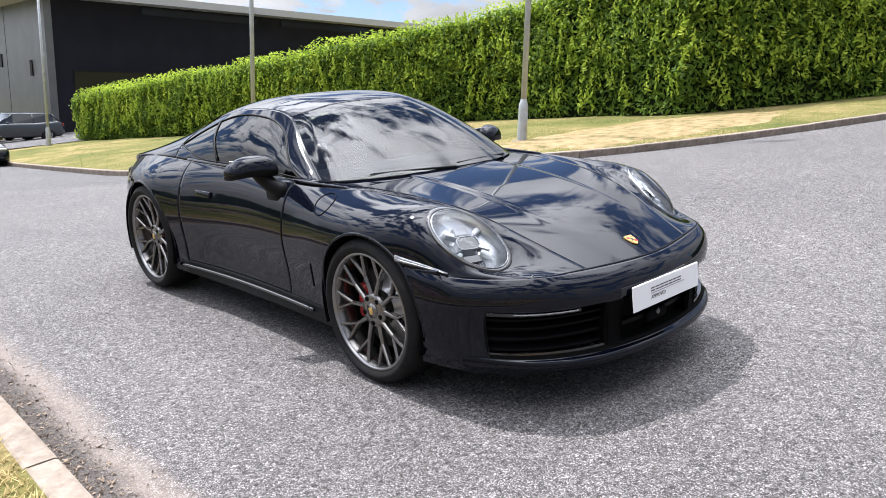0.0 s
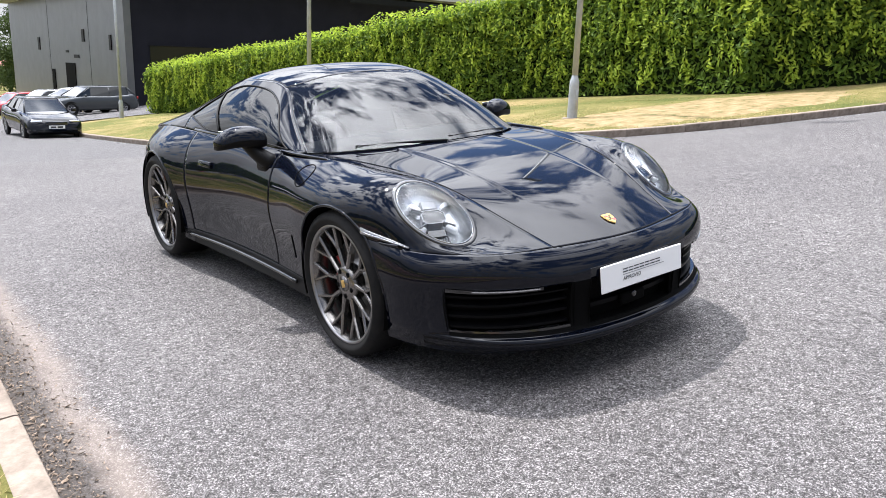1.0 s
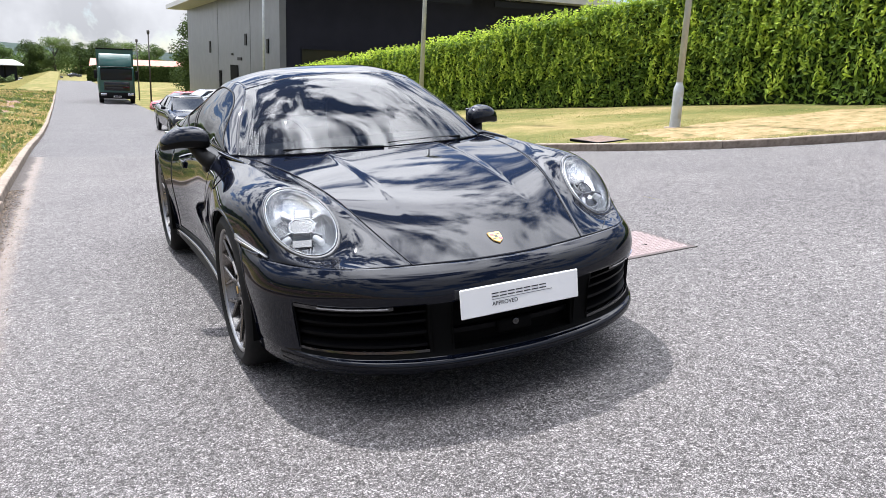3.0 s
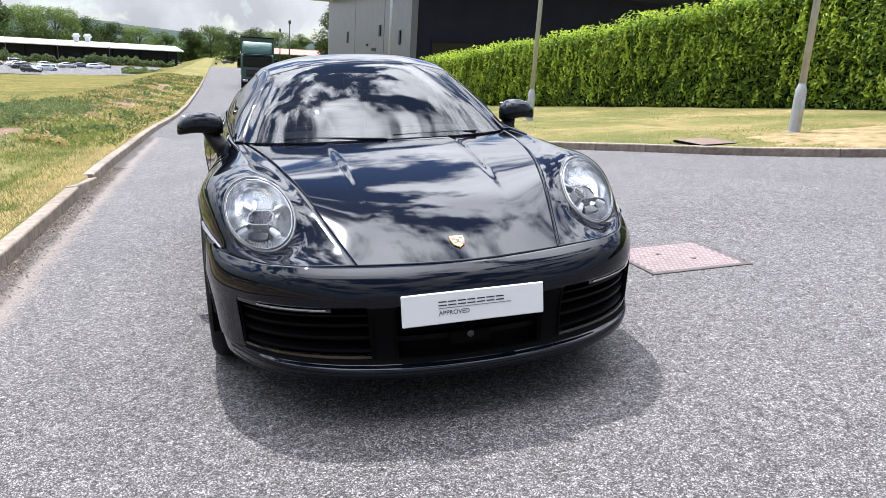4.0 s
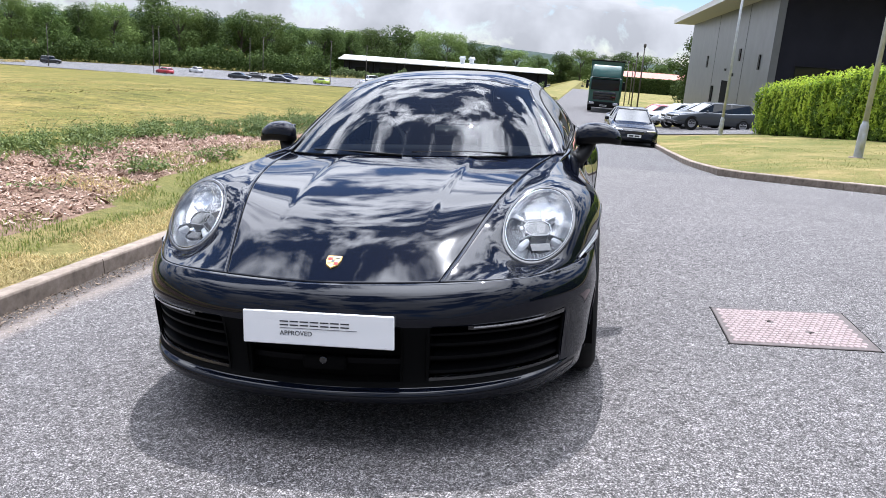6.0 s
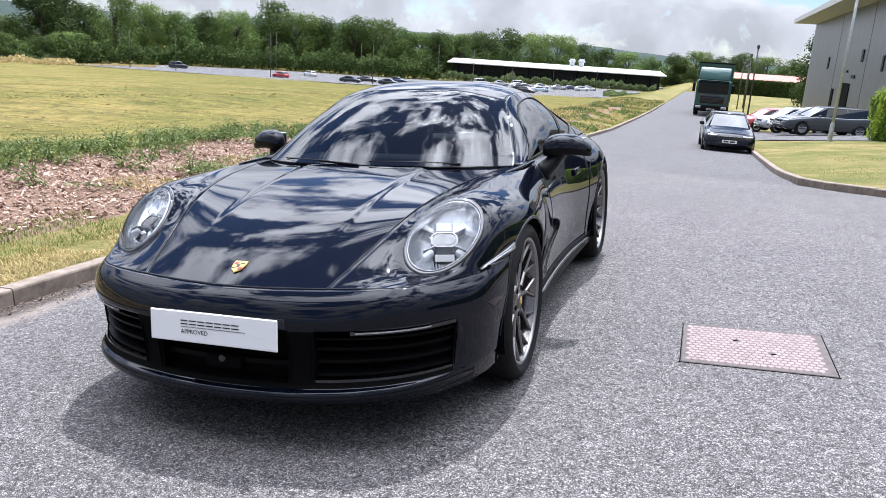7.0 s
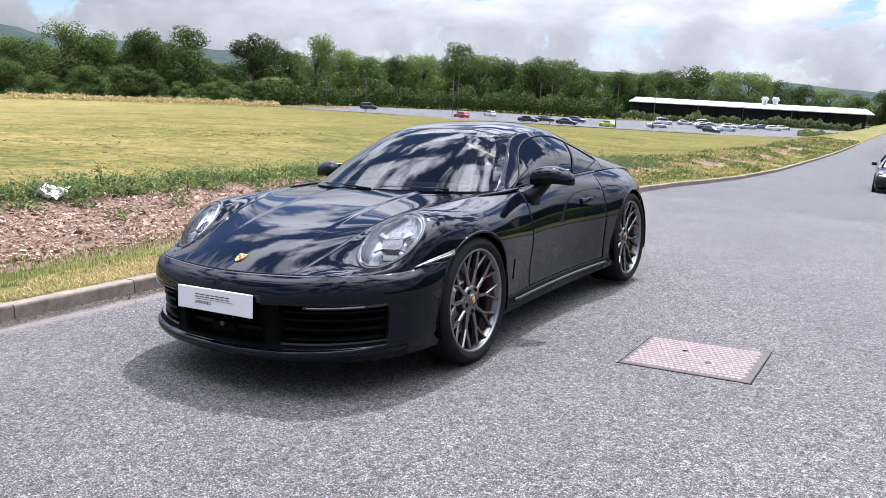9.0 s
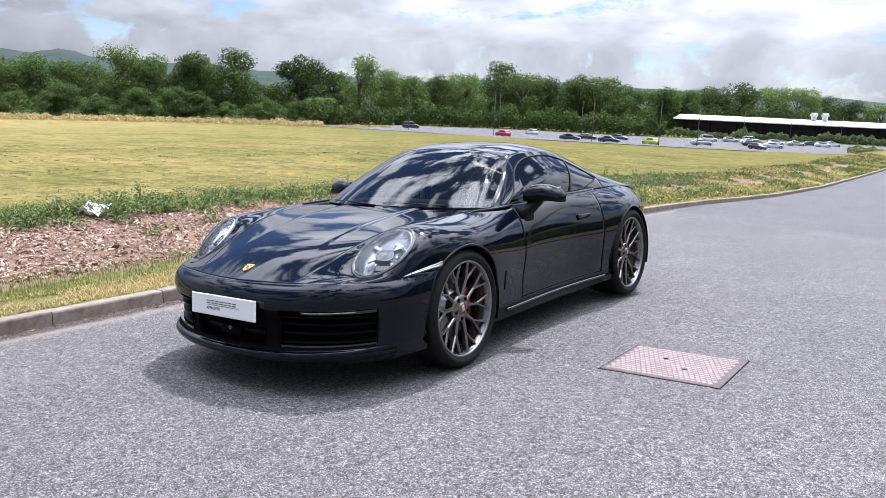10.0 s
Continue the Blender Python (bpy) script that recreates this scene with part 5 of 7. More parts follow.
def cabin(car):
    part("dashboard", box_bm((1.3, 0.42, 0.2), (0, 0.78, 0.77), 0.06, 4), SEAT, car, "dark dashboard")
    for sx in (-0.36, 0.36):
        seat = new("seat")
        seat.parent = car
        part("cushion", box_bm((0.48, 0.5, 0.16), (sx, 1.35, 0.45), 0.06, 3), SEAT, seat)
        b = box_bm((0.48, 0.15, 0.62), (0, 0, 0.31), 0.06, 3)
        for q in b.verts:
            if q.co.z > 0.4:
                q.co.x *= 1 - 0.9 * (q.co.z - 0.4)
        part("backrest", b, SEAT, seat, m=pose(sx, 1.6, 0.48, -16, 0, 0))
        part("headrest", box_bm((0.26, 0.1, 0.2), (sx, 1.79, 1.08), 0.04, 3), SEAT, seat)
    v, f = [], []
    ring = [(0.18 * math.cos(2 * math.pi * k / 40), 0.18 * math.sin(2 * math.pi * k / 40), 0) for k in range(41)]
    v, f = tube(ring, 0.015, 8, caps=False)
    sw = add("steering_wheel", mesh_of("steering_wheel", v, f, SEAT), car, pose(-0.36, 1.02, 0.84, 68, 0, 0), "black steering wheel")
    hub = box_bm((0.13, 0.1, 0.03), (0, 0, 0), 0.015, 2)
    for k in range(3):
        a = radians((0, 180, 270)[k])
        box_bm((0.11, 0.03, 0.015), (0.1 * math.cos(a), 0.1 * math.sin(a), 0), 0.005, 1, hub, rot=Matrix.Rotation(a, 4, "Z"))
    part("wheel_boss", hub, SATIN_BLACK, sw)
    part("cabin_floor", box_bm((1.5, 1.9, 0.04), (0, 1.6, 0.3), 0.01, 1), SEAT, car)
    part("bulkhead", box_bm((1.36, 0.06, 0.55), (0, 2.3, 0.6), 0.02, 1), SEAT, car)
    part("parcel_shelf", box_bm((1.2, 0.5, 0.04), (0, 2.3, 0.86), 0.01, 1), SEAT, car)
    part("interior_mirror", box_bm((0.22, 0.03, 0.06), (0, 0.98, 1.12), 0.012, 2), SATIN_BLACK, car)


def underside(car):
    part("floor_pan", box_bm((1.3, 4.1, 0.05), (0, 1.28, 0.2), 0.02, 1), MATT_BLACK, car)
    part("floor_centre", box_bm((1.66, 1.5, 0.06), (0, 1.25, 0.21), 0.02, 1), MATT_BLACK, car)
    part("front_pan", box_bm((1.2, 0.36, 0.03), (0, -0.6, 0.2), 0.01, 1), MATT_BLACK, car)
    part("front_firewall", box_bm((1.2, 0.04, 0.36), (0, -0.72, 0.38), 0.01, 1), MATT_BLACK, car)
    part("boot_tub", box_bm((1.1, 0.95, 0.4), (0, -0.12, 0.42), 0.05, 1), MATT_BLACK, car)
    part("tail_panel", box_bm((1.3, 0.06, 0.5), (0, 3.33, 0.5), 0.03, 2), SATIN_BLACK, car)
    for side in (1, -1):
        for y0, z0, r in HUBS.values():
            v, f = [], []
            n = 28
            for i in range(n + 1):
                w = radians(-20) + radians(220) * i / n
                for x in (0.5, 0.72, 0.885 if y0 < 1 else 0.9):
                    v.append((x * side, y0 + (r + 0.004) * math.cos(w), z0 + (r + 0.004) * math.sin(w)))
            f = grid_faces(n + 1, 3, side > 0)
            v += [(0.5 * side, y0, z0)]
            add("arch_liner", mesh_of("arch_liner", v, f + [(i * 3, (i + 1) * 3, len(v) - 1) for i in range(n)], MATT_BLACK), car)
            # rolled arch edge that closes the cut of the wing
            g = body(np.linspace(y0 - 0.45, y0 + 0.45, 120), np.linspace(2.6, 6.0, 120)).reshape(-1, 3)
            if y0 < 1:
                g = g[(g[:, 1] > -0.2) | (g[:, 2] > 0.6)]
                g = np.concatenate([g, bumper_pt(np.linspace(3.9, 5, 70), np.linspace(0, 7.5, 120)).reshape(-1, 3)])
            pts = []
            for i in range(49):
                w = radians(-6 if y0 < 1 else -4) + radians(192 if y0 < 1 else 188) * i / 48
                yy, zz = y0 + (r + 0.003) * math.cos(w), z0 + (r + 0.003) * math.sin(w)
                near = np.argsort((g[:, 1] - yy) ** 2 + (g[:, 2] - zz) ** 2)[:5]
                pts.append([g[near, 0].mean(), yy, zz])
            pts = np.array(pts)
            for _ in range(6):
                pts[1:-1, 0] = (pts[:-2, 0] + pts[1:-1, 0] * 2 + pts[2:, 0]) / 4
            tv, tf = tube([((q[0] - 0.004) * side, q[1], q[2]) for q in pts], 0.008, 8)
            add("arch_edge", mesh_of("arch_edge", tv, tf, PAINT), car)


CAR = sports_car()

# ---- other vehicles ----
GREY_PAINT = material("dark_grey_paint", (0.035, 0.04, 0.045), 0.3, 0.4, 1.0)
CAR_GLASS = material("dark_car_glass", (0.012, 0.015, 0.016), 0.06, 0, 0.6, 0.5)
SILVER_RIM = material("grey_rim", (0.3, 0.3, 0.31), 0.3, 0.9)
RED_LENS = material("red_lens", (0.3, 0.01, 0.01), 0.2, 0, 0.5)
PAINTS = {n: material(n + "_paint", c, 0.3, m, 1.0) for n, c, m in (
    ("white", (0.72, 0.73, 0.74), 0), ("silver", (0.42, 0.43, 0.45), 0.6), ("red", (0.42, 0.02, 0.03), 0), ("lime", (0.42, 0.55, 0.05), 0), ("navy", (0.02, 0.035, 0.09), 0.2),
    ("black", (0.012, 0.012, 0.014), 0), ("pale_blue", (0.5, 0.58, 0.66), 0), ("graphite", (0.06, 0.066, 0.072), 0.4), ("slate_blue", (0.004, 0.005, 0.008), 0))}
for q in ("slate_blue", "graphite"):  # weaker coat and specular keep the sky's reflection down on these two
    PAINTS[q].node_tree.nodes["Principled BSDF"].inputs["Coat Weight"].default_value = 0.4
    PAINTS[q].node_tree.nodes["Principled BSDF"].inputs["Roughness"].default_value = 0.12
    PAINTS[q].node_tree.nodes["Principled BSDF"].inputs["Specular IOR Level"].default_value = 0.15
KINDS = {  # length, width, height, top line of the body, cabin: base front, roof front, roof rear, base rear
    "saloon": (4.8, 1.86, 1.43, [0.56, 0.72, 0.82, 0.9, 0.95, 0.98, 1.02, 1.0, 0.7], (0.27, 0.43, 0.7, 0.86)),
    "estate": (4.9, 1.87, 1.46, [0.56, 0.72, 0.82, 0.9, 0.95, 0.98, 1.02, 1.0, 0.75], (0.27, 0.42, 0.88, 0.975)),
    "hatchback": (4.2, 1.79, 1.47, [0.6, 0.76, 0.86, 0.92, 0.97, 1.0, 1.04, 1.02, 0.8], (0.24, 0.41, 0.85, 0.965)),
    "off_roader": (4.7, 1.94, 1.86, [0.7, 0.95, 1.06, 1.12, 1.14, 1.16, 1.18, 1.16, 1.0], (0.26, 0.36, 0.93, 0.985)),
}


def vehicle(name, label, paint, kind, m):
    L, W, H, top, (c0, c1, c2, c3) = KINDS[kind]
    car = new(name)
    car.matrix_basis = m
    tagged(car, label, "car")
    w = W / 2
    st = np.array([0, 0.03, 0.1, 0.2, 0.28, 0.7, 0.85, 0.95, 1.0])
    wf = np.array([0.74, 0.9, 0.97, 1, 1, 1, 1, 0.97, 0.86])
    s = np.linspace(0, 1, 41)
    zt, ww = hermite(st, np.array(top), s), hermite(st, wf, s) * w
    rows = []
    for k, q in enumerate(s):
        zb = 0.24 + 0.1 * max(0, 1 - q / 0.05) + 0.12 * max(0, (q - 0.94) / 0.06)
        half = np.array([(0, zt[k]), (0.45 * ww[k], zt[k] - 0.004), (0.84 * ww[k], zt[k] - 0.03), (0.96 * ww[k], zt[k] - 0.13), (ww[k], zt[k] * 0.58), (0.985 * ww[k], 0.4), (0.93 * ww[k], zb), (0.5 * ww[k], zb - 0.02), (0, zb - 0.02)])
        sec = hermite(np.arange(9), half, np.linspace(0, 8, 25))
        full = np.concatenate([sec * np.array([-1, 1]), sec[::-1][1:-1]])
        rows.append([(x, (q - 0.5) * L, z) for x, z in full])
    n, mm = len(rows), len(rows[0])
    v = [p for r in rows for p in r]
    f = [(i * mm + j, i * mm + (j + 1) % mm, (i + 1) * mm + (j + 1) % mm, (i + 1) * mm + j) for i in range(n - 1) for j in range(mm)]
    f += [tuple(range(mm))[::-1], tuple((n - 1) * mm + j for j in range(mm))]
    add("body", mesh_of("body", v, f, paint), car)
    yy = [(q - 0.5) * L for q in (c0, c1, c2, c3)]
    zl = [float(hermite(st, np.array(top), np.array([q]))[0]) - 0.015 for q in (c0, c3)]
    wl_, wu = w * 0.87, w * 0.66
    base = [(-wl_ * 0.9, yy[0], zl[0]), (wl_ * 0.9, yy[0], zl[0]), (wl_, yy[1], zl[0] + 0.03), (wl_, yy[2], zl[1]), (wl_ * 0.92, yy[3], zl[1]), (-wl_ * 0.92, yy[3], zl[1]), (-wl_, yy[2], zl[1]), (-wl_, yy[1], zl[0] + 0.03)]
    zr = H - 0.06
    roof = [(-wu * 0.93, yy[1], zr - 0.02), (wu * 0.93, yy[1], zr - 0.02), (wu, yy[1] + 0.12, zr), (wu, yy[2] - 0.1, zr), (wu * 0.93, yy[2], zr - 0.03), (-wu * 0.93, yy[2], zr - 0.03), (-wu, yy[2] - 0.1, zr), (-wu, yy[1] + 0.12, zr)]
    add("window_band", mesh_of("window_band", base + roof, [(i, (i + 1) % 8, 8 + (i + 1) % 8, 8 + i) for i in range(8)], CAR_GLASS, False), car, label="dark windows")
    rv, rf = [], []
    for k in range(3):
        a, b = ((1.015, -0.012), (1.0, 0.03), (0.78, 0.06))[k]
        cy = (yy[1] + yy[2]) / 2
        rv += [(x * a, cy + (y - cy) * a, z + b) for x, y, z in roof]
    rf = [(k * 8 + i, k * 8 + (i + 1) % 8, k * 8 + 8 + (i + 1) % 8, k * 8 + 8 + i) for k in range(2) for i in range(8)] + [tuple(range(16, 24))]
    add("roof", mesh_of("roof", rv, rf, paint), car)
    for i, r in ((0, 0.03), (1, 0.03), (4, 0.045), (5, 0.045)):
        pv, pf = tube([base[i], [(a + b) / 2 for a, b in zip(base[i], roof[i])], roof[i]], r, 6)
        add("pillar", mesh_of("pillar", pv, pf, paint), car)
    ym = (yy[1] + yy[2]) / 2
    for sx in (1, -1):
        pv, pf = tube([(sx * (wl_ + 0.003), ym, zl[1]), (sx * (wu + 0.003), ym, zr)], 0.03, 6)
        add("pillar", mesh_of("pillar", pv, pf, GLOSS_BLACK), car)
        part("door_mirror", box_bm((0.17, 0.1, 0.12), (sx * (w + 0.06), yy[0] + 0.35, zl[0] + 0.06), 0.03, 2), paint, car)
        part("headlamp", box_bm((0.36, 0.1, 0.075), (sx * w * 0.66, -L / 2 + 0.13, 0.68 if kind != "off_roader" else 0.85), 0.03, 2, rot=Matrix.Rotation(sx * 0.3, 4, "Z")), LAMP_SILVER, car, "clear headlamp")
        part("tail_lamp", box_bm((0.34, 0.08, 0.13), (sx * w * 0.68, L / 2 - 0.06, 0.84 if kind != "off_roader" else 1.0), 0.03, 2), RED_LENS, car, "red tail lamp")
        for q in (0.185, 0.79):
            R = 0.33 if kind != "off_roader" else 0.39
            wh = new("wheel")
            wh.parent = car
            wh.matrix_basis = pose(sx * (w - 0.115), (q - 0.5) * L, R, 0, 0, 0 if sx > 0 else 180)
            # a rubber-black ring beyond the tyre stands for the uncut arch's shaded gap
            add("tyre", mesh_of("tyre", *lathe([(0.0, R + 0.055), (0.108, R + 0.055), (0.112, R + 0.045), (0.1125, R + 0.004), (0.1, R), (0.118, R - 0.03), (0.12, R - 0.1), (0.1, R - 0.105)], 28), RUBBER), wh)
            rv2, rf2 = lathe([(0.1, R - 0.1), (0.112, R - 0.11), (0.07, 0.06), (0.075, 0.0)], 20)
            add("rim", mesh_of("rim", rv2, rf2, SILVER_RIM, False), wh)
            for k in range(5):
                a = 2 * math.pi * k / 5
                part("spoke", box_bm((0.02, 0.05, R - 0.14), (0.1, 0, (R - 0.1) / 2 + 0.02), 0.004, 1, rot=None), SILVER_RIM, wh, smooth=False, m=Matrix.Rotation(a, 4, "X"))
    part("grille", box_bm((0.7, 0.08, 0.17), (0, -L / 2 + 0.04, 0.6 if kind != "off_roader" else 0.8), 0.02, 2), GLOSS_BLACK, car, "black grille")
    part("lower_intake", box_bm((1.25, 0.08, 0.16), (0, -L / 2 + 0.05, 0.36), 0.02, 2), MATT_BLACK, car)
    pl = part("number_plate", box_bm((0.52, 0.02, 0.11), (0, -L / 2 - 0.005, 0.49), 0.003, 1), PLATE, car, "white plate with dark bars", smooth=False)
    for k in range(2):
        part("plate_bar", box_bm((0.17, 0.004, 0.06), (-0.12 + 0.22 * k, -L / 2 - 0.017, 0.49)), INK, pl, smooth=False)
    return car


def far_pose(x, y, rz):
    """A thing on the land far off, in level coordinates."""
    return pose(x, y, far_level(x, y) + 0.06, 0, 0, rz)


vehicle("parked_saloon", "dark blue-grey saloon car parked at the kerb facing uphill", PAINTS["slate_blue"], "saloon", upright(2.28, 25.3, road_z(2.28, 25.3), 2) @ Matrix.Scale(0.88, 4))
vehicle("parked_estate", "dark grey estate car parked across a bay", PAINTS["graphite"], "estate", upright(7.5, 41.4, verge_z(7.5, 41.4) + 0.06, -72))
vehicle("parked_saloon", "white saloon car parked in a bay", PAINTS["white"], "saloon", upright(7.4, 44.6, verge_z(7.4, 44.6) + 0.06, -70))
vehicle("parked_hatchback", "silver hatchback parked in a bay", PAINTS["silver"], "hatchback", upright(6.6, 47.6, verge_z(6.6, 47.6) + 0.06, -70))
vehicle("parked_hatchback", "red hatchback parked in a bay by the building", PAINTS["red"], "hatchback", upright(5.6, 51.5, verge_z(5.6, 51.5) + 0.06, -66))

LOT = [  # kind, colour, x, y, heading
    ("off_roader", "black", -129, 168, 120), ("hatchback", "red", -90, 153, 250), ("hatchback", "white", -96, 178, 240), ("saloon", "graphite", -74, 156, 100), ("saloon", "black", -74.5, 166, 110),
    ("saloon", "graphite", -65, 157, 95), ("saloon", "navy", -71, 177, 100), ("hatchback", "lime", -57, 161, 240), ("saloon", "silver", -51, 178, 130), ("off_roader", "white", -59, 211, 130),
    ("hatchback", "silver", -55.5, 220, 120), ("saloon", "white", -49, 214, 125), ("hatchback", "black", -44, 195, 130), ("hatchback", "black", -37.5, 174, 60), ("saloon", "pale_blue", -37.6, 189, 125), ("hatchback", "white", -43, 218, 120),
    ("saloon", "silver", -39, 223, 125), ("saloon", "navy", -37, 233, 120), ("hatchback", "white", -33, 228, 120), ("saloon", "graphite", -45, 205, 125), ("off_roader", "white", -52, 228, 120), ("saloon", "white", -33, 242, 125),
    ("saloon", "graphite", -21.8, 209, 95), ("hatchback", "silver", -34, 290, 100), ("saloon", "white", -14, 300, 110), ("saloon", "silver", -8, 305, 110), ("hatchback", "black", -3, 308, 110), ("saloon", "graphite", 3, 309, 110)]
TEXT = {"off_roader": "tall square off-road car", "hatchback": "small hatchback", "saloon": "low saloon car"}
proto = {}
for kind, colour, x, y, rz in LOT:
    key = (kind, colour)
    if key in proto:
        copy_thing(proto[key], far_pose(x, y, rz))
    else:
        proto[key] = vehicle("parked_" + kind, "%s %s parked in the open car park" % (colour.replace("_", " "), TEXT[kind]), PAINTS[colour], kind, far_pose(x, y, rz))
        tagged(proto[key], group="cars in the open car park")

# ---- lorry ----
GREEN = material("dark_green_paint", (0.012, 0.075, 0.06), 0.35, 0, 0.6)
noise_color(GREEN, [(0.3, (0.010, 0.062, 0.05)), (0.7, (0.015, 0.085, 0.07))], 1.5, 4)


def lorry():
    t = new("lorry")
    t.matrix_basis = upright(1.9, 57.4, road_z(1.9, 57.4), -2)
    tagged(t, "dark green box lorry with roof deflector on the road", "lorry")
    part("cargo_box", box_bm((2.5, 7.2, 2.85), (0, 5.6, 2.42), 0.03, 1), GREEN, t, "dark green cargo box", smooth=False)
    part("box_rim", box_bm((2.54, 0.08, 0.1), (0, 2.0, 3.85), 0.01, 1), SATIN_BLACK, t, smooth=False)
    part("cab", box_bm((2.4, 1.75, 2.0), (0, 0.95, 1.62), 0.16, 4), GREEN, t, "lorry cab")
    b = box_bm((2.2, 1.4, 0.95), (0, 1.15, 3.05), 0.12, 3)
    for q in b.verts:
        if q.co.z > 3.0 and q.co.y < 1.2:
            q.co.y += 0.75 * (q.co.z - 2.6)
    part("wind_deflector", b, GREEN, t, "sloping roof deflector")
    part("windscreen", box_bm((2.1, 0.06, 0.82), (0, 0.06, 2.08), 0.05, 3, rot=None), WINDOW_DARK, t, "dark cab windscreen")
    part("sun_visor", box_bm((2.1, 0.26, 0.08), (0, -0.05, 2.58), 0.03, 2), SATIN_BLACK, t)
    part("grille", box_bm((1.7, 0.06, 0.62), (0, 0.06, 1.25), 0.04, 2), GLOSS_BLACK, t)
    for k in range(3):
        part("grille_bar", box_bm((1.6, 0.03, 0.04), (0, 0.02, 1.05 + 0.18 * k), 0.01, 1), SATIN_BLACK, t)
    part("bumper", box_bm((2.4, 0.3, 0.45), (0, 0.1, 0.58), 0.06, 2), SATIN_BLACK, t)
    pl = part("number_plate", box_bm((0.52, 0.02, 0.11), (0, -0.06, 0.52), 0.002, 1), PLATE, t, smooth=False)
    part("plate_bar", box_bm((0.4, 0.004, 0.06), (0, -0.073, 0.52)), INK, pl, smooth=False)
    for sx in (1, -1):
        part("headlamp", box_bm((0.4, 0.08, 0.18), (sx * 0.9, -0.05, 0.66), 0.03, 2), LAMP_SILVER, t, "clear headlamp")
        part("door_mirror", box_bm((0.2, 0.12, 0.6), (sx * 1.36, 0.0, 2.05), 0.04, 2), SATIN_BLACK, t)
        part("side_window", box_bm((0.04, 0.8, 0.7), (sx * 1.19, 0.75, 2.1), 0.03, 2), WINDOW_DARK, t)
        for yy in (1.1, 6.6):
            wh = new("wheel")
            wh.parent = t
            wh.matrix_basis = pose(sx * 1.05, yy, 0.48, 0, 0, 0 if sx > 0 else 180)
            add("tyre", mesh_of("tyre", *lathe([(-0.16, 0.28), (-0.16, 0.44), (-0.12, 0.48), (0.12, 0.48), (0.16, 0.44), (0.16, 0.28)], 28), RUBBER), wh)
            add("rim", mesh_of("rim", *lathe([(0.16, 0.285), (0.1, 0.26), (0.05, 0.15), (0.09, 0.1), (0.09, 0.0)], 24), SILVER_RIM), wh)
    part("chassis", box_bm((1.0, 8.6, 0.3), (0, 4.8, 0.85), 0.02, 1), MATT_BLACK, t)
    return t


lorry()

# ---- street furniture ----
GALV = material("galvanised_steel", (0.42, 0.44, 0.45), 0.5, 0.6)
noise_color(GALV, [(0.3, (0.36, 0.38, 0.39)), (0.7, (0.48, 0.5, 0.51))], 6.0, 5)


def lamp_post(x, y, lean):
    p = new("street_lamp")
    p.matrix_basis = upright(x, y, verge_z(x, y) - 0.02) @ pose(0, 0, 0, lean[0], lean[1], 0)
    tagged(p, "grey galvanised lamp post with thicker base on the verge", "lamp post", "lamp posts on the verge")
    add("base", mesh_of("base", *lathe([(-0.1, 0.095), (0.0, 0.095), (0.62, 0.088), (0.7, 0.086), (0.76, 0.062), (0.8, 0.058)], 24, "z"), GALV), p, label="thicker base section")
    part("base_door", box_bm((0.07, 0.01, 0.36), (0, -0.088, 0.36), 0.003, 1), GALV, p)
    v, f = tube([(0, 0, 0.78), (0, 0, 3.5), (0, 0, 7.6)], 0.05, 16, radii=[0.056, 0.052, 0.045])
    add("pole", mesh_of("pole", v, f, GALV), p)
    part("lamp_head", box_bm((0.28, 0.7, 0.12), (0, -0.35, 7.66), 0.05, 3), GALV, p)
    add("plinth", mesh_of("plinth", *lathe([(-0.05, 0.19), (0.025, 0.18), (0.03, 0.09)], 12, "z"), KERB), p)
    return p


for x, y, lean in ((8.11, 7.05, (0.0, 0.3)), (6.61, 14.66, (0.0, 0.6)), (6.41, 31.2, (0.0, 0.3))):
    lamp_post(x, y, lean)

BROWN_POLE = material("brown_pole", (0.08, 0.07, 0.06), 0.6)
for x, y, h in ((5.1, 65.4, 5.3), (5.4, 80, 5.1), (5.4, 96, 4.6), (6.4, 104, 4.6)):
    p = new("flag_pole")
    p.matrix_basis = pose(x, y, far_level(x, y) + 0.0)
    tagged(p, "tall thin dark pole standing on the grass", "pole", "row of poles on the grass")
    v, f = tube([(0, 0, -0.5), (0, 0, h / 2), (0, 0, h)], 0.06, 8, radii=[0.07, 0.06, 0.05])
    add("shaft", mesh_of("shaft", v, f, BROWN_POLE), p)
    v, f = lathe([(h, 0.05), (h + 0.1, 0.11), (h + 0.3, 0.12), (h + 0.38, 0.04), (h + 0.38, 0.0)], 10, "z")
    add("finial", mesh_of("finial", v, f, BROWN_POLE), p)
for x, y, h in ((-129, 150, 9), (-116, 150, 9), (-92, 152, 10), (-93, 156, 10), (-78, 170, 9), (-66, 150, 9), (-52, 152, 9), (-49, 168, 9), (-56, 235, 9), (-44, 240, 9), (-30, 236, 9)):
    p = new("car_park_lamp")
    p.matrix_basis = pose(x, y, far_level(x, y))
    tagged(p, "thin grey lamp column in the car park", "lamp post", "lamp columns in the car park")
    v, f = tube([(0, 0, -0.3), (0, 0, h)], 0.07, 6, radii=[0.09, 0.06])
    add("column", mesh_of("column", v, f, BROWN_POLE), p)
    part("lamp_head", box_bm((0.5, 0.2, 0.12), (0, 0, h), 0.03, 1), BROWN_POLE, p)

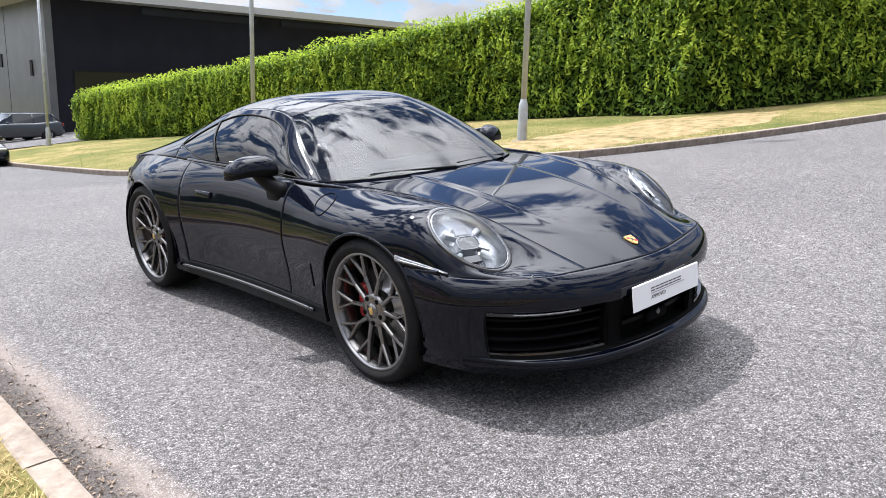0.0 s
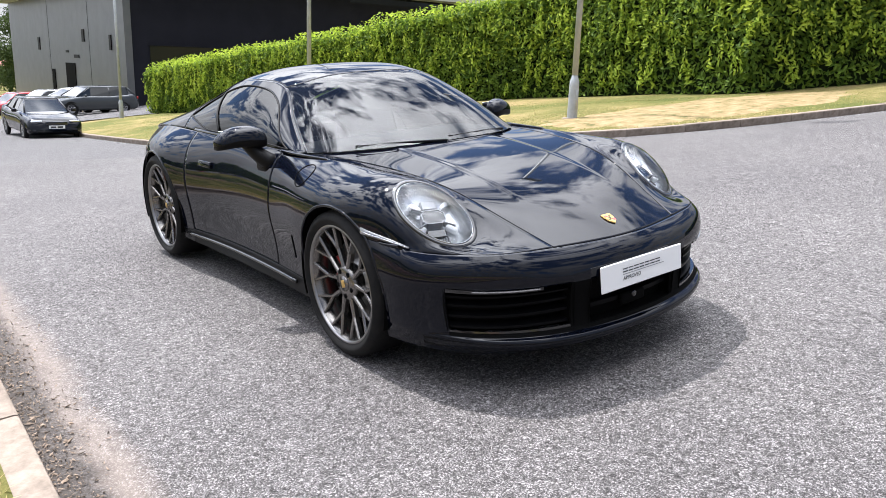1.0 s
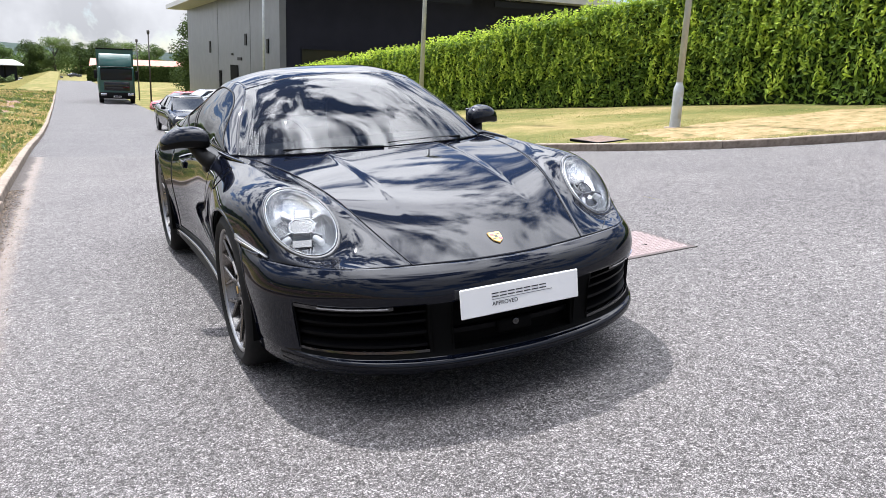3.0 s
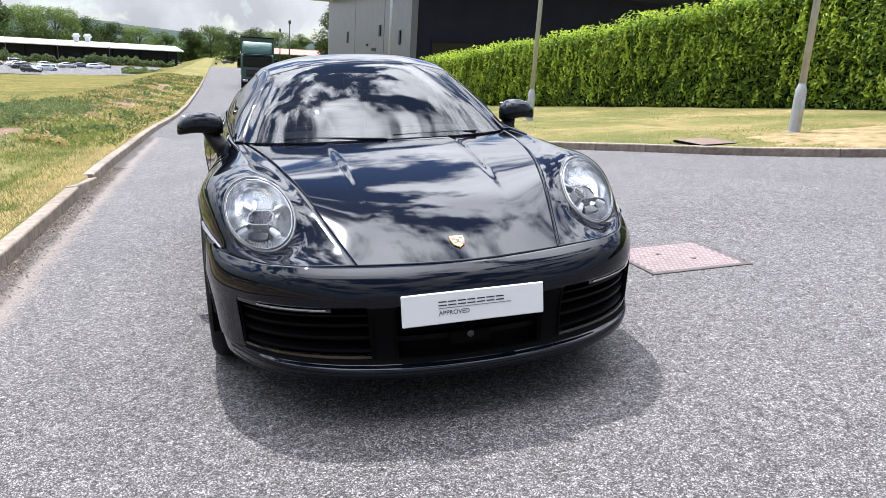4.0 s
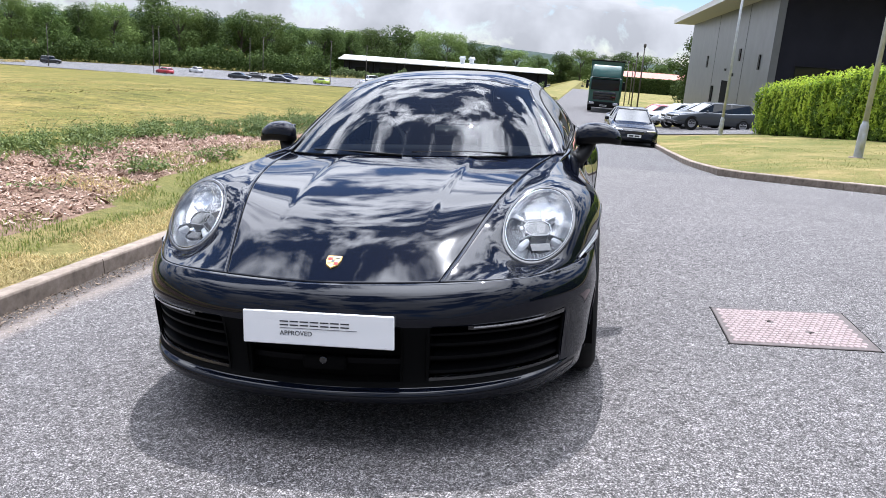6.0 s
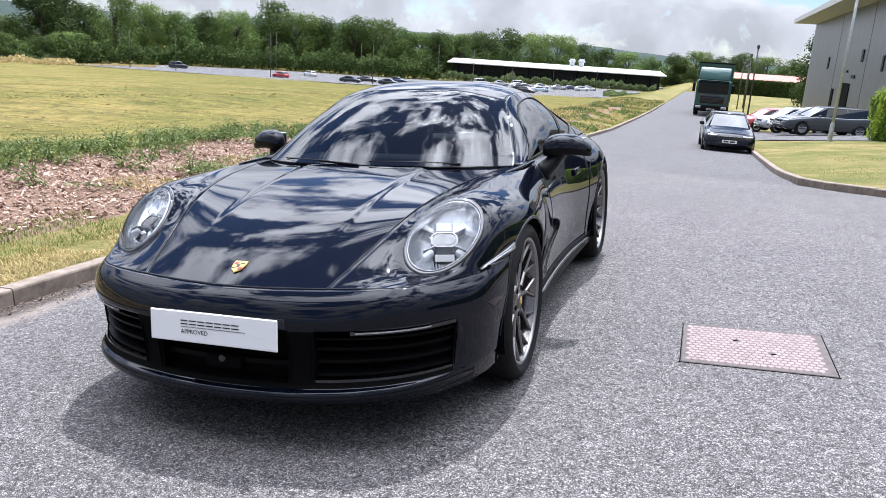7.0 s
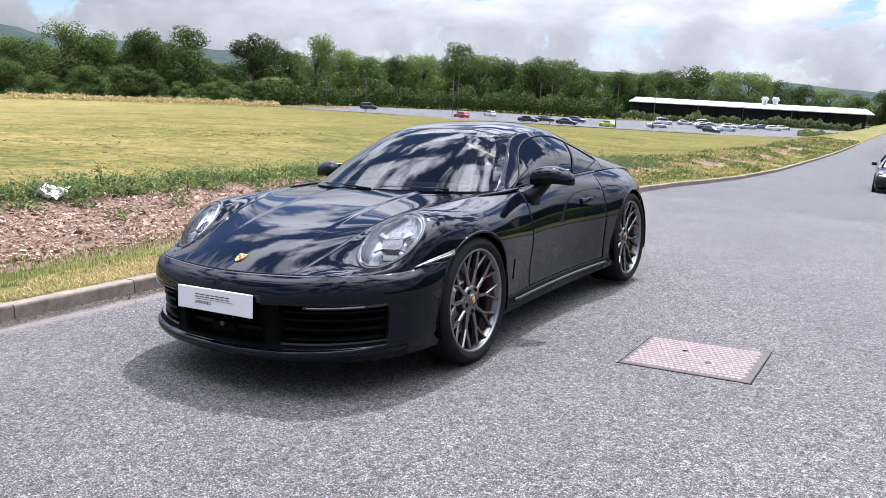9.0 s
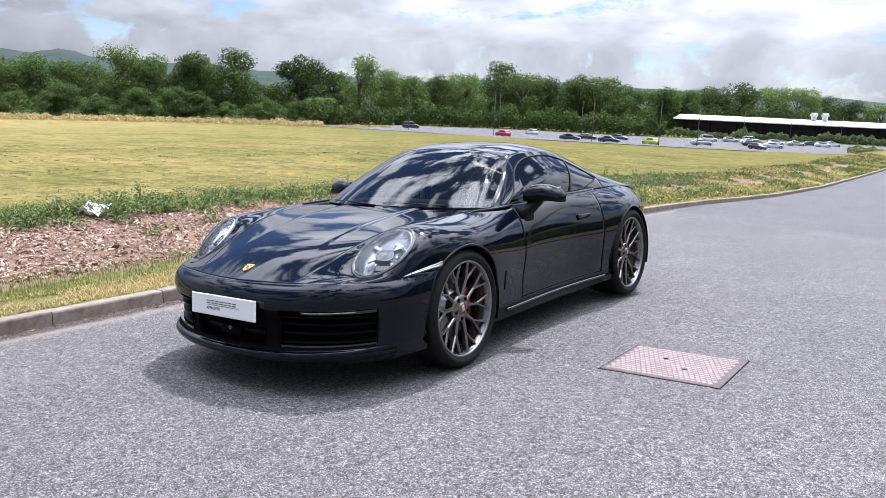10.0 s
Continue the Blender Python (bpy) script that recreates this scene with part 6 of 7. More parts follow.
# iron covers
COVER = material("worn_iron_cover", (0.25, 0.19, 0.18), 0.75, 0.0, spec=0.2)
cv_tx, _ = noise_color(COVER, [(0.3, (0.195, 0.152, 0.147)), (0.7, (0.28, 0.226, 0.22))], 14.0, 6)
# darker than the studs, so that thin dark lines show between them
LID = material("dark_iron", (0.13, 0.1, 0.09), 0.75, 0.1)
noise_color(LID, [(0.3, (0.05, 0.04, 0.037)), (0.7, (0.1, 0.08, 0.075))], 20.0, 6)
RUST = material("rusty_iron", (0.16, 0.10, 0.07), 0.8, 0.2)
noise_color(RUST, [(0.3, (0.10, 0.065, 0.045)), (0.7, (0.22, 0.15, 0.11))], 12.0, 6)


def manhole(x0, x1, y0, y1, zf, mat, label, cells):
    c = new("access_cover")
    cx, cy = (x0 + x1) / 2, (y0 + y1) / 2
    c.matrix_basis = SLOPE @ pose(cx, cy, zf(cx, cy))
    tagged(c, label, "manhole cover")
    w, h = x1 - x0, y1 - y0
    fr = bmesh.new()
    for sx in (1, -1):
        box_bm((0.005, h + 0.014, 0.04), (sx * (w / 2 + 0.001), 0, -0.019), 0.002, 1, fr)
        box_bm((w + 0.014, 0.005, 0.04), (0, sx * (h / 2 + 0.001), -0.019), 0.002, 1, fr)
    part("frame", fr, MATT_BLACK, c, smooth=False)
    lid = part("lid", box_bm((w - 0.005, h - 0.005, 0.03), (0, 0, -0.012), 0.003, 1), LID, c, smooth=False)
    # cast studs in staggered rows
    bm = bmesh.new()
    nx, ny = cells
    for j in range(ny):
        for i in range(nx):
            x = -w / 2 + 0.035 + (w - 0.07) * (i + (0.5 if j % 2 else 0)) / nx
            y = -h / 2 + 0.03 + (h - 0.06) * (j + 0.5) / ny
            if x > w / 2 - 0.03:
                continue
            if min(abs(x - 0.085) + abs(y + 0.08), abs(x + 0.085) + abs(y - 0.08)) < 0.022:
                continue
            sx, sy = (w / nx) * 0.43, (h / ny) * 0.52
            z0, z1 = 0.002, 0.006
            lo = [bm.verts.new((x + a * sx, y + b * sy, z0)) for a, b in ((-1, -0.5), (0, -1), (1, -0.5), (1, 0.5), (0, 1), (-1, 0.5))]
            hi = [bm.verts.new((x + a * sx * 0.85, y + b * sy * 0.8, z1)) for a, b in ((-1, -0.5), (0, -1), (1, -0.5), (1, 0.5), (0, 1), (-1, 0.5))]
            for k in range(6):
                bm.faces.new((lo[k], lo[(k + 1) % 6], hi[(k + 1) % 6], hi[k]))
            bm.faces.new(hi)
    tagged(part("studs", bm, mat, lid, "raised cast studs", smooth=False), kind="stuff")
    for kx, ky in ((0.085, -0.08), (-0.085, 0.08)):
        part("keyhole", box_bm((0.032, 0.01, 0.007), (kx, ky, 0.003), 0.002, 1, rot=Matrix.Rotation(0.4, 4, "Z")), MATT_BLACK, lid, smooth=False)
    return c


manhole(1.535, 2.2, 0.375, 0.965, lambda x, y: 0.002, COVER, "worn pinkish iron access cover with cast studs set in the asphalt", (20, 15))
manhole(6.0, 6.62, 6.45, 7.2, lambda x, y: terrain_z(x, y) + 0.03, RUST, "rusty brown iron cover in the grass verge", (8, 8))

# ---- far buildings ----
WHITE_ROOF = material("white_sheet_roof", (0.75, 0.76, 0.77), 0.4)
PINK_ROOF = material("red_tile_roof", (0.42, 0.17, 0.13), 0.8)
noise_color(PINK_ROOF, [(0.3, (0.36, 0.14, 0.11)), (0.7, (0.48, 0.21, 0.16))], 2.0, 4)


def white_shed():
    b = new("white_roofed_shed")
    b.matrix_basis = pose(-56, 290, far_level(-56, 290), 0, 0, 11)
    tagged(b, "long low dark shed with a white sheet roof", "building")
    slab("wall", -36, 42, 0, 30, -1, 5.6, DARK_CLAD, b, "dark long wall")
    v = [(-38, -2, 5.6), (44, -2, 5.6), (44, 18, 6.9), (-38, 18, 6.9), (44, 34, 5.6), (-38, 34, 5.6)]
    thick(add("roof", mesh_of("roof", v, [(0, 1, 2, 3), (3, 2, 4, 5)], WHITE_ROOF, False), b, label="white sloping sheet roof"), 0.35, 1.0)
    for k in range(9):
        slab("wall_pier", -34 + k * 9, -33.4 + k * 9, -0.3, -0.01, -1, 5.5, SATIN_BLACK, b)
    for k in range(8):
        slab("window", -31.5 + k * 9, -26.5 + k * 9, -0.06, -0.01, 1.0, 3.2, WINDOW_DARK, b)
    for x in (9.5, 13.2):
        v, f = lathe([(6.0, 0.9), (8.6, 0.9), (8.7, 1.35), (9.3, 1.35), (9.4, 1.0), (9.9, 1.0), (9.9, 0)], 14, "z")
        add("roof_vent", mesh_of("roof_vent", [(q[0] + x, q[1] + 14, q[2]) for q in v], f, GALV), b, label="pale round roof vent")


white_shed()
lb = new("low_building")
lb.matrix_basis = pose(30, 214, far_level(30, 214), 0, 0, -6)
tagged(lb, "low building with a long red roof behind a clipped hedge", "building")
slab("wall", -24, 26, 0, 10, -1, 3.2, ROOF_LIGHT, lb)
thick(add("roof", mesh_of("roof", [(-25, -0.8, 3.1), (27, -0.8, 3.1), (27, 5, 5.0), (-25, 5, 5.0), (27, 10.8, 3.1), (-25, 10.8, 3.1)], [(0, 1, 2, 3), (3, 2, 4, 5)], PINK_ROOF, False), lb, label="long red roof"), 0.25, 1.0)

# far car park
cp_az = np.radians(np.linspace(-44, -4, 28))
v = []
for a in cp_az:
    d = math.degrees(a)
    r0 = float(ramp(d, [-44, -41, -34.6, -26, -18, -12.5, -7.3, -4], [205, 194, 178, 150, 146, 162, 186, 200]))
    r1 = float(ramp(d, [-44, -38, -30, -22, -18, -14, -4], [208, 244, 250, 240, 246, 275, 285]))
    for k in range(8):
        r = r0 + (r1 - r0) * k / 7
        x, y = 2.5 + r * math.sin(a), -3.4 + r * math.cos(a)
        v.append((x, y, far_level(x, y) + 0.12))
LOT_MAT = asphalt("pale_asphalt", (0.17, 0.17, 0.175), (0.22, 0.22, 0.225), (0.28, 0.28, 0.285), 3.0)
tagged(add("car_park", mesh_of("car_park", v, grid_faces(28, 8), LOT_MAT)), "pale grey asphalt car park beyond the field", "car park", kind="structure")

# ---- plants ----
def leaf_material(name, dark, light, rough=0.6, scale=0.6, through=0.25, spec=0.25):
    m = material(name, light, rough, spec=spec)
    n, l = m.node_tree.nodes, m.node_tree.links
    b = n["Principled BSDF"]
    rp = n.new("ShaderNodeValToRGB")
    rp.color_ramp.elements[0].color, rp.color_ramp.elements[1].color = (*dark, 1), (*light, 1)
    geo = n.new("ShaderNodeNewGeometry")
    l.new(geo.outputs["Random Per Island"], rp.inputs[0])
    _, big = noise_color(m, [(0.3, (0.7, 0.75, 0.7)), (0.7, (1.2, 1.15, 1.1))], scale, 4, 0.6, socket=None)
    c = blend(m, rp.outputs[0], big.outputs[0], None, "MULTIPLY", 1.0)
    if name.endswith("tree_leaf"):  # no two trees are of one green
        hs, mr = n.new("ShaderNodeHueSaturation"), n.new("ShaderNodeMapRange")
        mr.inputs["To Min"].default_value, mr.inputs["To Max"].default_value = 0.6, 1.35
        l.new(n.new("ShaderNodeObjectInfo").outputs["Random"], mr.inputs[0])
        l.new(mr.outputs[0], hs.inputs["Value"])
        l.new(c, hs.inputs["Color"])
        c = hs.outputs[0]
    l.new(c, b.inputs["Base Color"])
    tr, mx = n.new("ShaderNodeBsdfTranslucent"), n.new("ShaderNodeMixShader")
    l.new(c, tr.inputs["Color"])
    mx.inputs[0].default_value = through
    l.new(b.outputs[0], mx.inputs[1])
    l.new(tr.outputs[0], mx.inputs[2])
    l.new(mx.outputs[0], n["Material Output"].inputs[0])
    return m


LAUREL = leaf_material("laurel_leaf", (0.06, 0.12, 0.014), (0.2, 0.3, 0.035), 0.55, 0.35, 0.45, 0.2)
SHOOT = leaf_material("young_laurel_leaf", (0.24, 0.36, 0.035), (0.44, 0.54, 0.06), 0.55, 0.5, 0.45, 0.2)
OAK = leaf_material("tree_leaf", (0.045, 0.078, 0.022), (0.125, 0.18, 0.055), 0.8, 0.15, spec=0.1)
ASH = leaf_material("pale_tree_leaf", (0.085, 0.13, 0.035), (0.17, 0.23, 0.075), 0.8, 0.15, spec=0.1)
BRAMBLE = leaf_material("bramble_leaf", (0.06, 0.09, 0.035), (0.17, 0.21, 0.1), 0.8, 0.1, spec=0.1)
WEED = leaf_material("weed_leaf", (0.06, 0.1, 0.03), (0.2, 0.255, 0.085), 0.6, 0.8)
BLADE = leaf_material("grass_blade", (0.1, 0.15, 0.032), (0.28, 0.29, 0.085), 0.7, 1.2, 0.35)
STRAW = leaf_material("dry_grass_blade", (0.32, 0.25, 0.11), (0.55, 0.44, 0.22), 0.8, 1.2, 0.35)
BARK = material("bark", (0.06, 0.05, 0.04), 0.9)
noise_color(BARK, [(0.3, (0.04, 0.033, 0.025)), (0.7, (0.09, 0.075, 0.06))], 3.0, 6)
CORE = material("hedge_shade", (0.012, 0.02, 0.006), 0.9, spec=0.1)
rng = np.random.default_rng(11)


def leaf_cloud(name, pos, nrm, length, width, mat, parent=None, fold=0.25, label=""):
    """Many small leaves: each two quads folded along the midrib. pos, nrm: arrays of places and facings."""
    n = len(pos)
    nrm = nrm / (np.linalg.norm(nrm, axis=1, keepdims=True) + 1e-9)
    rnd = rng.normal(size=(n, 3))
    d = np.cross(nrm, rnd)
    d = d / (np.linalg.norm(d, axis=1, keepdims=True) + 1e-9)
    s = np.cross(nrm, d)
    L, W = length[:, None], width[:, None]
    b0, tip = pos - d * L * 0.5, pos + d * L * 0.5
    mid = pos + nrm * 0.0
    l1, r1 = mid - s * W * 0.5 + nrm * W * fold, mid + s * W * 0.5 + nrm * W * fold
    v = np.stack([b0, l1, tip, r1], axis=1).reshape(-1, 3)
    i = np.arange(n)[:, None] * 4
    f = np.concatenate([i + np.array([[0, 2, 1]]), i + np.array([[0, 3, 2]])]).tolist()
    return add(name, mesh_of(name, v.tolist(), f, mat, False), parent, label=label)


def tree_parts(name, seed, height, spread, leaf, count, trunk_share=0.25, open_crown=0.0, label=""):
    r = np.random.default_rng(seed)
    t = new(name)
    tagged(t, label, "tree")
    tr = height * 0.022
    lean = r.normal(0, 0.03, 2) * height
    v, f = tube([(0, 0, -0.6), (lean[0] * 0.2, lean[1] * 0.2, height * 0.2), (lean[0] * 0.6, lean[1] * 0.6, height * 0.5), (lean[0], lean[1], height * 0.85)], tr, 8, radii=[tr * 1.35, tr, tr * 0.65, tr * 0.15])
    lobes = []
    for k in range(r.integers(16, 22)):
        a, hz = r.uniform(0, 2 * math.pi), r.uniform(trunk_share, 0.93)
        reach = spread * (0.25 + 0.75 * math.sin(math.pi * min(1, 0.18 + (hz - trunk_share) / (1 - trunk_share) * 0.72))) * r.uniform(0.35, 0.95)
        c = np.array([math.cos(a) * reach, math.sin(a) * reach, hz * height])
        lobes.append((c, height * r.uniform(0.13, 0.21)))
        st = np.array([lean[0] * hz * 0.6, lean[1] * hz * 0.6, height * hz * 0.62])
        bv, bf = tube([st, st * 0.45 + c * 0.55 + np.array([0, 0, 0.02 * height]), c], tr * 0.3, 5, radii=[tr * 0.42, tr * 0.25, tr * 0.08])
        f += [tuple(i + len(v) for i in q) for q in bf]
        v = list(v) + list(bv)
    lobes.append((np.array([lean[0], lean[1], height * 0.9]), height * 0.11))
    add("trunk", mesh_of("trunk", v, f, BARK), t)
    pos, nrm = [], []
    w = np.array([l[1] ** 2 for l in lobes])
    pick = r.choice(len(lobes), size=count, p=w / w.sum())
    d = r.normal(size=(count, 3))
    d /= np.linalg.norm(d, axis=1, keepdims=True)
    rad = r.uniform(0.45, 1.0, count) ** (0.5 + open_crown) * (1 + 0.18 * np.sin(d[:, 0] * 7 + d[:, 2] * 5))
    c = np.array([l[0] for l in lobes])[pick]
    R = np.array([l[1] for l in lobes])[pick]
    pos = c + d * (R * rad)[:, None] * np.array([1.05, 1.05, 0.85])
    nrm = d + np.array([0, 0, 0.5]) + r.normal(size=(count, 3)) * 0.5
    size = r.uniform(0.55, 1.1, count) * height * 0.031
    leaf_cloud("crown", pos, nrm, size, size * 0.75, leaf, t, 0.2, "leafy crown")
    return t


PROTOS = [
    tree_parts("broadleaf_tree", 1, 20, 6.5, OAK, 11000, 0.04, label="dense dark green broadleaf tree in the tree line"),
    tree_parts("broadleaf_tree", 2, 20, 5.5, OAK, 10000, 0.05, label="tall dark green broadleaf tree in the tree line"),
    tree_parts("broadleaf_tree", 3, 20, 6.0, ASH, 5500, 0.22, 0.3, label="tall pale open-crowned tree in the tree line"),
    tree_parts("broadleaf_tree", 4, 20, 8.0, ASH, 11000, 0.03, label="wide mid-green broadleaf tree in the tree line"),
    tree_parts("broadleaf_tree", 5, 20, 7.0, OAK, 11000, 0.03, label="rounded dark green tree in the tree line"),
]
FIRST = [False] * len(PROTOS)


def plant_tree(kind, az, r, height, wide=1.0):
    a = radians(az)
    x, y = 2.5 + r * math.sin(a), -3.4 + r * math.cos(a)
    k = height / 20
    m = pose(x, y, far_level(x, y) - 0.1, 0, 0, (az * 37) % 360)
    if FIRST[kind]:
        t = copy_thing(PROTOS[kind], m)
    else:
        t, FIRST[kind] = PROTOS[kind], True
        t.matrix_basis = m
        tagged(t, group="trees along the field's far edge")
    t.scale = (k * wide, k * wide, k)
    return t


# the tree line: bearing, distance, height, breadth
for kind, az, r, h, w in ((4, -69, 250, 17, 1.2), (3, -65.5, 245, 15, 1.2), (0, -62.5, 250, 17, 1.1), (3, -60.6, 255, 16, 1.2), (2, -58.0, 262, 21, 1.1), (0, -56.0, 262, 19, 1.0), (1, -53.6, 250, 19, 0.95),
                          (0, -52.3, 252, 20, 0.8), (1, -50.2, 250, 21.5, 1.0), (4, -45.8, 255, 21.5, 1.0), (0, -44.4, 258, 19.5, 1.0), (2, -41.2, 280, 23.0, 0.9), (3, -39.6, 285, 19, 0.9), (4, -37.4, 285, 17.5, 1.0),
                          (0, -35.6, 292, 18, 0.9), (3, -33.6, 295, 19, 1.0), (1, -31.0, 300, 24, 1.0), (3, -29.4, 295, 20, 1.1), (0, -28.0, 298, 19, 1.0), (4, -25.4, 300, 21.0, 1.0), (3, -23.6, 302, 20, 1.0), (4, -21.8, 305, 18, 1.1),
                          (0, -19.6, 310, 17, 1.1), (4, -17.6, 330, 17, 1.1), (3, -16.0, 345, 19, 1.1), (4, -14.2, 350, 22, 1.3), (3, -12.4, 352, 20, 1.1), (3, -10.6, 352, 20, 1.1), (4, -8.8, 365, 18, 1.1), (0, -7.2, 370, 16, 1.2),
                          (3, -5.6, 370, 15, 1.2), (4, -4.0, 372, 14, 1.2), (0, -2.4, 375, 15, 1.2), (3, -0.9, 370, 16, 1.1), (4, 0.6, 375, 14, 1.2), (0, 2.0, 372, 15, 1.2), (3, 3.6, 372, 14, 1.3), (4, 5.2, 370, 14, 1.2),
                          (4, 7.6, 112, 12.5, 1.0), (0, 7.0, 122, 11, 1.0), (0, -72.5, 255, 18, 1.2), (4, -76, 255, 17, 1.2), (3, -80, 250, 18, 1.2)):
    plant_tree(kind, az, r, h, w)


# round bushes standing in front of the trees
bush = random.Random(5)
for k in range(26):
    az = -83 + k * 1.6 + bush.uniform(-0.5, 0.5)
    plant_tree(bush.choice((0, 4, 3)), az, 229 + bush.uniform(-4, 6), bush.uniform(5, 9.5), bush.uniform(1.3, 1.8))


# a second rank of trees closes the gaps
fill = random.Random(8)
for k in range(46):
    az = -84 + k * 1.55 + fill.uniform(-0.4, 0.4)
    plant_tree(fill.choice((0, 3, 4)), az, float(ramp(az, [-84, -50, -30, -18, -12], [272, 276, 318, 335, 372])) + fill.uniform(0, 12), fill.uniform(14, 18) * (0.85 if -48.6 < az < -46.6 else 1), 1.25)


def shrub_row(name, label, az0, az1, r_of, depth, height, count, leaf, size, base=None):
    """A belt of scrub along a bearing range."""
    az = rng.uniform(az0, az1, count)
    rr = np.array([r_of(a) for a in az]) + rng.uniform(0, depth, count)
    x, y = 2.5 + rr * np.sin(np.radians(az)), -3.4 + rr * np.cos(np.radians(az))
    lump = np.array([0.55 + 0.45 * noise.noise(Vector((a * 0.9, r * 0.05, 7.0))) + 0.35 * noise.noise(Vector((a * 3.1, r * 0.1, 1.0))) for a, r in zip(az, rr)])
    z = np.array([far_level(a, b) for a, b in zip(x, y)]) + np.clip(lump, 0.15, 1.2) * height * rng.uniform(0.0, 1.0, count) ** 0.6
    pos = np.column_stack([x, y, z])
    nrm = rng.normal(size=(count, 3)) + np.array([0.0, -0.5, 0.9])
    s = rng.uniform(0.6, 1.2, count) * size
    ob = leaf_cloud(name, pos, nrm, s, s * 0.8, leaf)
    return tagged(ob, label, "shrubs", kind="stuff")


shrub_row("scrub_belt", "dark green scrub and hedgerow under the tree line", -82, -43, lambda a: 234, 24, 7.0, 24000, OAK, 0.9)
shrub_row("bramble_belt", "grey-green bramble bank along the field's edge", -82, -43, lambda a: 224, 10, 2.6, 11000, BRAMBLE, 0.6)
shrub_row("tall_grass", "tall pale grass left standing at the field's far edge", -84, -44, lambda a: 200, 26, 1.6, 15000, STRAW, 0.7)
shrub_row("short_grass", "thin pale grass where the tall stand gives out", -45, -39, lambda a: 203 + (a + 45) * 1.6, 8, 0.7, 1500, STRAW, 0.4)
shrub_row("hedgerow", "dark green hedgerow behind the car park", -45, -19, lambda a: float(ramp(a, [-45, -38, -30, -22, -18], [214, 250, 256, 246, 252])), 18, 9.5, 24000, OAK, 0.9)
shrub_row("low_scrub", "low green scrub in front of the shed", -19, -3.5, lambda a: float(ramp(a, [-19, -14, -4], [250, 278, 288])), 5, 4.2, 7000, BRAMBLE, 0.7)
shrub_row("distant_wood", "distant dark woodland beyond the road", -20, 9, lambda a: 380, 40, 14, 14000, OAK, 1.3)
shrub_row("roadside_bushes", "bright green bushes beside the car park entrance", -7.2, -3.6, lambda a: 196, 10, 2.0, 3500, WEED, 0.4)


def clipped_hedge():
    """A long flat-topped hedge: a dense core with leaves all over its faces."""
    n, h, r, deep = 12000, 3.5, 198.0, 2.2
    az = rng.uniform(0.4, 10.5, n)
    face = rng.random(n) < 0.72
    u = rng.random(n)
    rr = np.where(face, r + rng.normal(0, 0.12, n), r + u * deep)
    x, y = 2.5 + rr * np.sin(np.radians(az)), -3.4 + rr * np.cos(np.radians(az))
    z = np.array([far_level(a, b) for a, b in zip(x, y)]) + np.where(face, u * h, h + rng.normal(0, 0.08, n))
    nrm = rng.normal(0, 0.5, (n, 3)) + np.where(face[:, None], np.array([[0.0, -1.0, 0.3]]), np.array([[0.0, -0.3, 1.0]]))
    s = rng.uniform(0.3, 0.6, n)
    bush = tagged(new("clipped_hedge"), "long flat-topped clipped hedge in front of the red roof", "hedge")
    tagged(leaf_cloud("leaves", np.column_stack([x, y, z]), nrm, s, s * 0.8, OAK, bush), kind="stuff")
    v = []
    for a in np.radians(np.linspace(0.4, 10.5, 24)):
        for q, up in ((r + 0.15, -0.5), (r + 0.15, h - 0.1), (r + deep, h - 0.1), (r + deep, -0.5)):
            px, py = 2.5 + q * math.sin(a), -3.4 + q * math.cos(a)
            v.append((px, py, far_level(px, py) + up))
    add("core", mesh_of("core", v, grid_faces(24, 4, True), OAK, False), bush)


clipped_hedge()

# hills behind
HILL = material("wooded_hill", (0.045, 0.06, 0.05), 0.95, spec=0.05)
noise_color(HILL, [(0.35, (0.025, 0.04, 0.038)), (0.65, (0.05, 0.066, 0.055))], 0.02, 8, 0.75)
hv = []
haz = np.linspace(-100, 30, 261)
for a in haz:
    e = 1.35 + 0.5 * noise.noise(Vector((a * 0.09, 0, 5))) + 0.22 * noise.noise(Vector((a * 0.45, 0, 9))) + 0.08 * noise.noise(Vector((a * 3.0, 0, 2)))
    e *= float(ramp(a, [-100, -62, -48, -30, -20, -10, 0, 8, 30], [1.3, 1.25, 0.75, 0.75, 0.75, 0.55, 0.15, 0.1, 0.3]))
    for k, share in enumerate((-1.2, 0.0, 0.55, 0.85, 1.0)):
        R = 850 + 160 * k
        hv.append((2.5 + R * math.sin(radians(a)), -3.4 + R * math.cos(radians(a)), 1.3 + R * math.tan(radians(e * share if share > 0 else -1.3 * (share < 0) - 0.6))))
tagged(add("hills", mesh_of("hills", hv, grid_faces(261, 5), HILL)), "low wooded hills on the skyline", "hills", kind="structure")

# ---- the laurel hedge ----
HEDGE = [(8.0, 33.0), (11.3, 19.5), (13.1, 12.5), (13.3, 9.0), (13.0, 6.6), (17.2, 3.6), (30.0, -3.5), (46.0, -12.0)]
HEDGE_H = [1.85, 2.4, 2.9, 3.3, 3.4, 2.9, 3.2, 3.2]


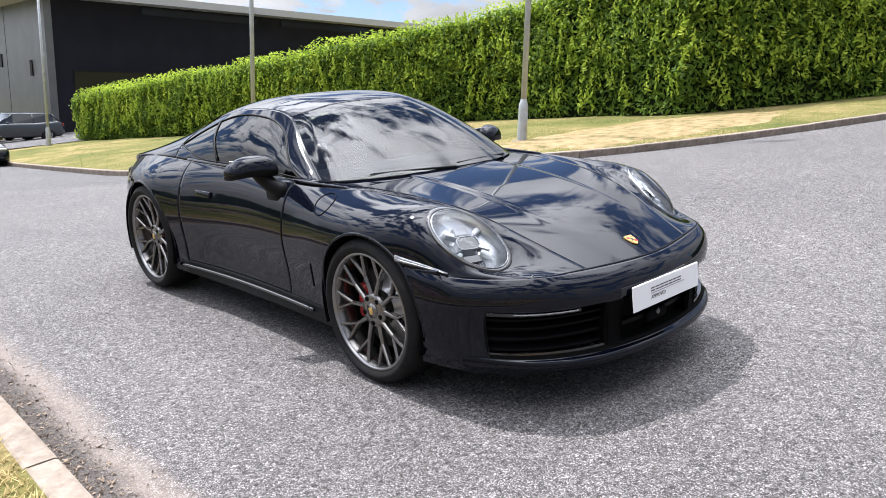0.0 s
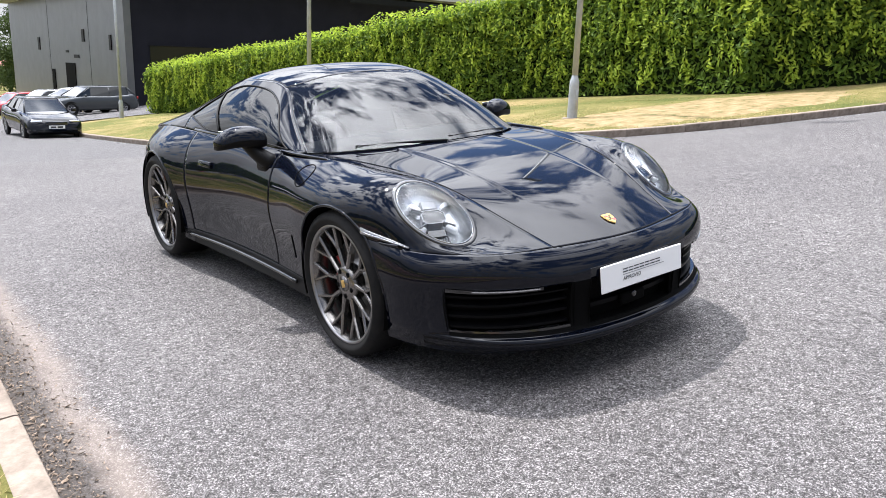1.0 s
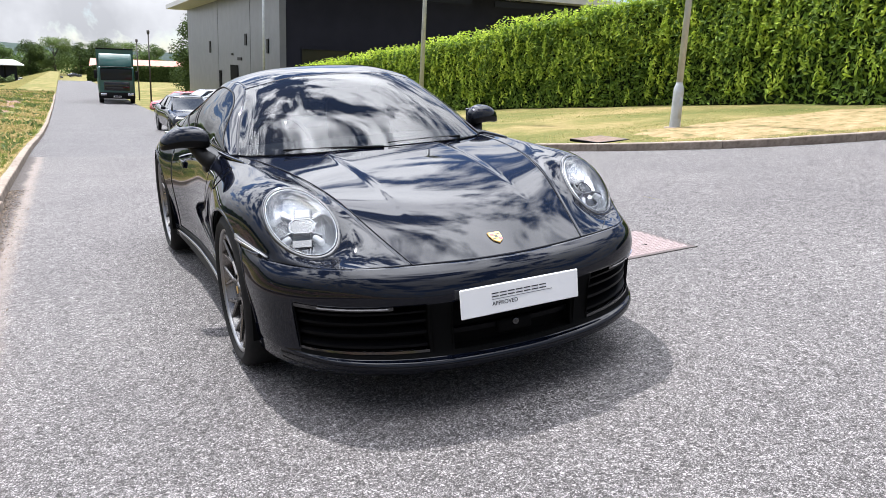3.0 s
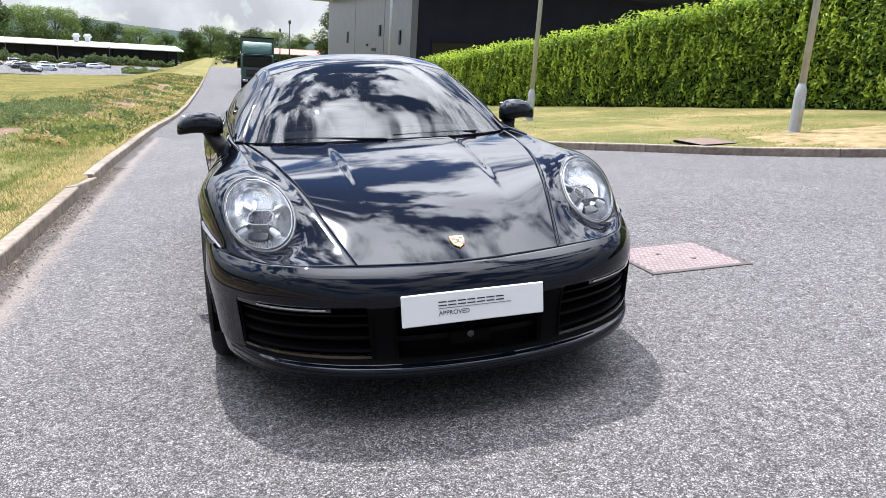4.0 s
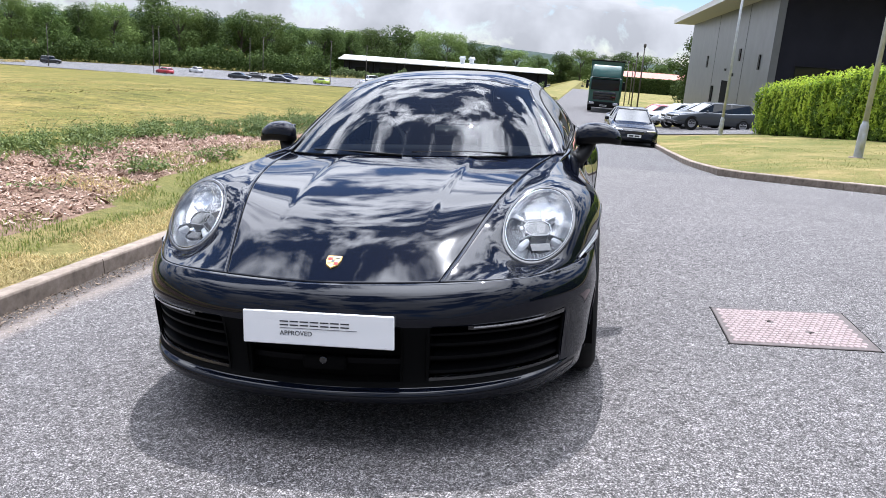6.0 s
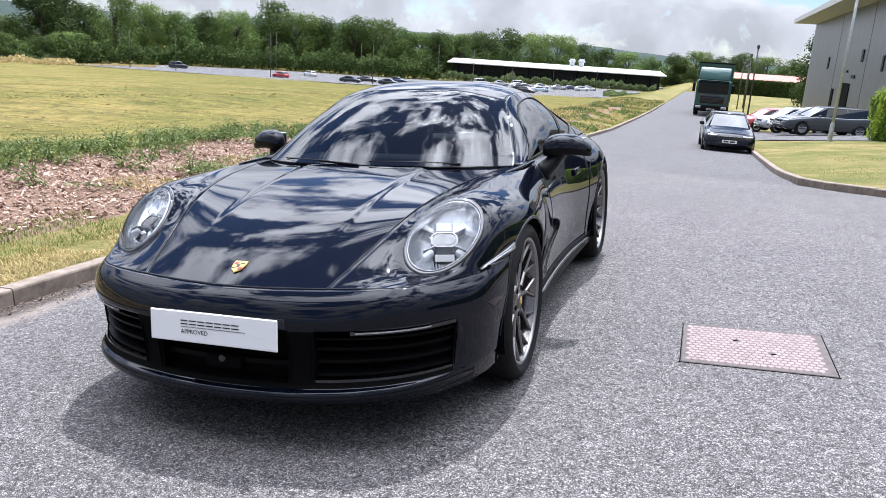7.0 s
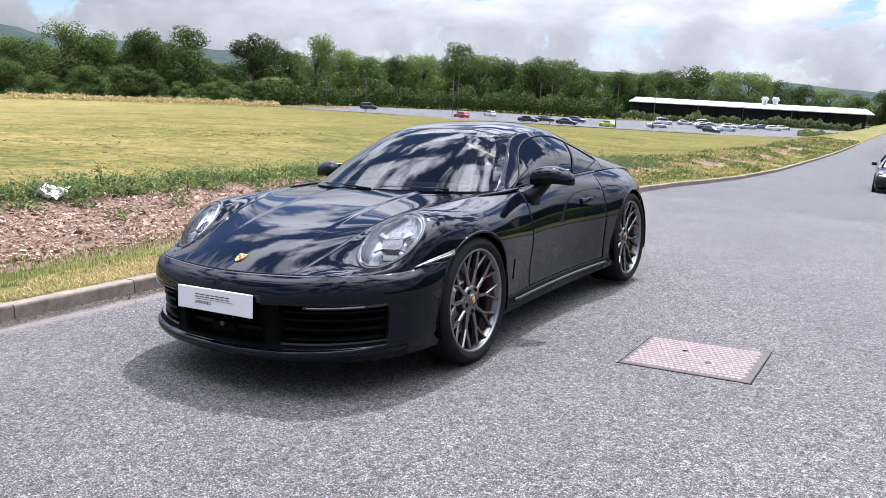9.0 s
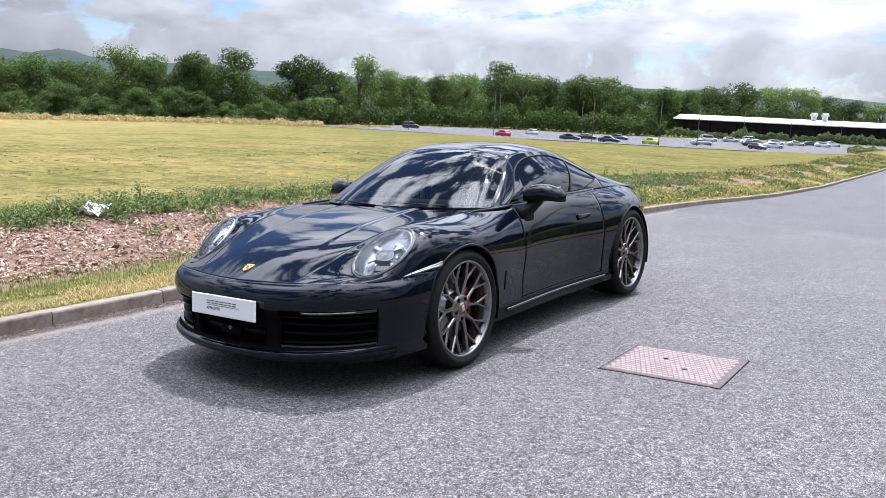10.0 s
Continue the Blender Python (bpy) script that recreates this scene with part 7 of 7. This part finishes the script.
def hedge():
    h = new("laurel_hedge")
    h.matrix_basis = SLOPE
    tagged(h, "tall thick bright green laurel hedge along the verge", "hedge")
    P = np.array(HEDGE)
    seg = np.linalg.norm(np.diff(P, axis=0), axis=1)
    cum = np.concatenate([[0], np.cumsum(seg)])
    total = cum[-1]

    def at(s):
        return np.column_stack([np.interp(s, cum, P[:, 0]), np.interp(s, cum, P[:, 1])])

    def normal(s):
        d = at(s + 0.4) - at(s - 0.4)
        n = np.column_stack([-d[:, 1], d[:, 0]])
        n = n / (np.linalg.norm(n, axis=1, keepdims=True) + 1e-9)
        return -n

    # solid core: the shade behind the leaves is put into its near-black colour
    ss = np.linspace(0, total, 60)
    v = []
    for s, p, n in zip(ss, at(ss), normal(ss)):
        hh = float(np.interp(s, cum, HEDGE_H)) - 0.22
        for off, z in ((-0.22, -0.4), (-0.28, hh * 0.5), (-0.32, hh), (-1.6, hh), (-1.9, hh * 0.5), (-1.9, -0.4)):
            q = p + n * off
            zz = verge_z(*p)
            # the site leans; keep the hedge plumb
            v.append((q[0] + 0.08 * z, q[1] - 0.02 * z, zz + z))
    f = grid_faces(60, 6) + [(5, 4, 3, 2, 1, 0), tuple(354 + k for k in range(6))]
    add("inner_growth", mesh_of("inner_growth", v, f, CORE, False), h, label="near-black core coloured as the shade behind the leaves")

    def cloud(name, count, mat, size, top_only, out, label):
        s = rng.uniform(0, total, count) if not top_only else rng.uniform(0, total, count)
        near = rng.random(count) < 0.9
        s = np.where((s > cum[5] + 6) & near, rng.uniform(0, cum[5] + 6, count), s)
        p, n = at(s), normal(s)
        hh = np.interp(s, cum, HEDGE_H)
        on_top = rng.random(count) < (0.25 if not top_only else 0.5)
        u = rng.random(count)
        z = np.where(on_top, hh - 0.2 + rng.random(count) * 0.32, u ** 0.85 * hh)
        if top_only:
            z = np.where(on_top, hh + rng.uniform(-0.1, 0.34, count) ** 1, (0.4 + 0.6 * u) * hh)
        off = np.where(on_top, -rng.random(count) * 1.5, 0.0)
        bulge = np.array([0.16 * noise.noise(Vector((a * 0.9, b * 0.9, 2.0))) + 0.1 * noise.noise(Vector((a * 2.3, b * 2.3, 5.0))) for a, b in zip(s, z)])
        off = off + np.where(on_top, 0, bulge - 0.12 + rng.normal(0, 0.07, count) + out)
        z = z + np.where(on_top, 1.4 * bulge, 0)
        q = p + n * off[:, None]
        zz = verge_z(p[:, 0], p[:, 1])
        pos = np.column_stack([q[:, 0] + 0.08 * z, q[:, 1] - 0.02 * z, zz + z])
        nr = np.column_stack([n, np.full(count, 0.35)])
        nr[on_top] = np.array([0, 0, 1.0])
        nr = nr + rng.normal(0, 0.55, (count, 3))
        L = rng.uniform(0.75, 1.25, count) * size
        return leaf_cloud(name, pos, nr, L, L * 0.42, mat, h, 0.18, label)

    # upright plumes of new growth give the top and the face their ragged look
    count = 1500
    s = rng.uniform(0, cum[5] + 6, count)
    s = np.where(rng.random(count) < 0.06, rng.uniform(cum[5], total, count), s)
    p, n = at(s), normal(s)
    hh = np.interp(s, cum, HEDGE_H)
    top = rng.random(count) < 0.45
    base = np.where(top, hh - 0.25, hh * rng.uniform(0.05, 0.8, count))
    off = np.where(top, -rng.random(count) ** 1.5 * 1.3, rng.uniform(-0.08, 0.08, count))
    pos, nr, L = [], [], []
    for k in range(count):
        tall = rng.uniform(0.3, 0.62)
        for u in np.linspace(0, 1, 15):
            z = base[k] + tall * u
            a = rng.uniform(0, 6.28)
            q = p[k] + n[k] * (off[k] + 0.05 * u) + np.array([math.cos(a), math.sin(a)]) * 0.075 * (1.1 - u)
            pos.append((q[0] + 0.08 * z, q[1] - 0.02 * z, verge_z(*p[k]) + z))
            nr.append((math.cos(a) + n[k][0] * 0.5, math.sin(a) + n[k][1] * 0.5, 0.5))
            L.append(0.15 * (1.15 - 0.6 * u))
    L = np.array(L)
    tagged(leaf_cloud("plume_growth", np.array(pos), np.array(nr) + rng.normal(0, 0.3, (len(pos), 3)), L, L * 0.4, SHOOT, h, 0.18, "upright yellow-green plumes of new growth"), kind="stuff")
    tagged(cloud("leaves", 62000, LAUREL, 0.15, False, 0.0, "glossy mid-green laurel leaves"), kind="stuff")
    tagged(cloud("young_growth", 16000, SHOOT, 0.14, True, 0.03, "yellow-green young shoots"), kind="stuff")


hedge()


# ---- grass, weeds and stones ----
def blades(name, label, xs_, ys_, zf, height, mat, lean=0.5, width=0.006):
    n = len(xs_)
    z = np.array([zf(a, b) for a, b in zip(xs_, ys_)])
    a = rng.uniform(0, 2 * math.pi, n)
    h = rng.uniform(0.4, 1.1, n) * height
    d = np.column_stack([np.cos(a), np.sin(a), np.zeros(n)])
    s = np.column_stack([-np.sin(a), np.cos(a), np.zeros(n)]) * width
    b = np.column_stack([xs_, ys_, z - 0.01])
    k = rng.uniform(0.1, lean, n)
    m = b + d * (h * k * 0.35)[:, None] + np.column_stack([np.zeros((n, 2)), h * 0.6])
    t = b + d * (h * k)[:, None] + np.column_stack([np.zeros((n, 2)), h])
    v = np.stack([b - s, b + s, m + s * 0.7, m - s * 0.7, t], axis=1).reshape(-1, 3)
    i = np.arange(n)[:, None] * 5
    f = (i + np.array([[0, 1, 2, 3]])).tolist() + (i + np.array([[3, 2, 4]])).tolist()
    ob = add(name, mesh_of(name, v.tolist(), f, mat, False), m=SLOPE.copy())
    return tagged(ob, label, "grass", kind="stuff")


def patchy(n, x0, x1, y0, y1, scale, cut, seed):
    out = []
    r = np.random.default_rng(seed)
    while len(out) < n:
        x, y = r.uniform(x0, x1), y0 + (y1 - y0) * r.random() ** 1.4
        if noise.noise(Vector((x * scale, y * scale, seed))) > cut:
            out.append((x, y))
    return np.array(out).T


gx_, gy_ = patchy(24000, -3.45, -2.72, -4, 22, 1.1, -0.2, 3)
blades("verge_grass", "green grass tufts along the kerb", gx_, gy_, terrain_z, 0.055, BLADE, 0.7, 0.004)
gx_, gy_ = patchy(14000, -4.3, -2.5, 3.5, 26, 0.9, -0.15, 23)
blades("rough_verge_grass", "rough green and yellow grass over the bank", gx_, gy_, terrain_z, 0.06, BLADE, 1.2, 0.006)
gx_, gy_ = patchy(12000, -4.2, -2.4, 3.0, 26, 0.8, 0.0, 25)
blades("dry_bank_grass", "dry straw-coloured grass over the bank", gx_, gy_, terrain_z, 0.045, STRAW, 1.8, 0.005)
gx_, gy_ = patchy(42000, -2.85, -2.33, -4, 20, 1.3, -0.6, 5)
blades("dry_verge_grass", "dry straw-coloured grass along the kerb", gx_, gy_, terrain_z, 0.042, STRAW, 1.8, 0.0045)
gx_, gy_ = patchy(16000, -7.2, -5.1, -3, 24, 0.9, -0.25, 6)
blades("field_edge_grass", "rough yellow-green grass at the field's edge", gx_, gy_, terrain_z, 0.1, BLADE, 0.9, 0.005)
gx_, gy_ = patchy(24000, -30, -5.6, -6, 40, 0.45, 0.0, 12)
blades("field_stubble", "short mown stubble and dry clumps over the field", gx_, gy_, terrain_z, 0.035, STRAW, 3.0, 0.006)


def bank_growth():
    """Rough grass, docks and dead stems on the bank that runs beside the road, thinning over the bare soil."""
    r = np.random.default_rng(31)
    for name, label, n, cut, mat, size, up in (("bank_weeds", "dark green weeds and docks along the roadside bank", 6500, 0.1, WEED, 0.12, 0.14),
                                               ("bank_dead_stems", "dry brown and straw-coloured stems on the roadside bank", 9000, 0.0, STRAW, 0.11, 0.12),
                                               ("bank_turf", "uneven dark green turf on the roadside bank", 16000, -0.3, BLADE, 0.1, 0.06)):
        pts = []
        while len(pts) < n:
            y = 9 + 70 * r.random() ** 1.5
            x = r.uniform(-7.0, -2.35)
            bare = -4.9 < x < -3.7
            if noise.noise(Vector((x * 0.8, y * 0.35, n))) > cut + (0.3 if bare else 0):
                p = world_pt(x, y, terrain_z(x, y) + up * r.random() ** 1.5)
                pts.append((p.x, p.y, p.z, 0.7 + y / 40))
        pts = np.array(pts)
        nrm = r.normal(0, 1, (n, 3)) * np.array([1, 1, 0.5])
        sz = r.uniform(0.6, 1.3, n) * size * pts[:, 3]
        tagged(leaf_cloud(name, pts[:, :3], nrm, sz, sz * 0.35, mat), label, "weeds", kind="stuff")


bank_growth()


def verge_points(n, seed, cut):
    out = []
    r = np.random.default_rng(seed)
    while len(out) < n:
        x, y = r.uniform(3.3, 15), r.uniform(2.4, 30)
        if (x > 3.3 and y > kerb_right_y(x) + 0.2 or y > 11) and noise.noise(Vector((x * 0.35, y * 0.35, seed))) > cut and x < 13.2 - max(0, y - 8) * 0.2:
            out.append((x, y))
    return np.array(out).T


gx_, gy_ = verge_points(11000, 7, -0.05)
blades("verge_tufts", "short green grass on the verge", gx_, gy_, terrain_z, 0.035, BLADE, 0.7, 0.006)
gx_, gy_ = verge_points(8000, 8, -0.3)
blades("verge_straw", "parched grass on the verge", gx_, gy_, terrain_z, 0.03, STRAW, 0.9, 0.006)
gx_, gy_ = patchy(16000, 6.6, 11.6, 3.3, 8.2, 0.5, -0.12, 27)
keep = gy_ > np.array([kerb_right_y(a) for a in gx_]) + 0.2
blades("bare_verge_straw", "bleached dead grass beside the kerb", gx_[keep], gy_[keep], terrain_z, 0.022, STRAW, 2.2, 0.009)


def bare_patch():
    """Parched, sandy turf round the lamp post."""
    v, f = [(9.9, 5.6, terrain_z(9.9, 5.6) + 0.016)], []
    n, rings = 40, 6
    for k in range(1, rings + 1):
        for i in range(n):
            a = 2 * math.pi * i / n
            rr = (1 + 0.35 * noise.noise(Vector((math.cos(a) * 1.7, math.sin(a) * 1.7, 4.0))) + 0.3 * noise.noise(Vector((math.cos(a) * 6, math.sin(a) * 6, 9.0)))) * k / rings
            x, y = 9.9 + 3.4 * rr * math.cos(a) + 0.5 * rr * math.sin(a), 5.6 - 0.25 * 3.4 * rr * math.cos(a) + 1.7 * rr * math.sin(a)
            y = max(y, kerb_right_y(x) + 0.25)
            v.append((x, y, terrain_z(x, y) + (0.016 if k < rings else -0.03)))
    f = [(0, 1 + i, 1 + (i + 1) % n) for i in range(n)]
    f += [(1 + k * n + i, 1 + (k + 1) * n + i, 1 + (k + 1) * n + (i + 1) % n, 1 + k * n + (i + 1) % n) for k in range(rings - 1) for i in range(n)]
    m = material("parched_turf", (0.4, 0.3, 0.17), 0.95, spec=0.1)
    tx, _ = noise_color(m, [(0.36, (0.075, 0.08, 0.028)), (0.46, (0.19, 0.145, 0.07)), (0.62, (0.3, 0.22, 0.125))], 3.2, 10, 0.75)
    bump(m, tx.outputs[0], 0.6, 0.03)
    ob = add("bare_patch", mesh_of("bare_patch", v, f, m), m=SLOPE.copy())
    return tagged(ob, "parched sandy patch of dead turf on the verge", "ground", kind="structure")


bare_patch()


def weeds():
    pos, nrm, size = [], [], []
    r = np.random.default_rng(21)
    sv, sf = [], []
    for k in range(430):
        y = r.uniform(-2.5, 22)
        x = r.normal(-5.45, 0.22) if k % 9 else r.uniform(-5.2, -3.4)
        if y > 9:
            x = r.uniform(-6.0, -4.2)
        z = terrain_z(x, y)
        h = r.uniform(0.07, 0.26) * (1.7 if r.random() < 0.1 else 1)
        for q in range(r.integers(2, 5)):
            dx, dy = r.normal(0, 0.12, 2)
            bv, bf = tube([(x, y, z - 0.03), (x + dx * 0.5, y + dy * 0.5, z + h * 0.6), (x + dx, y + dy, z + h)], 0.005, 4, radii=[0.006, 0.004, 0.002])
            sf += [tuple(i + len(sv) for i in w) for w in bf]
            sv += bv
            for m in range(int(14 + 26 * h / 0.4)):
                t = r.random() ** 0.7
                pos.append((x + dx * t + r.normal(0, 0.05 + 0.05 * (1 - t)), y + dy * t + r.normal(0, 0.05 + 0.05 * (1 - t)), z + h * t))
                size.append(0.075 * (1.15 - 0.8 * t))
    pos, size = np.array(pos), np.array(size)
    nrm = r.normal(size=(len(pos), 3)) * 0.6 + np.array([0, 0, 1.0])
    w = new("weeds")
    w.matrix_basis = SLOPE
    tagged(w, "leafy green weeds and thistles along the top of the bank", "weeds", kind="stuff")
    leaf_cloud("leaves", pos, nrm, size, size * 0.5, WEED, w)
    add("stems", mesh_of("stems", sv, sf, WEED), w)


weeds()
STONE = material("red_brown_stone", (0.3, 0.2, 0.16), 0.9, spec=0.2)
n_geo = STONE.node_tree.nodes.new("ShaderNodeNewGeometry")
n_rp = STONE.node_tree.nodes.new("ShaderNodeValToRGB")
for pos_, col in ((0.0, (0.12, 0.072, 0.052)), (0.5, (0.31, 0.2, 0.148)), (1.0, (0.55, 0.43, 0.35))):
    e = n_rp.color_ramp.elements.new(pos_) if pos_ not in (0.0, 1.0) else n_rp.color_ramp.elements[-1 if pos_ else 0]
    e.color = (*col, 1)
STONE.node_tree.links.new(n_geo.outputs["Random Per Island"], n_rp.inputs[0])
STONE.node_tree.links.new(n_rp.outputs[0], STONE.node_tree.nodes["Principled BSDF"].inputs["Base Color"])


def shards(name, label, pts, size, mat, flat=0.45, seed=1, tilt=0.45):
    """Broken stones: squashed, skewed octahedra."""
    r = np.random.default_rng(seed)
    v, f = [], []
    for x, y, z in pts:
        s = size * r.uniform(0.4, 1.5) * (1 + 0.9 * (r.random() < 0.03))
        m = Euler((r.normal(0, tilt), r.normal(0, tilt), r.uniform(0, 6.3))).to_matrix()
        o = len(v)
        a = s * r.uniform(0.6, 1.3, 6)
        a[:2] *= r.uniform(1.0, 2.2)
        for q in ((a[0], 0.3 * s * r.normal(), 0), (-a[1], 0.3 * s * r.normal(), 0), (0.3 * s * r.normal(), a[2] * 0.7, 0), (0.3 * s * r.normal(), -a[3] * 0.7, 0), (0.2 * s, 0, a[4] * flat), (0, 0.1 * s, -a[5] * flat)):
            w = m @ Vector(q)
            v.append((x + w.x, y + w.y, z + w.z))
        f += [(o + i, o + j, o + k) for i, j, k in ((0, 2, 4), (2, 1, 4), (1, 3, 4), (3, 0, 4), (2, 0, 5), (1, 2, 5), (3, 1, 5), (0, 3, 5))]
    ob = add(name, mesh_of(name, v, f, mat, False), m=SLOPE.copy())
    return tagged(ob, label, "stones", kind="stuff")


r_ = np.random.default_rng(31)
sp = []
while len(sp) < 30000:
    y = -4 + 40 * r_.random() ** 1.5
    x = r_.uniform(-5.5, -2.95)
    lo = -3.25 + 0.25 * bank_noise(y, 2.0, 0.8) - float(ramp(y, [2.5, 6.5], [0, 0.75]))
    hi = -5.3 + 0.3 * bank_noise(y, 7.0, 0.6)
    if hi < x < lo and (y < 10 or bank_noise(x, y, 0.5) > 0.15):
        sp.append((x, y, terrain_z(x, y) + 0.012))
shards("stony_bank", "red-brown bark chips and stones covering the bank", sp, 0.0145, STONE, 0.3, 3)
lp = []
while len(lp) < 9000:
    y = r_.uniform(-4, 7)
    x = KERB_L + abs(r_.normal(0, 0.1)) * (1.0 + 0.5 * bank_noise(y, 1.0, 1.5))
    if x < KERB_L + 0.3:
        lp.append((x, y, road_z(x, y) + 0.006))
LITTER = material("leaf_litter", (0.12, 0.09, 0.066), 0.9)
random_tint(LITTER, 0.25, 2.4, True)
shards("gutter_litter", "dark soil crumbs, twigs and leaf litter in the gutter", lp, 0.0045, LITTER, 0.35, 5)


# a crumpled sheet of paper caught in the weeds
def paper():
    r = np.random.default_rng(77)
    n = 9
    v = []
    for i in range(n):
        for j in range(n):
            a, b = i / (n - 1) - 0.5, j / (n - 1) - 0.5
            lift = 0.05 * math.sin(a * 7) * math.cos(b * 5) + 0.018 * r.normal() + 0.12 * max(0, b) ** 1.0
            v.append((0.3 * a + 0.02 * r.normal(), 0.24 * b + 0.015 * r.normal(), 0.07 + lift))
    ob = add("crumpled_paper", mesh_of("crumpled_paper", v, grid_faces(n, n), PLATE, False), m=upright(-5.22, 1.35, terrain_z(-5.22, 1.35) + 0.01, 40))
    thick(ob, 0.002)
    return tagged(ob, "dirty white crumpled paper lying among the weeds", "litter")


paper()


# low clumps of cut grass over the near field
CLUMP = leaf_material("cut_grass_clump", (0.13, 0.125, 0.042), (0.3, 0.24, 0.11), 0.95, 0.4, 0.3, 0.05)
cr = np.random.default_rng(61)
cp = []
while len(cp) < 16000:
    x, y = -5.7 - 24 * cr.random() ** 1.6, cr.uniform(-8, 40)
    if noise.noise(Vector((x * 0.35, y * 0.35, 61))) > -0.25:
        cp.append((x, y, terrain_z(x, y)))
shards("field_clumps", "low clumps of cut dry grass lying over the field", cp, 0.024, CLUMP, 0.45, 9, 0.12)

# ---- kerbs, stone by stone ----
def kerb_stone_mesh(length):
    bm = box_bm((0.125, length - 0.008, 0.28), (0, 0, -0.14), 0.0)
    top = [e for e in bm.edges if all(v.co.z > -0.01 for v in e.verts) and abs(e.verts[0].co.x - e.verts[1].co.x) < 1e-4]
    bmesh.ops.bevel(bm, geom=top, offset=0.016, segments=2, profile=0.5, affect="EDGES")
    me = bpy.data.meshes.new("kerb_stone")
    bm.to_mesh(me)
    bm.free()
    me.materials.append(KERB)
    return me


STONE_LEN = 0.915
KERB_MESH = kerb_stone_mesh(STONE_LEN)


def kerb_run(name, label, path, rise):
    """path: points of the road edge in order, with the kerb on the left hand of the way."""
    k = new(name)
    tagged(k, label, "kerb", kind="structure")
    P = [Vector((x, y, road_z(x, y))) for x, y in path]
    cum = [0.0]
    for a, b in zip(P, P[1:]):
        cum.append(cum[-1] + (b.xy - a.xy).length)
    xs1, ys1 = [p.x for p in P], [p.y for p in P]
    s, i = STONE_LEN / 2, 0
    r = random.Random(4)
    while s < cum[-1]:
        def at(q):
            x, y = float(ramp(q, cum, xs1)), float(ramp(q, cum, ys1))
            return Vector((x, y, float(road_z(x, y))))
        a, b = at(s - STONE_LEN / 2), at(s + STONE_LEN / 2)
        d = (b - a).normalized()
        side = Vector((-d.y, d.x, 0)).normalized()
        up = side.cross(d) * -1
        if up.z < 0:
            up = -up
        m = Matrix((side, d, up)).transposed().to_4x4()
        c = (a + b) / 2 + side * 0.0625 + up * (rise + r.uniform(-0.004, 0.004))
        if name == "kerb_left" and abs(c.y - 4.75) < STONE_LEN / 2:  # one stone is broken loose
            m = m @ Euler((radians(-2.5), radians(5), radians(4))).to_matrix().to_4x4()
            c = c - up * 0.02
        m.translation = c
        ob = new("kerb_stone", KERB_MESH)
        ob.parent = k
        ob.matrix_basis = SLOPE @ m
        s += STONE_LEN
        i += 1
    return k


kerb_run("kerb_left", "weathered concrete kerb stones along the bank", [(KERB_L, -9.0), (KERB_L, 30.0), (KERB_L, 75.0)], 0.105)
kerb_run("kerb_right", "weathered concrete kerb stones curving round the verge", KERB_R, 0.115)
